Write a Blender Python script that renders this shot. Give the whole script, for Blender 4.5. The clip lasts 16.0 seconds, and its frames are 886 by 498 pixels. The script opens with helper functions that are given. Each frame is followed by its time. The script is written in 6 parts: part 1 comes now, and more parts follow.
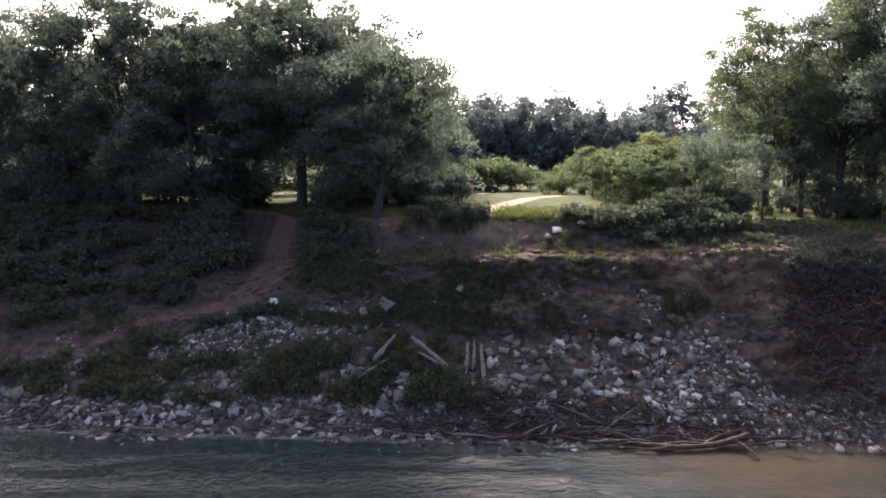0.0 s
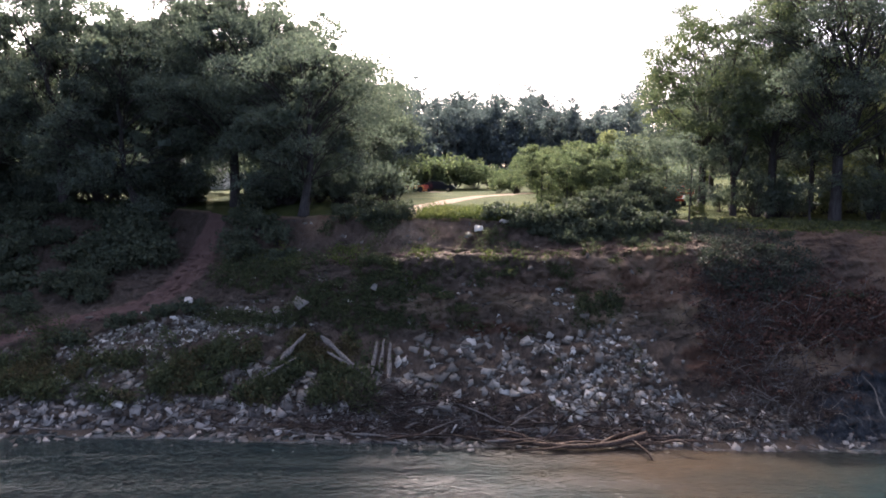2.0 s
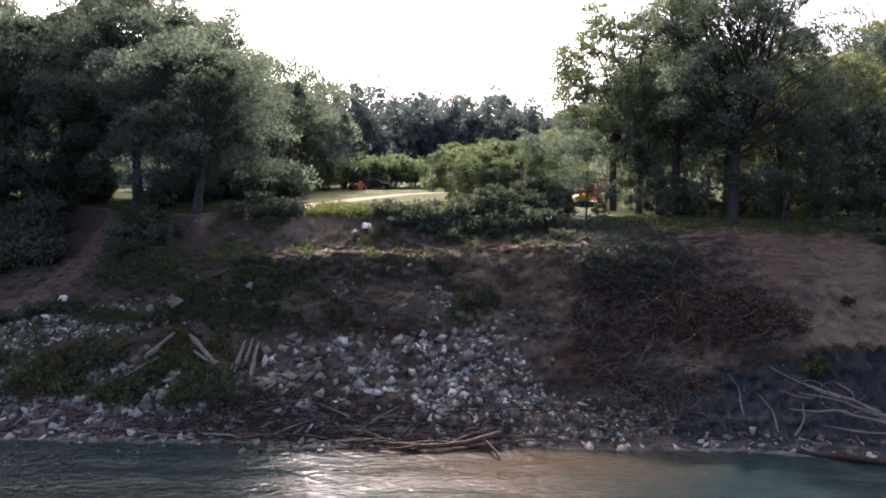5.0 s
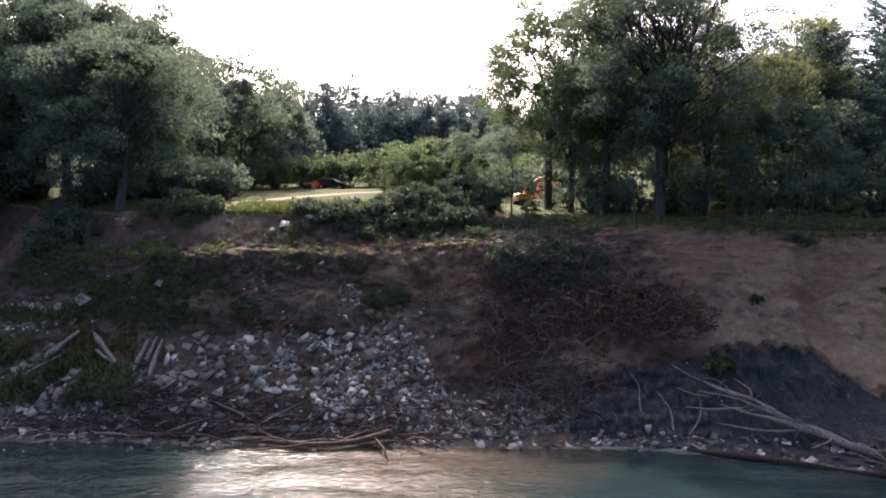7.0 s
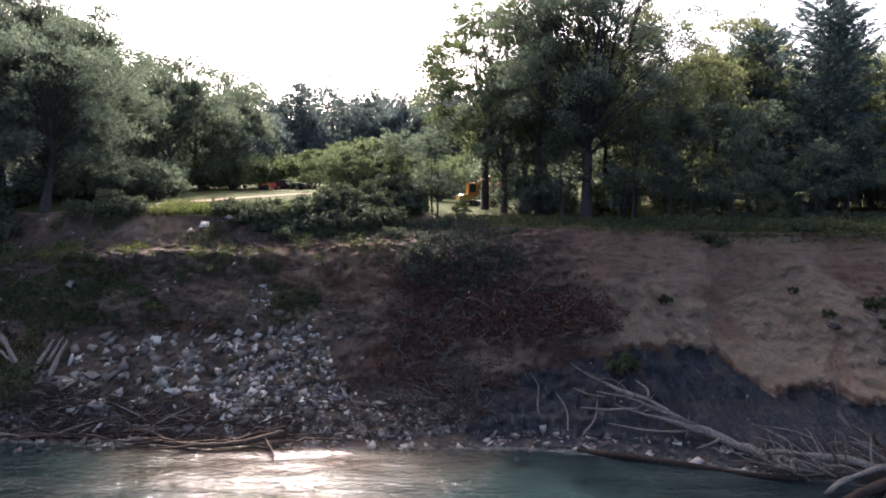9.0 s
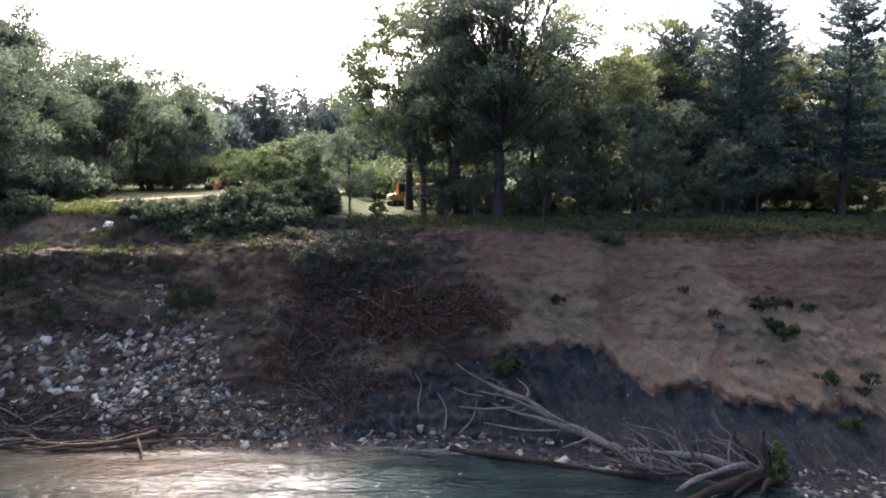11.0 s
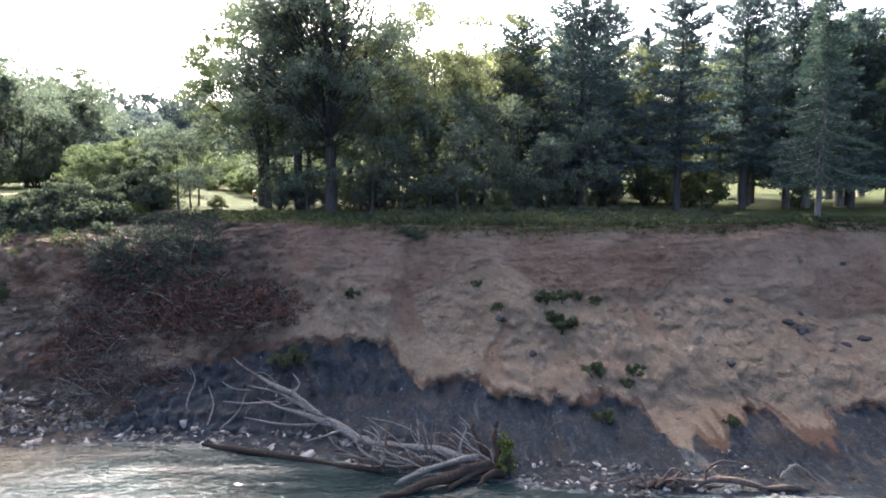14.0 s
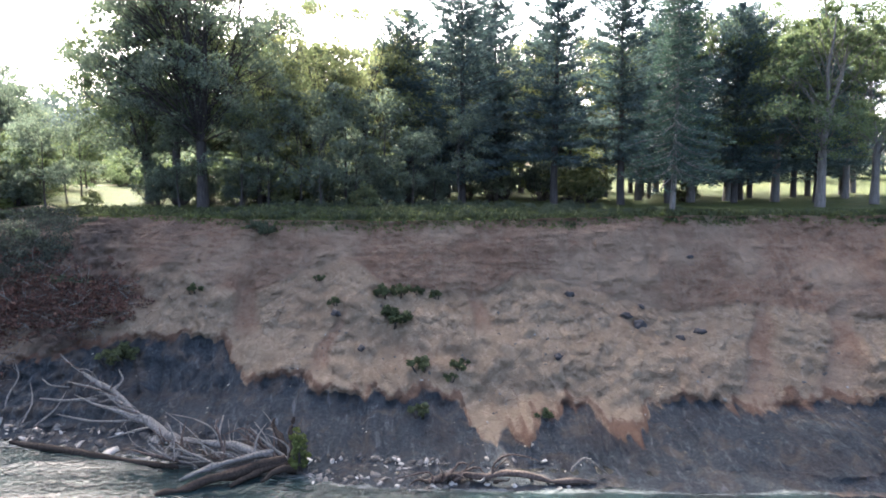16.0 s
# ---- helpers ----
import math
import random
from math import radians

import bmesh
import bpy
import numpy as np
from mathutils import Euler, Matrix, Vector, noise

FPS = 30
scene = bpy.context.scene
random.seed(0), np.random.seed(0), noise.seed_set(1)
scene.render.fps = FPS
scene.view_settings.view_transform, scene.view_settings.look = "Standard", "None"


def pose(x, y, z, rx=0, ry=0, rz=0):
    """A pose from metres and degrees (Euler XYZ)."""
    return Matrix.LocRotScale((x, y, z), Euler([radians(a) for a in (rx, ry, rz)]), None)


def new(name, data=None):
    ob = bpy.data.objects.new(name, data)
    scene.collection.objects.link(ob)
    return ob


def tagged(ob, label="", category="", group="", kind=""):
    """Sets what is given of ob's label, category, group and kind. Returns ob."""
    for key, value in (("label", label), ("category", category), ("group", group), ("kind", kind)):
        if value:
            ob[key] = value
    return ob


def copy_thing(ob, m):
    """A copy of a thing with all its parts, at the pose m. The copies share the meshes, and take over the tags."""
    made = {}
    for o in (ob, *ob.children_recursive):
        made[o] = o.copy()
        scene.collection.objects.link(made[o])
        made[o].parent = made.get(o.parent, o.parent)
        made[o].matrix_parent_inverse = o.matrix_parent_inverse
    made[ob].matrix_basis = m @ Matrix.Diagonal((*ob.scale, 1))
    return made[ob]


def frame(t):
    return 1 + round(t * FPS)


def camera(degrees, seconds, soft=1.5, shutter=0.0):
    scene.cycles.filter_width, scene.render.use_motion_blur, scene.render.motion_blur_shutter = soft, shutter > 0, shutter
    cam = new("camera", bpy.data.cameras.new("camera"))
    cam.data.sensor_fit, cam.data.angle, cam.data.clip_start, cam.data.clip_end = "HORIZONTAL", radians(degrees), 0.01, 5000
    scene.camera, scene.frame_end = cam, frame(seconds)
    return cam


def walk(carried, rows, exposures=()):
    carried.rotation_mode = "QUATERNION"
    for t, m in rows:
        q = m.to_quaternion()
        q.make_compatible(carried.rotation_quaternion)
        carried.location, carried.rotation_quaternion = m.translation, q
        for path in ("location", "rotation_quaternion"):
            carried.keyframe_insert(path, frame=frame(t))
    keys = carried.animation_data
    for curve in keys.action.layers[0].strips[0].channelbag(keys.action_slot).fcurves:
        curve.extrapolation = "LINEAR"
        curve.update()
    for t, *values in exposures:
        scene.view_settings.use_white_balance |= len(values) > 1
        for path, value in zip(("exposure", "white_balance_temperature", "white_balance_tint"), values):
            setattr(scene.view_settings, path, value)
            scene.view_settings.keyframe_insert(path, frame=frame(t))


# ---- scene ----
cam = camera(62.9, 16.0, soft=1.8)
METRES, EYE, TILT, LEAN, TURN = 56.0, 16.1, -6.0, 0.0, 0.0
ROWS = [
    (0.0, 0.0, 0.0, 0.0, 0.0, 0.0, -0.0),
    (0.5, 0.0254, 0.0009, -0.0004, -0.1, -0.01, -0.0),
    (1.0, 0.0509, 0.0022, -0.0001, -0.22, -0.07, -0.0),
    (1.5, 0.0765, 0.0036, 0.0002, -0.38, -0.11, -0.0),
    (2.0, 0.1016, 0.0048, 0.0001, -0.53, -0.11, -0.01),
    (2.5, 0.1257, 0.0062, -0.0013, -0.64, -0.13, -0.02),
    (3.0, 0.1495, 0.008, -0.0015, -0.71, -0.13, -0.02),
    (3.5, 0.1736, 0.0096, -0.0014, -0.84, -0.15, -0.01),
    (4.0, 0.1976, 0.0112, -0.0011, -0.99, -0.16, -0.02),
    (6.5, 0.3266, 0.0147, -0.0065, -1.47, -0.05, -0.03),
    (7.0, 0.355, 0.0151, -0.0063, -1.52, -0.08, -0.02),
    (7.5, 0.3835, 0.0144, -0.0067, -1.44, -0.03, 0.01),
    (8.0, 0.4119, 0.0137, -0.0067, -1.39, -0.01, 0.01),
    (10.5, 0.555, 0.0104, -0.0079, -1.91, 0.02, 0.03),
    (11.0, 0.5887, 0.0084, -0.0079, -2.08, 0.04, 0.03),
    (11.5, 0.6255, 0.0066, -0.0092, -2.26, 0.1, 0.06),
    (12.0, 0.6634, 0.0049, -0.0093, -2.48, 0.05, 0.04),
    (12.5, 0.7019, 0.0036, -0.0111, -2.66, 0.1, 0.07),
    (13.0, 0.7412, 0.0024, -0.0127, -2.84, 0.05, 0.1),
    (13.5, 0.781, 0.0021, -0.0136, -3.02, 0.04, 0.12),
    (14.0, 0.8228, 0.0025, -0.0154, -3.16, 0.01, 0.21),
    (14.5, 0.8647, 0.0021, -0.0175, -3.35, -0.0, 0.25),
    (15.0, 0.9091, 0.0015, -0.0184, -3.54, -0.04, 0.28),
    (15.5, 0.954, 0.0008, -0.0202, -3.76, -0.05, 0.35),
    (16.0, 0.9989, -0.0004, -0.0217, -3.97, -0.1, 0.4),
]
walk(cam, [(t, pose(0, 0, EYE, TILT, LEAN, TURN) @ pose(METRES * x, METRES * y, METRES * z, 90 + pitch, roll, yaw)) for t, x, y, z, yaw, pitch, roll in ROWS],
     exposures=[(0.0, 1.95, 6350, 20), (4.0, 1.95, 6350, 20), (8.0, 1.86, 6350, 19), (10.5, 2.06, 6300, 17), (12.0, 2.28, 6250, 15), (13.0, 2.62, 6200, 13), (14.5, 2.88, 6150, 12), (16.0, 3.12, 6150, 10)])

# ---- world and sun ----
SUN_AZ, SUN_EL = -13.0, 38.0      # degrees from +y to the right, degrees up
world = bpy.data.worlds.new("sky")
scene.world = world
world.use_nodes = True
wn = world.node_tree.nodes
sky = wn.new("ShaderNodeTexSky")
sky.sky_type = 'NISHITA'
sky.sun_disc = False
sky.sun_elevation = radians(SUN_EL)
sky.sun_rotation = radians(SUN_AZ)
sky.air_density, sky.dust_density, sky.ozone_density = 0.5, 5.0, 0.3
world.node_tree.links.new(sky.outputs[0], wn["Background"].inputs[0])
wn["Background"].inputs[1].default_value = 0.15
sun = new("sun", bpy.data.lights.new("sun", 'SUN'))
sun.data.energy, sun.data.angle, sun.data.color = 3.4, radians(0.6), (1.0, 0.95, 0.87)
sun_way = Vector((math.sin(radians(SUN_AZ)) * math.cos(radians(SUN_EL)), math.cos(radians(SUN_AZ)) * math.cos(radians(SUN_EL)), math.sin(radians(SUN_EL))))
sun.matrix_world = Matrix.Translation((0, 60, 80)) @ sun_way.to_track_quat("Z", "Y").to_matrix().to_4x4()


# ---- materials ----
class Mat:
    """A small builder of node materials."""

    def __init__(self, name):
        self.m = bpy.data.materials.new(name)
        self.m.use_nodes = True
        self.t = self.m.node_tree
        self.p = self.t.nodes["Principled BSDF"]
        self.out = self.t.nodes["Material Output"]
        self.geo = self.t.nodes.new("ShaderNodeNewGeometry")
        self.coord = self.t.nodes.new("ShaderNodeTexCoord").outputs["Object"]

    def node(self, kind, **sets):
        n = self.t.nodes.new(kind)
        for k, v in sets.items():
            n.inputs[k].default_value = v
        return n

    def link(self, a, b):
        self.t.links.new(a, b)

    def world_pos(self, sx=1, sy=1, sz=1):
        n = self.node("ShaderNodeMapping")
        self.link(self.geo.outputs["Position"], n.inputs["Vector"])
        n.inputs["Scale"].default_value = (sx, sy, sz)
        return n.outputs[0]

    def local_pos(self, sx=1, sy=1, sz=1):
        n = self.node("ShaderNodeMapping")
        self.link(self.coord, n.inputs["Vector"])
        n.inputs["Scale"].default_value = (sx, sy, sz)
        return n.outputs[0]

    def noise(self, scale, detail=4.0, rough=0.6, vec=None, dist=0.0):
        n = self.node("ShaderNodeTexNoise", Scale=scale, Detail=detail, Roughness=rough, Distortion=dist)
        self.link(vec if vec is not None else self.geo.outputs["Position"], n.inputs["Vector"])
        return n.outputs["Fac"]

    def ramp(self, fac, stops):
        n = self.t.nodes.new("ShaderNodeValToRGB")
        e = n.color_ramp.elements
        while len(e) < len(stops):
            e.new(0.5)
        for el, (p, c) in zip(e, stops):
            el.position = p
            el.color = (*c, 1) if len(c) == 3 else c
        self.link(fac, n.inputs[0])
        return n.outputs[0]

    def step(self, fac, a, b):
        n = self.t.nodes.new("ShaderNodeMapRange")
        n.inputs["From Min"].default_value, n.inputs["From Max"].default_value = a, b
        self.link(fac, n.inputs["Value"])
        return n.outputs[0]

    def mix(self, fac, a, b, how='MIX'):
        n = self.t.nodes.new("ShaderNodeMix")
        n.data_type, n.blend_type = 'RGBA', how
        for sock, v in ((n.inputs[0], fac), (n.inputs[6], a), (n.inputs[7], b)):
            if isinstance(v, (int, float)):
                sock.default_value = v
            elif isinstance(v, tuple):
                sock.default_value = (*v, 1)
            else:
                self.link(v, sock)
        return n.outputs[2]

    def math(self, op, a, b=0.0):
        n = self.t.nodes.new("ShaderNodeMath")
        n.operation = op
        for sock, v in ((n.inputs[0], a), (n.inputs[1], b)):
            if isinstance(v, (int, float)):
                sock.default_value = v
            else:
                self.link(v, sock)
        return n.outputs[0]

    def attr(self, name):
        n = self.t.nodes.new("ShaderNodeAttribute")
        n.attribute_name = name
        return n

    def color(self, c):
        if isinstance(c, tuple):
            self.p.inputs["Base Color"].default_value = (*c, 1)
        else:
            self.link(c, self.p.inputs["Base Color"])
        return self

    def rough(self, r, spec=0.3, metal=0.0):
        if isinstance(r, float):
            self.p.inputs["Roughness"].default_value = r
        else:
            self.link(r, self.p.inputs["Roughness"])
        self.p.inputs["Specular IOR Level"].default_value = spec
        self.p.inputs["Metallic"].default_value = metal
        return self

    def bump(self, h, strength=0.5, distance=0.05):
        n = self.node("ShaderNodeBump", Strength=strength, Distance=distance)
        self.link(h, n.inputs["Height"])
        self.link(n.outputs[0], self.p.inputs["Normal"])
        return self


def leaf_material(name, dark, light, yellow, glow=0.35, tint=0.12):
    k = Mat(name)
    isl = k.geo.outputs["Random Per Island"]
    c = k.ramp(isl, [(0.0, dark), (0.7, light), (0.93, light), (1.0, yellow)])
    big = k.noise(0.35, 2.0)
    c = k.mix(k.step(big, 0.35, 0.7), c, yellow, 'MIX') if tint > 0.5 else k.mix(k.math('MULTIPLY', k.step(big, 0.4, 0.75), tint), c, yellow)
    k.color(c).rough(0.7, 0.1)
    tr = k.t.nodes.new("ShaderNodeBsdfTranslucent")
    warm = k.mix(1.0, c, (1.25, 1.3, 1.05), 'MULTIPLY')
    k.link(warm, tr.inputs["Color"])
    mx = k.node("ShaderNodeMixShader", Fac=glow)
    k.link(k.p.outputs[0], mx.inputs[1])
    k.link(tr.outputs[0], mx.inputs[2])
    k.link(mx.outputs[0], k.out.inputs["Surface"])
    return k.m


def bark_material(name, dark, light, scale=1.0, along=0.9):
    """along: 0.9 for upright trunks, more for wood that lies every way."""
    k = Mat(name)
    v = k.local_pos(6 * scale, 6 * scale, along * scale)
    n = k.noise(1.5, 6.0, 0.65, v)
    patch = k.noise(0.6, 3.0, 0.5, k.local_pos())
    c = k.mix(k.step(n, 0.35, 0.7), dark, light)
    c = k.mix(k.math('MULTIPLY', k.step(patch, 0.45, 0.7), 0.4), c, tuple(0.6 * x for x in light))
    k.color(c).rough(0.9, 0.1).bump(n, 0.8, 0.05)
    return k.m


M_LEAF = leaf_material("oak_leaves", (0.06, 0.078, 0.064), (0.118, 0.142, 0.112), (0.175, 0.182, 0.125), 0.5, 0.12)
M_LEAF2 = leaf_material("light_leaves", (0.058, 0.08, 0.045), (0.108, 0.136, 0.074), (0.2, 0.195, 0.095), 0.42, 0.25)
M_LEAF_Y = leaf_material("yellow_leaves", (0.083, 0.099, 0.058), (0.149, 0.165, 0.088), (0.253, 0.226, 0.102), 0.5, 0.3)
M_SHRUB = leaf_material("shrub_leaves", (0.044, 0.054, 0.037), (0.078, 0.092, 0.06), (0.125, 0.13, 0.075), 0.3, 0.15)
M_WEED = leaf_material("weed_leaves", (0.05, 0.07, 0.02), (0.10, 0.12, 0.04), (0.26, 0.24, 0.09), 0.35, 0.3)
M_NEEDLE = leaf_material("pine_needles", (0.039, 0.058, 0.062), (0.072, 0.102, 0.109), (0.11, 0.133, 0.116), 0.35, 0.12)
M_SPRUCE = leaf_material("spruce_needles", (0.031, 0.053, 0.045), (0.061, 0.095, 0.076), (0.11, 0.131, 0.102), 0.25, 0.12)
# blue-grey haze of distance is put into the far leaves' colour
M_FAR_HAZE = leaf_material("hazed_distant_leaves", (0.058, 0.074, 0.083), (0.102, 0.126, 0.133), (0.153, 0.161, 0.147), 0.45, 0.12)
M_DEADLEAF = leaf_material("dead_leaves", (0.05, 0.026, 0.021), (0.12, 0.062, 0.047), (0.19, 0.11, 0.075), 0.15)
M_SLOPE = leaf_material("slope_weeds", (0.042, 0.05, 0.028), (0.08, 0.094, 0.047), (0.15, 0.148, 0.075), 0.35, 0.3)
M_WILT = leaf_material("wilted_leaves", (0.034, 0.04, 0.032), (0.068, 0.077, 0.06), (0.11, 0.095, 0.068), 0.25)
M_BROWN = leaf_material("dry_weeds", (0.05, 0.042, 0.022), (0.11, 0.092, 0.045), (0.17, 0.14, 0.07), 0.2)
M_BARK = bark_material("bark", (0.03, 0.026, 0.024), (0.085, 0.075, 0.068))
M_BARK_L = bark_material("grey_bark", (0.09, 0.08, 0.07), (0.2, 0.18, 0.16))
M_DRIFT = bark_material("driftwood", (0.075, 0.066, 0.057), (0.26, 0.235, 0.205), 1.0, 6.0)
M_ROT = bark_material("dark_wet_wood", (0.014, 0.011, 0.009), (0.07, 0.052, 0.04), 1.0, 6.0)
M_SNAG = bark_material("brown_driftwood", (0.022, 0.015, 0.011), (0.15, 0.105, 0.078), 1.0, 6.0)
M_TWIG = bark_material("dead_twigs", (0.036, 0.026, 0.021), (0.14, 0.105, 0.086), 1.0, 6.0)


def stone_material(name, a, b):
    k = Mat(name)
    rnd = k.t.nodes.new("ShaderNodeObjectInfo").outputs["Random"]
    isl = k.geo.outputs["Random Per Island"]
    r = k.math('FRACT', k.math('ADD', rnd, isl))
    c = k.mix(k.math('POWER', r, 3.4), a, b)
    n = k.noise(3.0, 6.0, 0.7)
    fine = k.noise(30.0, 3.0, 0.7)
    c = k.mix(k.math('MULTIPLY', k.step(n, 0.45, 0.72), 0.55), c, (0.12, 0.10, 0.085))
    c = k.mix(k.math('MULTIPLY', k.step(fine, 0.5, 0.75), 0.3), c, (0.42, 0.41, 0.38))
    k.color(c).rough(0.88, 0.2).bump(k.math('ADD', n, k.math('MULTIPLY', fine, 0.3)), 0.5, 0.04)
    return k.m


M_STONE = stone_material("rubble_concrete", (0.07, 0.06, 0.047), (0.36, 0.325, 0.262))
M_PALE = stone_material("pale_concrete", (0.12, 0.107, 0.086), (0.62, 0.58, 0.49))
M_SHORE = stone_material("shore_stone", (0.05, 0.043, 0.036), (0.46, 0.42, 0.36))


def ground_material():
    k = Mat("bluff_earth")
    at = k.attr("soil")
    sep = k.t.nodes.new("ShaderNodeSeparateColor")
    k.link(at.outputs["Color"], sep.inputs[0])
    grass, clay, stain_shade = sep.outputs[0], sep.outputs[1], sep.outputs[2]
    road = k.attr("track").outputs["Fac"]
    path = k.attr("path").outputs["Fac"]
    # sandy earth in beds
    beds = k.noise(1.0, 6.0, 0.7, k.world_pos(0.04, 0.04, 3.4), 0.25)
    mid = k.noise(0.55, 6.0, 0.62)
    fine = k.noise(5.0, 6.0, 0.7)
    crumb = k.noise(22.0, 4.0, 0.7)
    loam, apr = k.attr("loam").outputs["Fac"], k.attr("apron").outputs["Fac"]
    streak = k.noise(1.0, 7.0, 0.72, k.world_pos(1.3, 0.6, 1.0), 1.2)
    scarp = k.ramp(beds, [(0.25, (0.177, 0.105, 0.071)), (0.5, (0.198, 0.123, 0.081)), (0.75, (0.228, 0.149, 0.103))])
    scarp = k.mix(k.math('MULTIPLY', k.step(streak, 0.45, 0.7), 0.4), scarp, (0.124, 0.072, 0.046))
    rills = k.noise(1.0, 6.0, 0.65, k.world_pos(1.6, 0.5, 0.16), 0.5)
    scarp = k.mix(k.math('MULTIPLY', k.step(rills, 0.5, 0.68), 0.35), scarp, (0.281, 0.205, 0.144))
    scarp = k.mix(k.math('MULTIPLY', k.step(k.noise(2.3, 5.0, 0.6, k.world_pos(1.6, 0.5, 0.12), 0.4), 0.54, 0.68), 0.4), scarp, (0.131, 0.078, 0.053))
    sand = k.ramp(mid, [(0.25, (0.191, 0.137, 0.089)), (0.5, (0.235, 0.176, 0.118)), (0.72, (0.277, 0.216, 0.148))])
    sand = k.mix(k.math('MULTIPLY', k.step(fine, 0.5, 0.66), 0.3), sand, (0.181, 0.121, 0.081))
    warp = k.t.nodes.new("ShaderNodeVectorMath")
    warp.operation = 'MULTIPLY_ADD'
    nz = k.node("ShaderNodeTexNoise", Scale=0.8, Detail=4.0)
    k.link(k.geo.outputs["Position"], nz.inputs["Vector"])
    k.link(nz.outputs["Color"], warp.inputs[0])
    warp.inputs[1].default_value = (1.8, 1.8, 1.8)
    k.link(k.geo.outputs["Position"], warp.inputs[2])
    vor = k.node("ShaderNodeTexVoronoi", Scale=1.1)
    vor.feature = 'DISTANCE_TO_EDGE'
    k.link(warp.outputs[0], vor.inputs["Vector"])
    crack = k.step(vor.outputs["Distance"], 0.0, 0.07)
    large = k.noise(0.16, 4.0, 0.55)
    rubb = k.noise(2.2, 9.0, 0.75, k.world_pos(0.8, 1.0, 1.6), 0.6)
    scarp = k.mix(k.math('MULTIPLY', k.step(rubb, 0.46, 0.58), 0.45), scarp, (0.272, 0.197, 0.136))
    scarp = k.mix(k.math('MULTIPLY', k.step(k.noise(5.5, 8.0, 0.75), 0.52, 0.62), 0.4), scarp, (0.124, 0.073, 0.048))
    scarp = k.mix(k.math('MULTIPLY', k.step(large, 0.48, 0.62), 0.55), scarp, (0.305, 0.231, 0.160))
    scarp = k.mix(k.math('MULTIPLY', k.step(k.noise(0.22, 3.0, 0.5, k.world_pos(1, 1, 2)), 0.52, 0.66), 0.5), scarp, (0.165, 0.094, 0.059))
    # crack lines coloured darker, painting in the shade inside them
    sand = k.mix(k.math('MULTIPLY', k.math('SUBTRACT', 1.0, crack), k.math('MULTIPLY', k.step(mid, 0.4, 0.6), 0.55)), sand, (0.124, 0.078, 0.051))
    sand = k.mix(k.math('MULTIPLY', k.step(large, 0.5, 0.68), 0.35), sand, (0.181, 0.114, 0.074))
    crest = k.noise(1.5, 8.0, 0.72, k.world_pos(1.0, 0.6, 1.15), 1.6)
    sand = k.mix(k.math('MULTIPLY', k.step(crest, 0.53, 0.6), 0.5), sand, (0.333, 0.260, 0.186))
    sand = k.mix(k.math('MULTIPLY', k.step(crest, 0.43, 0.37), 0.25), sand, (0.151, 0.102, 0.071))
    earth = k.mix(apr, scarp, sand)
    earth = k.mix(k.math('MULTIPLY', k.step(crumb, 0.52, 0.7), 0.25), earth, (0.12, 0.08, 0.06))
    fill = k.ramp(streak, [(0.3, (0.04, 0.032, 0.026)), (0.55, (0.09, 0.071, 0.057)), (0.75, (0.2, 0.158, 0.124))])
    fill = k.mix(k.math('MULTIPLY', k.step(fine, 0.52, 0.66), 0.5), fill, (0.06, 0.045, 0.035))
    earth = k.mix(k.math('MULTIPLY', loam, 0.85), earth, fill)
    # blue-grey clay with cracks and brown washes; streaks also paint in relief shading
    cl = k.ramp(fine, [(0.3, (0.026, 0.029, 0.031)), (0.55, (0.045, 0.051, 0.055)), (0.75, (0.078, 0.085, 0.089))])
    wash_relief = k.noise(0.9, 5.0, 0.6, k.world_pos(0.8, 0.8, 0.3), 0.6)
    cl = k.mix(k.math('MULTIPLY', k.step(wash_relief, 0.5, 0.66), 0.55), cl, (0.11, 0.083, 0.062))
    cl = k.mix(k.math('MULTIPLY', k.step(k.noise(1.0, 6.0, 0.7, k.world_pos(2.6, 1.0, 0.5), 0.8), 0.54, 0.7), 0.6), cl, (0.15, 0.15, 0.152))
    cl = k.mix(k.math('MULTIPLY', k.step(k.noise(0.35, 4.0, 0.6), 0.52, 0.66), 0.5), cl, (0.04, 0.033, 0.03))
    clay = k.step(k.math('ADD', clay, k.math('MULTIPLY', k.math('SUBTRACT', fine, 0.5), 0.5)), 0.36, 0.64)
    c = k.mix(clay, earth, cl)
    # rusty seam and organic staining, with shade of hollows painted in
    c = k.mix(k.math('MULTIPLY', k.step(k.math('ADD', stain_shade, k.math('MULTIPLY', k.math('SUBTRACT', fine, 0.5), 0.6)), 0.3, 0.75), 0.8), c, k.mix(fine, (0.07, 0.036, 0.024), (0.15, 0.082, 0.052)))
    c = k.mix(k.step(k.math('ADD', path, k.math('MULTIPLY', k.math('SUBTRACT', fine, 0.5), 0.5)), 0.35, 0.6), c, k.mix(streak, (0.11, 0.064, 0.052), (0.235, 0.152, 0.125)))
    # turf
    gn = k.noise(0.25, 4.0, 0.6)
    gr = k.ramp(k.noise(9.0, 5.0, 0.7), [(0.3, (0.03, 0.039, 0.014)), (0.55, (0.058, 0.075, 0.023)), (0.8, (0.105, 0.116, 0.037))])
    gr = k.mix(k.math('MULTIPLY', k.step(gn, 0.4, 0.7), 0.55), gr, (0.12, 0.118, 0.034))
    edge = k.step(k.math('ADD', grass, k.math('MULTIPLY', k.math('SUBTRACT', fine, 0.5), 0.7)), 0.42, 0.58)
    c = k.mix(edge, c, gr)
    rd = k.ramp(k.noise(2.0, 5.0, 0.65), [(0.3, (0.25, 0.17, 0.12)), (0.7, (0.44, 0.33, 0.24))])
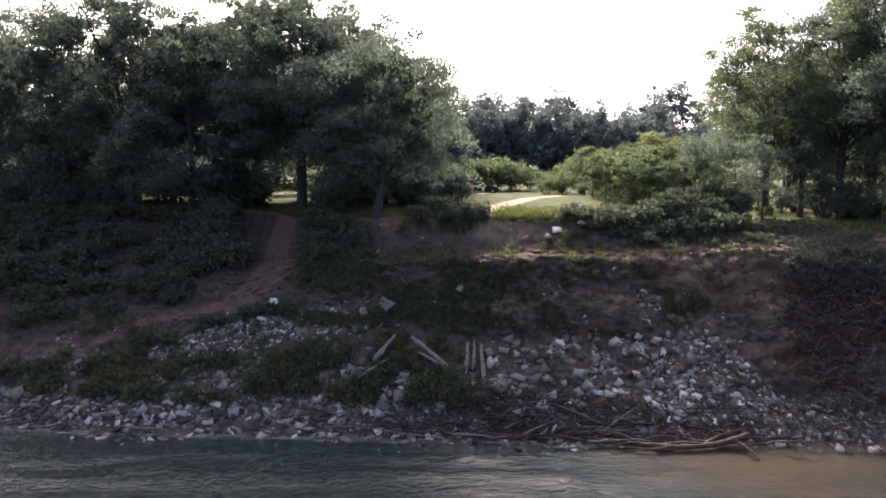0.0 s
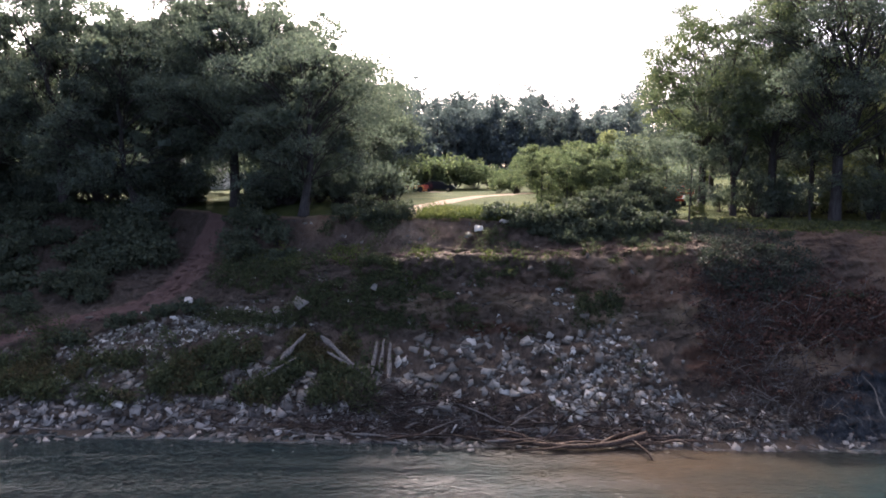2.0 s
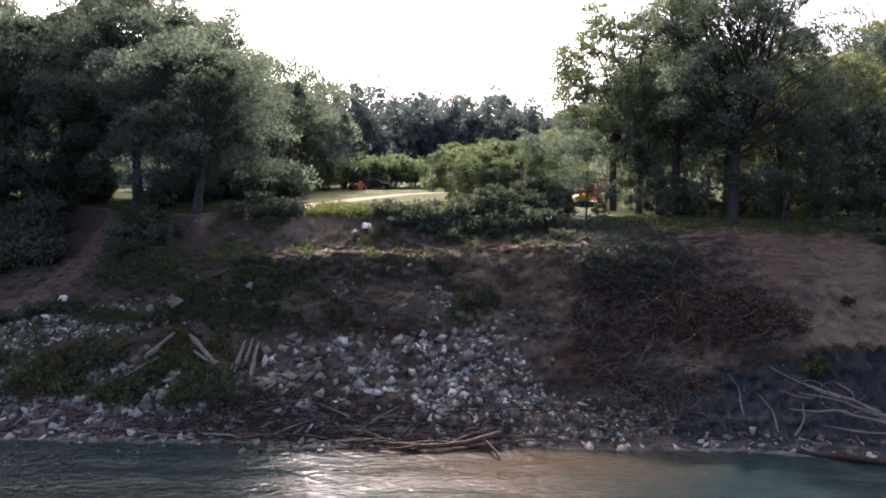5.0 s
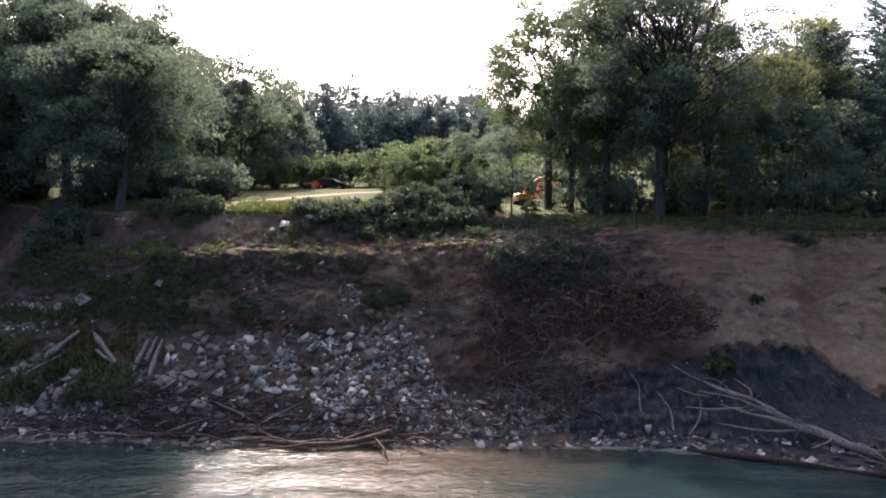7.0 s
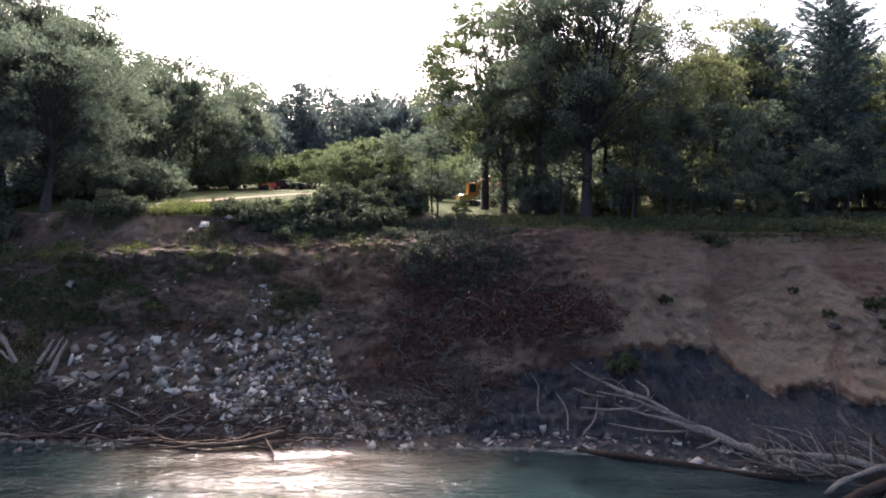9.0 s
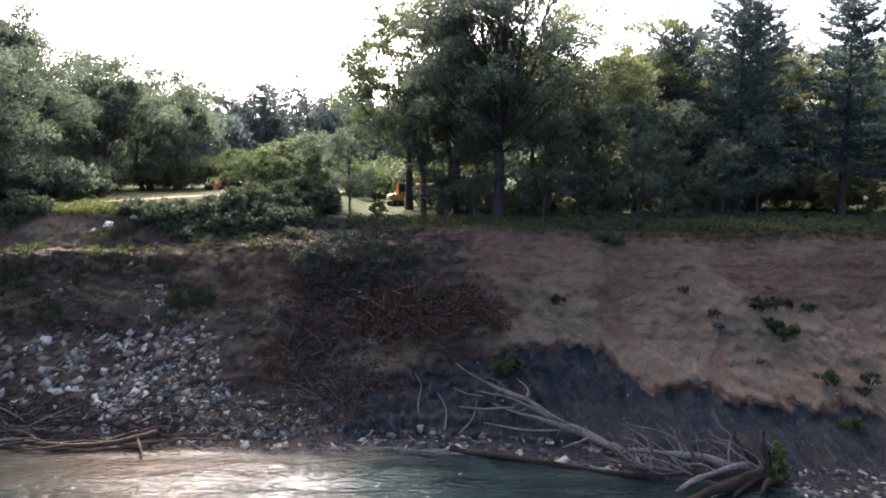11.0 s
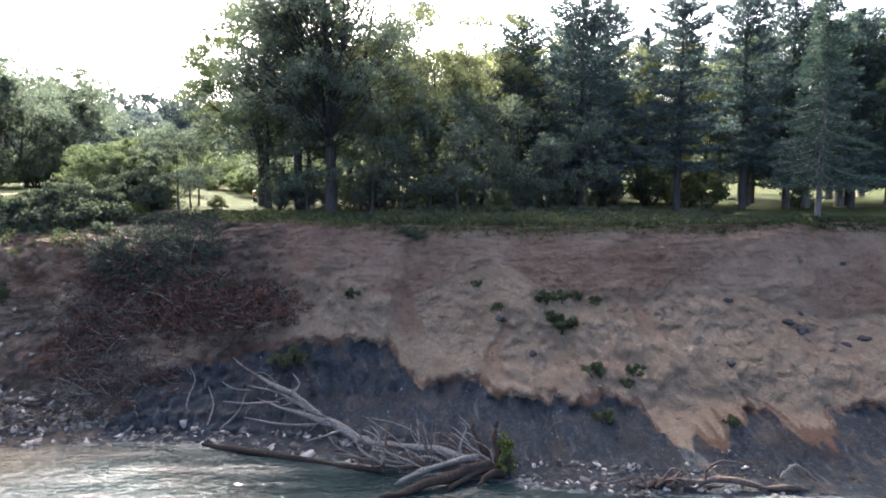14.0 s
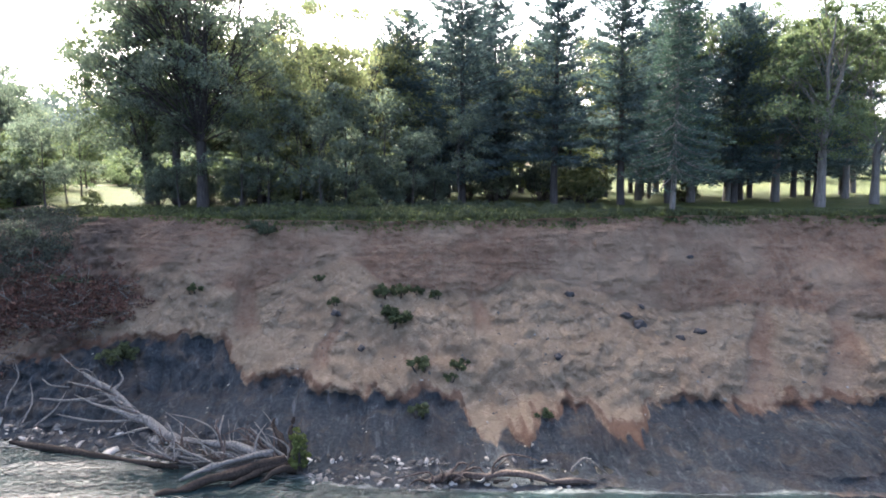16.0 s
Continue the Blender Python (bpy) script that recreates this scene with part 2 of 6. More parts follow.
    c = k.mix(k.step(k.math('ADD', road, k.math('MULTIPLY', k.math('SUBTRACT', fine, 0.5), 0.6)), 0.4, 0.6), c, rd)
    k.color(c).rough(0.95, 0.1)
    fold = k.noise(2.6, 7.0, 0.7, k.world_pos(0.7, 1.0, 1.2), 2.2)
    h = k.math('ADD', k.math('MULTIPLY', crack, 0.35), k.math('ADD', k.math('MULTIPLY', mid, 0.5), k.math('MULTIPLY', fold, 1.3)))
    h = k.math('ADD', h, k.math('ADD', k.math('MULTIPLY', fine, 1.0), k.math('MULTIPLY', crumb, 0.3)))
    k.bump(h, 1.0, 0.16)
    return k.m


def water_material():
    k = Mat("lake_water")
    shore = k.attr("shallow").outputs["Fac"]
    n = k.noise(0.25, 4.0, 0.6)
    sh = k.step(k.math('ADD', shore, k.math('MULTIPLY', k.math('SUBTRACT', n, 0.5), 0.8)), 0.2, 0.9)
    c = k.mix(sh, (0.012, 0.0225, 0.0225), (0.046, 0.0345, 0.0235))
    lap = k.attr("lap").outputs["Fac"]
    lace = k.noise(2.4, 6.0, 0.7, k.world_pos(0.6, 1.4, 1.0), 1.0)
    foam = k.step(k.math('ADD', lap, k.math('MULTIPLY', k.math('SUBTRACT', lace, 0.5), 1.6)), 0.62, 0.95)
    k.color(k.mix(k.math('MULTIPLY', foam, 0.3), c, (0.4, 0.4, 0.38))).rough(0.04, 0.24)
    k.p.inputs["IOR"].default_value = 1.33
    w1 = k.noise(1.1, 3.0, 0.55, k.world_pos(0.45, 1.0, 1.0), 0.8)
    w2 = k.noise(3.6, 3.0, 0.6, k.world_pos(0.55, 1.0, 1.0), 0.6)
    w3 = k.noise(9.0, 2.0, 0.6, k.world_pos(0.7, 1.0, 1.0))
    h = k.math('ADD', k.math('MULTIPLY', k.math('POWER', w1, 3.0), 0.75), k.math('ADD', k.math('MULTIPLY', k.math('POWER', w2, 3.0), 0.85), k.math('MULTIPLY', w3, 0.09)))
    k.bump(h, 1.0, 0.13)
    return k.m


def plain(name, c, rough=0.5, metal=0.0, var=0.25, scale=4.0):
    k = Mat(name)
    n = k.noise(scale, 5.0, 0.65, k.coord)
    f = k.noise(scale * 9, 3.0, 0.6, k.coord)
    lo = tuple(x * (1 - var) for x in c)
    cc = k.mix(k.step(n, 0.35, 0.7), c, lo)
    k.color(k.mix(k.math('MULTIPLY', k.step(f, 0.5, 0.8), var), cc, tuple(x * 0.55 for x in c))).rough(rough, 0.4, metal)
    k.bump(f, 0.15, 0.01)
    return k.m


M_GROUND = ground_material()
M_CLOD = plain("clay_clod", (0.06, 0.053, 0.05), 0.95, 0.0, 0.5, 3.0)
M_WATER = water_material()


# ---- mesh helpers ----
def mesh_np(name, verts, faces, mat=None, smooth=False):
    """A mesh from arrays: verts (n, 3), faces (m, 3 or 4)."""
    verts, faces = np.asarray(verts, np.float32), np.asarray(faces, np.int32)
    me = bpy.data.meshes.new(name)
    n, k = faces.shape
    me.vertices.add(len(verts))
    me.vertices.foreach_set("co", verts.ravel())
    me.loops.add(n * k)
    me.loops.foreach_set("vertex_index", faces.ravel())
    me.polygons.add(n)
    me.polygons.foreach_set("loop_start", np.arange(0, n * k, k, dtype=np.int32))
    me.polygons.foreach_set("loop_total", np.full(n, k, np.int32))
    if smooth:
        me.polygons.foreach_set("use_smooth", np.ones(n, bool))
    me.update(calc_edges=True)
    if mat:
        me.materials.append(mat)
    return me


def part(name, bm, material, parent, label=""):
    """Links a bmesh (or a mesh) as one mesh object under a thing."""
    if isinstance(bm, bmesh.types.BMesh):
        me = bpy.data.meshes.new(name)
        bm.to_mesh(me)
        bm.free()
        me.materials.append(material)
    else:
        me = bm
    ob = new(name, me)
    ob.parent = parent
    return tagged(ob, label) if label else ob


class Soup:
    """Collects tubes, cards and stones as quads, for one mesh."""

    def __init__(self):
        self.v, self.f, self.n = [], [], 0

    def add(self, v, f):
        self.v.append(np.asarray(v, float))
        self.f.append(np.asarray(f, int) + self.n)
        self.n += len(v)

    def tube(self, pts, radii, sides=6, close=True):
        pts = np.asarray(pts, float)
        radii = np.asarray(radii, float)
        d = np.gradient(pts, axis=0)
        d /= np.linalg.norm(d, axis=1)[:, None] + 1e-9
        up = np.where(np.abs(d[:, 2:3]) > 0.9, np.array([[1.0, 0, 0]]), np.array([[0, 0, 1.0]]))
        a = np.cross(d, up)
        a /= np.linalg.norm(a, axis=1)[:, None] + 1e-9
        b = np.cross(d, a)
        ang = np.linspace(0, 2 * np.pi, sides, endpoint=False)
        ring = a[:, None] * np.cos(ang)[None, :, None] + b[:, None] * np.sin(ang)[None, :, None]
        v = (pts[:, None] + ring * radii[:, None, None]).reshape(-1, 3)
        m = len(pts)
        i = np.arange(m - 1)[:, None] * sides + np.arange(sides)[None]
        j = np.arange(m - 1)[:, None] * sides + (np.arange(sides)[None] + 1) % sides
        f = np.stack([i, j, j + sides, i + sides], -1).reshape(-1, 4)
        self.add(v, f)
        if close:
            for base, r in ((0, 1), (m - 1, -1)):
                k = np.arange(sides) + base * sides
                if sides % 2 == 0:
                    for q in range(sides // 2 - 1):
                        self.f.append(np.array([[k[0], k[2 * q + 1], k[2 * q + 2], k[(2 * q + 3) % sides]]]) + self.n - len(v))

    def cards(self, pos, along, length, width, rng):
        """One folded leaf card at each place, along its direction."""
        n = len(pos)
        side = np.cross(along, rng.normal(size=(n, 3)))
        side /= np.linalg.norm(side, axis=1)[:, None] + 1e-9
        l, w = np.asarray(length)[:, None], np.asarray(width)[:, None]
        v = np.stack([pos - along * l * 0.5, pos + side * w * 0.5, pos + along * l * 0.5, pos - side * w * 0.5], 1).reshape(-1, 3)
        f = np.arange(n * 4).reshape(n, 4)
        self.add(v, f)

    def weld(self, sides):
        """Makes all tubes so far share the first tube's foot."""
        start = 0
        for k, v in enumerate(self.v):
            if k:
                own = self.f[k] - start < sides
                self.f[k] = np.where(own, self.f[k] - start, self.f[k])
                v[:sides] = self.v[0][:sides]
            start += len(v)

    def mesh(self, name, mat, smooth=False):
        return mesh_np(name, np.concatenate(self.v), np.concatenate(self.f), mat, smooth)


def rand_dirs(rng, n, up=0.0):
    d = rng.normal(size=(n, 3))
    d[:, 2] += up
    return d / (np.linalg.norm(d, axis=1)[:, None] + 1e-9)


def clumps(s, centers, radii, per, size, rng, flat=0.65, slim=0.6, up=0.0, core=0, deep=None, pad=0.0):
    """Leaf cards in clumps round the centers, denser to each clump's top and rim; pad: how far the clumps are domed sprays rather than balls; core: broad sprays in the heart of the clumps that lie deep."""
    centers = np.asarray(centers, float)
    if core:
        idx = np.repeat(np.arange(len(centers)) if deep is None else np.nonzero(deep)[0], core)
        ra = np.asarray(radii, float)[idx]
        p = centers[idx] + rand_dirs(rng, len(idx)) * (ra * rng.uniform(0.0, 0.35, len(idx)))[:, None] * np.array([1, 1, flat])
        s.cards(p, rand_dirs(rng, len(idx)), ra * 0.85, ra * 0.6, rng)
    idx = np.repeat(np.arange(len(centers)), per)
    n = len(idx)
    d = rand_dirs(rng, n)
    ra = np.asarray(radii, float)[idx]
    p = d * (ra * rng.random(n) ** 0.45)[:, None] * np.array([1, 1, flat])
    if pad:
        tip = rng.normal(size=(len(centers), 2)) * 0.28
        rho, ang = np.sqrt(rng.random(n)) * rng.uniform(0.8, 1.15, n), rng.uniform(0, 6.283, n)
        q = np.stack([rho * np.cos(ang), rho * np.sin(ang), 0.42 * (0.45 - rho ** 2) + rng.normal(size=n) * 0.13], 1)
        q[:, 2] += q[:, 0] * tip[idx, 0] + q[:, 1] * tip[idx, 1]
        p = np.where((rng.random(n) < pad)[:, None], q * ra[:, None] * 1.12, p)
    l = size * rng.uniform(0.65, 1.35, n)
    s.cards(centers[idx] + p, rand_dirs(rng, n, up), l, l * slim, rng)


def bend(a, b, rng, wob=0.12, sag=0.0, n=6):
    """A wavering line from a to b."""
    a, b = np.asarray(a, float), np.asarray(b, float)
    t = np.linspace(0, 1, n)[:, None]
    L = np.linalg.norm(b - a)
    p = a + (b - a) * t
    p += np.sin(t * np.pi) * rng.normal(size=(1, 3)) * wob * L
    p[1:-1] += rng.normal(size=(n - 2, 3)) * wob * L * 0.25
    p[:, 2] += (np.sin(t[:, 0] * np.pi)) * sag * L
    return p


# ---- ground: lines along the bluff, as (x, y, z) ----
TOE = [(-45, 46.5, .1), (-24, 44.7, .1), (-3, 43.3, .1), (10, 42.4, .1), (20, 41.8, .2), (32, 41.3, .2), (38, 40.0, .2), (44, 37.6, .2), (50, 35.8, .15), (54, 34.2, .12), (60, 33.4, .12), (70, 32.3, .14), (80, 31.6, .14), (95, 31, .14)]
FOOT = [(-45, 47.4, .7), (-24, 45.4, .6), (-3, 44, .6), (10, 43.3, .7), (20, 42.7, .7), (32, 42, .6), (38, 40.9, .5), (44, 38.6, .4), (50, 36.8, .3), (54, 35.3, .26), (60, 34.6, .26), (70, 33.5, .26), (80, 32.7, .26), (95, 32, .26)]
LOW = [(-45, 49.5, 2.2), (-20, 47.3, 2), (-8, 46.2, 1.9), (0, 45.2, 1.9), (8, 45.6, 2), (18, 44.9, 2), (26, 44.5, 1.9), (32, 43.6, 1.6), (38, 43.3, 1.6), (43, 43.4, 1.7),
       (48, 41.6, 2), (53, 39.9, 1.9), (57, 39.4, 1.8), (64, 39, 1.8), (75, 38.4, 1.8), (95, 36.2, 1.8)]
MID = [(-45, 55, 5), (-24, 52, 4.6), (-15, 50.9, 4.7), (-9.4, 51.9, 5.7), (-2, 50.6, 4.9), (3.5, 50, 4.8), (8, 49.3, 4.7), (13, 49.2, 4.6), (17, 48.6, 4.6), (20, 48.4, 4.6), (26, 48, 4.6), (31, 47.7, 4.4),
       (37, 46.3, 3.9), (40.5, 45.7, 3.5), (44.4, 46.6, 4.2), (49, 45.8, 5), (53, 43.4, 4.7), (57, 43.3, 4.6), (63.7, 42.4, 4.4), (69, 41.2, 3.9), (75, 41, 3.8), (84, 40, 3.8), (95, 38.5, 3.8)]
UPPER = [(-45, 64, 8.5), (-24, 59, 7.2), (-17, 56, 6.9), (-12.6, 53.5, 6.9), (-8, 53.7, 7), (0, 51.9, 7), (8.6, 51.2, 7.1), (12, 51.5, 7.5), (16.5, 51.5, 7.4), (20.6, 50.3, 6.2), (23.5, 50.4, 7.2), (27.2, 49.2, 6.7), (35, 49.3, 6.9),
         (38, 50.4, 7.9), (40.9, 50.9, 8.8), (44.5, 49.2, 6.9), (46.9, 49.2, 6.85), (49.9, 49.4, 8.3), (51.5, 49.4, 9), (53.8, 49, 8.9), (55.2, 47.5, 7.3), (60.3, 46.8, 7.2), (61.8, 46.2, 6.8), (64.8, 47.5, 8.45),
         (66.7, 47.1, 7.7), (69.1, 46.8, 7.05), (71.1, 46.4, 6.5), (73.5, 45.5, 6), (76, 45.4, 5.9), (77.8, 45.3, 6.4), (80.2, 44.7, 6.35), (82.3, 44.2, 6.0), (86, 43.5, 5.8), (95, 42.5, 5.8)]
LIP = [(-45, 70, 11), (-24, 66, 10), (-17, 60, 8.2), (-12.8, 57.5, 8.6), (-8, 55, 8.8), (-3, 53.8, 9.3), (3.6, 53.1, 9.7), (12, 53.4, 10), (18, 53, 10.2), (23.4, 52.6, 10.5), (27, 53, 10.4),
       (31, 53.5, 10.2), (38, 52.8, 10.3), (45.7, 51.4, 10.6), (54, 49.9, 10.5), (61.7, 48.7, 10.7), (70, 48.6, 10.8), (76, 49.3, 11), (95, 48.4, 10.9)]
BACK = [(-45, 72, 11.6), (-24, 68, 10.8), (-17, 63, 9), (-13, 60, 9.2), (-8, 57.6, 9.4), (0, 55.6, 9.9), (6, 55.5, 10.2), (12, 55.8, 10.4), (20, 55.6, 10.8), (24, 56, 11), (27, 56, 10.9),
        (31, 56, 10.8), (38, 54.2, 11), (45.7, 51.8, 11), (54, 50.2, 11), (62, 49, 11.2), (76, 49.7, 11.5), (95, 48.8, 11.4)]
RIM = [(-45, 75, 12.8), (-24, 72, 12.8), (-17, 70, 12.4), (-13, 66, 11.9), (-8, 62.5, 12.2), (-3.3, 61.5, 12.3), (4.6, 59, 12.3), (10.4, 58.2, 12.2), (17, 58.5, 12.2), (22, 58.5, 12.2), (25.7, 61.5, 11.9),
       (30, 60, 11.5), (34, 57.3, 11.5), (38, 55.4, 11.6), (45, 52.4, 11.5), (54, 50.5, 11.5), (62, 49.3, 11.6), (76, 50, 11.8), (95, 49.2, 11.8)]

fine_x = np.arange(-46, 96.01, 0.12)
GX = np.concatenate([[-4000, -1500, -600, -300, -170, -110, -80, -62, -53], fine_x, [100, 107, 116, 130, 150, 180, 240, 400, 800, 1800, 4000]])


def gnoise(x, y, z, seed=0):
    """Gradient noise over arrays, about -1 to 1."""
    x, y, z = np.broadcast_arrays(np.asarray(x, float), np.asarray(y, float), np.asarray(z, float))
    ix, iy, iz = np.floor(x).astype(np.int64), np.floor(y).astype(np.int64), np.floor(z).astype(np.int64)
    fx, fy, fz = x - ix, y - iy, z - iz
    u, v, w = (f * f * f * (f * (f * 6 - 15) + 10) for f in (fx, fy, fz))
    out = np.zeros(x.shape)
    for dx in (0, 1):
        for dy in (0, 1):
            for dz in (0, 1):
                h = ((ix + dx) * 374761393 + (iy + dy) * 668265263 + (iz + dz) * 1274126177 + seed * 974634777) & 0xFFFFFFFF
                h = ((h ^ (h >> 13)) * 1274126177) & 0xFFFFFFFF
                h = ((h ^ (h >> 16)) * 2246822519) & 0xFFFFFFFF
                h ^= h >> 15
                g = ((h & 255) / 127.5 - 1) * (fx - dx) + (((h >> 8) & 255) / 127.5 - 1) * (fy - dy) + (((h >> 16) & 255) / 127.5 - 1) * (fz - dz)
                out += g * (u if dx else 1 - u) * (v if dy else 1 - v) * (w if dz else 1 - w)
    return out * 1.45


def fbm(x, y, z, s, octaves=4, seed=0):
    out, amp = 0.0, 1.0
    for i in range(octaves):
        out = out + amp * gnoise(x * s, y * s, z * s, seed + i)
        s, amp = s * 2.1, amp / 2.1
    return out


def cells(x, z, seed=0):
    """Flat cells over arrays: the distance to the nearest cell's rim, and a random value of the cell."""
    ix, iz = np.floor(x).astype(np.int64), np.floor(z).astype(np.int64)
    d1, d2, val = np.full(x.shape, 9.0), np.full(x.shape, 9.0), np.zeros(x.shape)
    for dx in (-1, 0, 1):
        for dz in (-1, 0, 1):
            h = ((ix + dx) * 374761393 + (iz + dz) * 668265263 + seed * 974634777) & 0xFFFFFFFF
            h = ((h ^ (h >> 13)) * 1274126177) & 0xFFFFFFFF
            h ^= h >> 16
            d = np.hypot(ix + dx + (h & 1023) / 1023 - x, iz + dz + ((h >> 10) & 1023) / 1023 - z)
            near = d < d1
            d2 = np.where(near, d1, np.minimum(d2, d))
            val = np.where(near, ((h >> 20) & 255) / 127.5 - 1, val)
            d1 = np.where(near, d, d1)
    return d2 - d1, val


def smooth_line(line):
    a = np.array(line)
    out = []
    for c in (1, 2):
        y = np.interp(fine_x, a[:, 0], a[:, c])
        k = np.exp(-0.5 * (np.arange(-14, 15) * 0.12 / 0.55) ** 2)
        y = np.convolve(np.pad(y, 14, mode='edge'), k / k.sum(), mode='valid')
        out.append(np.interp(GX, fine_x, y))
    return out


knots = []
toe_y, _ = smooth_line(TOE)
rim_y, rim_z = smooth_line(RIM)
for dy, z in ((-4500, -9), (-800, -6), (-120, -4), (-30, -2.2), (-12, -1.2), (-5, -0.55), (-2, -0.2)):
    knots.append((toe_y + dy, np.full(len(GX), float(z)), 1))
rows_between = [9, 9, 22, 40, 44, 46, 12, 18]
for line, k in zip((TOE, FOOT, LOW, MID, UPPER, LIP, BACK, RIM), rows_between):
    knots.append((*smooth_line(line), k))
low_side = np.clip((GX - 19) / 9, 0, 1)               # the bluff top lies lower beyond the field
for dy, z, z2 in ((0.8, 12.1, 11.6), (2.5, 12.6, 11.75), (5, 13.0, 11.9)):
    knots.append((rim_y + dy, np.maximum(z + (z2 - z) * low_side, rim_z + 0.05 + 0.03 * dy), 3))
for y, z, z2, k in ((80, 13.1, 12.1, 8), (95, 13.1, 12.3, 6), (112, 13.1, 12.7, 6)):
    knots.append((np.full(len(GX), float(y)), z + (z2 - z) * low_side, k))
for y, z, k in ((140, 13.7, 4), (180, 14.6, 2), (260, 16, 1), (420, 18, 1), (900, 22, 1), (4500, 30, 1)):
    knots.append((np.full(len(GX), float(y)), np.full(len(GX), z), k))
rows_y, rows_z = [], []
for (y0, z0, k), (y1, z1, _) in zip(knots[:-1], knots[1:]):
    for i in range(k):
        t = i / k
        rows_y.append(y0 + (y1 - y0) * t)
        rows_z.append(z0 + (z1 - z0) * t)
rows_y.append(knots[-1][0])
rows_z.append(knots[-1][1])
GY, GZ = np.array(rows_y), np.array(rows_z)          # rows along the bluff, columns across
RIM_ROW = sum(k for *_, k in knots[:14])
TOE_ROW = 7
UPPER_ROW = TOE_ROW + sum(rows_between[:4])

CLAY_TOP = np.array([(24, 0.4), (28.6, 0.5), (29.5, 2.0), (31.7, 3.1), (34.3, 3.2), (36.9, 3.9), (39.4, 4.2), (45, 4.25), (46.4, 2.7), (47.7, 2.3), (49.7, 2.9), (51.3, 2.5), (54.1, 2.4), (56.9, 2.2), (57.9, 2.6), (59.4, 1.9), (60.4, 1.0),
                     (62.8, 1.0), (64.6, 1.5), (66.3, 1.9), (68.2, 1.0), (69.2, 0.95), (71.4, 1.9), (73.2, 2.2), (75.8, 1.5), (80, 1.9), (95, 1.7)])
# wet chutes between the slumped lobes: x at their head, drift of x per metre down, width, top and foot
CHUTES = [(45.8, 0.25, 0.9, 7.6, 4.8), (61.4, 0.1, 0.6, 7.2, 5.4), (79.9, -0.75, 0.95, 6.2, 2.0), (85.2, -0.9, 1.2, 6.4, 2.4), (52.6, -0.5, 0.5, 6.0, 3.4)]


def ramp01(v, a, b):
    return np.clip((v - a) / (b - a), 0.0, 1.0)


def clay_at(x, z):
    """How far the grey clay under the sand shows on the face, 0 to 1, and the height where it ends."""
    x, z = np.asarray(x, float), np.asarray(z, float)
    top = np.interp(x, CLAY_TOP[:, 0], CLAY_TOP[:, 1]) + 0.45 * gnoise(x * 0.9, z * 0.6, 2.0) + 0.3 * gnoise(x * 2.2, z * 1.4, 5.0) + 0.14 * gnoise(x * 5.0, z * 4.0, 6.0)
    return np.clip((top - z) / 0.5 + 0.5, 0, 1) * ramp01(x, 27.5, 29.5), top


# relief of the bluff face: slumps, ledges, cracked clods and rills
r0, r1, c0, c1 = TOE_ROW - 2, RIM_ROW, 9, len(GX) - 11
X = np.broadcast_to(GX, GY.shape)[r0:r1, c0:c1]
Y, Z = GY[r0:r1, c0:c1].copy(), GZ[r0:r1, c0:c1].copy()
R = np.broadcast_to(np.arange(r0, r1)[:, None], X.shape)
rough = fbm(X, Y, Z, 0.22, 3, 1) * 0.75
ridge = 0.45 - np.abs(fbm(X, Y, Z * 1.3, 0.55, 4, 11))
small = fbm(X, Y, Z, 1.5, 4, 21)
fill_side = rough * 0.8 + ridge * 0.6 + small * 0.42 + 0.16 * gnoise(X * 2.6, Y * 0.6, Z * 0.7, 32) + 0.18 * np.abs(gnoise(X * 4.5, Y * 3, Z * 5, 31))
ledges = ramp01(X, 1.5, 4) * ramp01(X, 25, 21) * (0.75 + 0.5 * gnoise(X * 0.45, 0, 0, 5))
steps = np.where(Z < 7.4, 0.5 - ramp01(Z, 4.5, 7.4), 0.45 - ramp01(Z, 7.4, 9.9) * 0.9) * ramp01(Z, 4.2, 4.7) * ramp01(Z, 10.1, 9.8)
fill_side = fill_side + 1.15 * ledges * steps
lean = X + 0.55 * Z
apron_side = rough + ridge * 0.3 + small * 0.16
apron_side = apron_side + (0.4 - np.abs(gnoise(lean * 0.85, Y * 0.5, Z * 0.7, 41))) * 0.42 + (0.35 - np.abs(gnoise(lean * 2.1, Y, Z * 1.3, 42))) * 0.2
wx_, wz_ = X + 0.5 * gnoise(X * 0.9, Z * 0.9, 0, 43), Z + 0.5 * gnoise(X * 0.9, Z * 0.9, 9, 44)
gap, val = cells(wx_ * 0.95, wz_ * 1.25, 3)
gap2, val2 = cells(wx_ * 2.6, wz_ * 3.0, 8)
lumpy = ramp01(gnoise(X * 0.28, Z * 0.35, 3, 45), -0.25, 0.25)
apron_side = apron_side + (0.11 * val + 0.13 * ramp01(gap, 0.12, 0.0)) * (0.35 + 0.65 * lumpy) + (0.05 * val2 + 0.05 * ramp01(gap2, 0.14, 0.0)) * (0.2 + 0.8 * lumpy)
apron_side = apron_side + 0.05 * gnoise(X * 7, Y * 5, Z * 8, 46)
bed = Z * 6.2 + 2.6 * gnoise(X * 0.16, 0, Z * 0.45, 51) + 0.7 * gnoise(X * 0.9, 0, Z * 0.8, 52)
scarp_side = (rough + ridge * 0.4 + small * 0.3) * 0.5 + 0.035 * np.clip(np.sin(bed) * 1.7, -1, 1) * (0.35 + np.abs(gnoise(X * 0.3, 4, Z * 0.8, 53)))
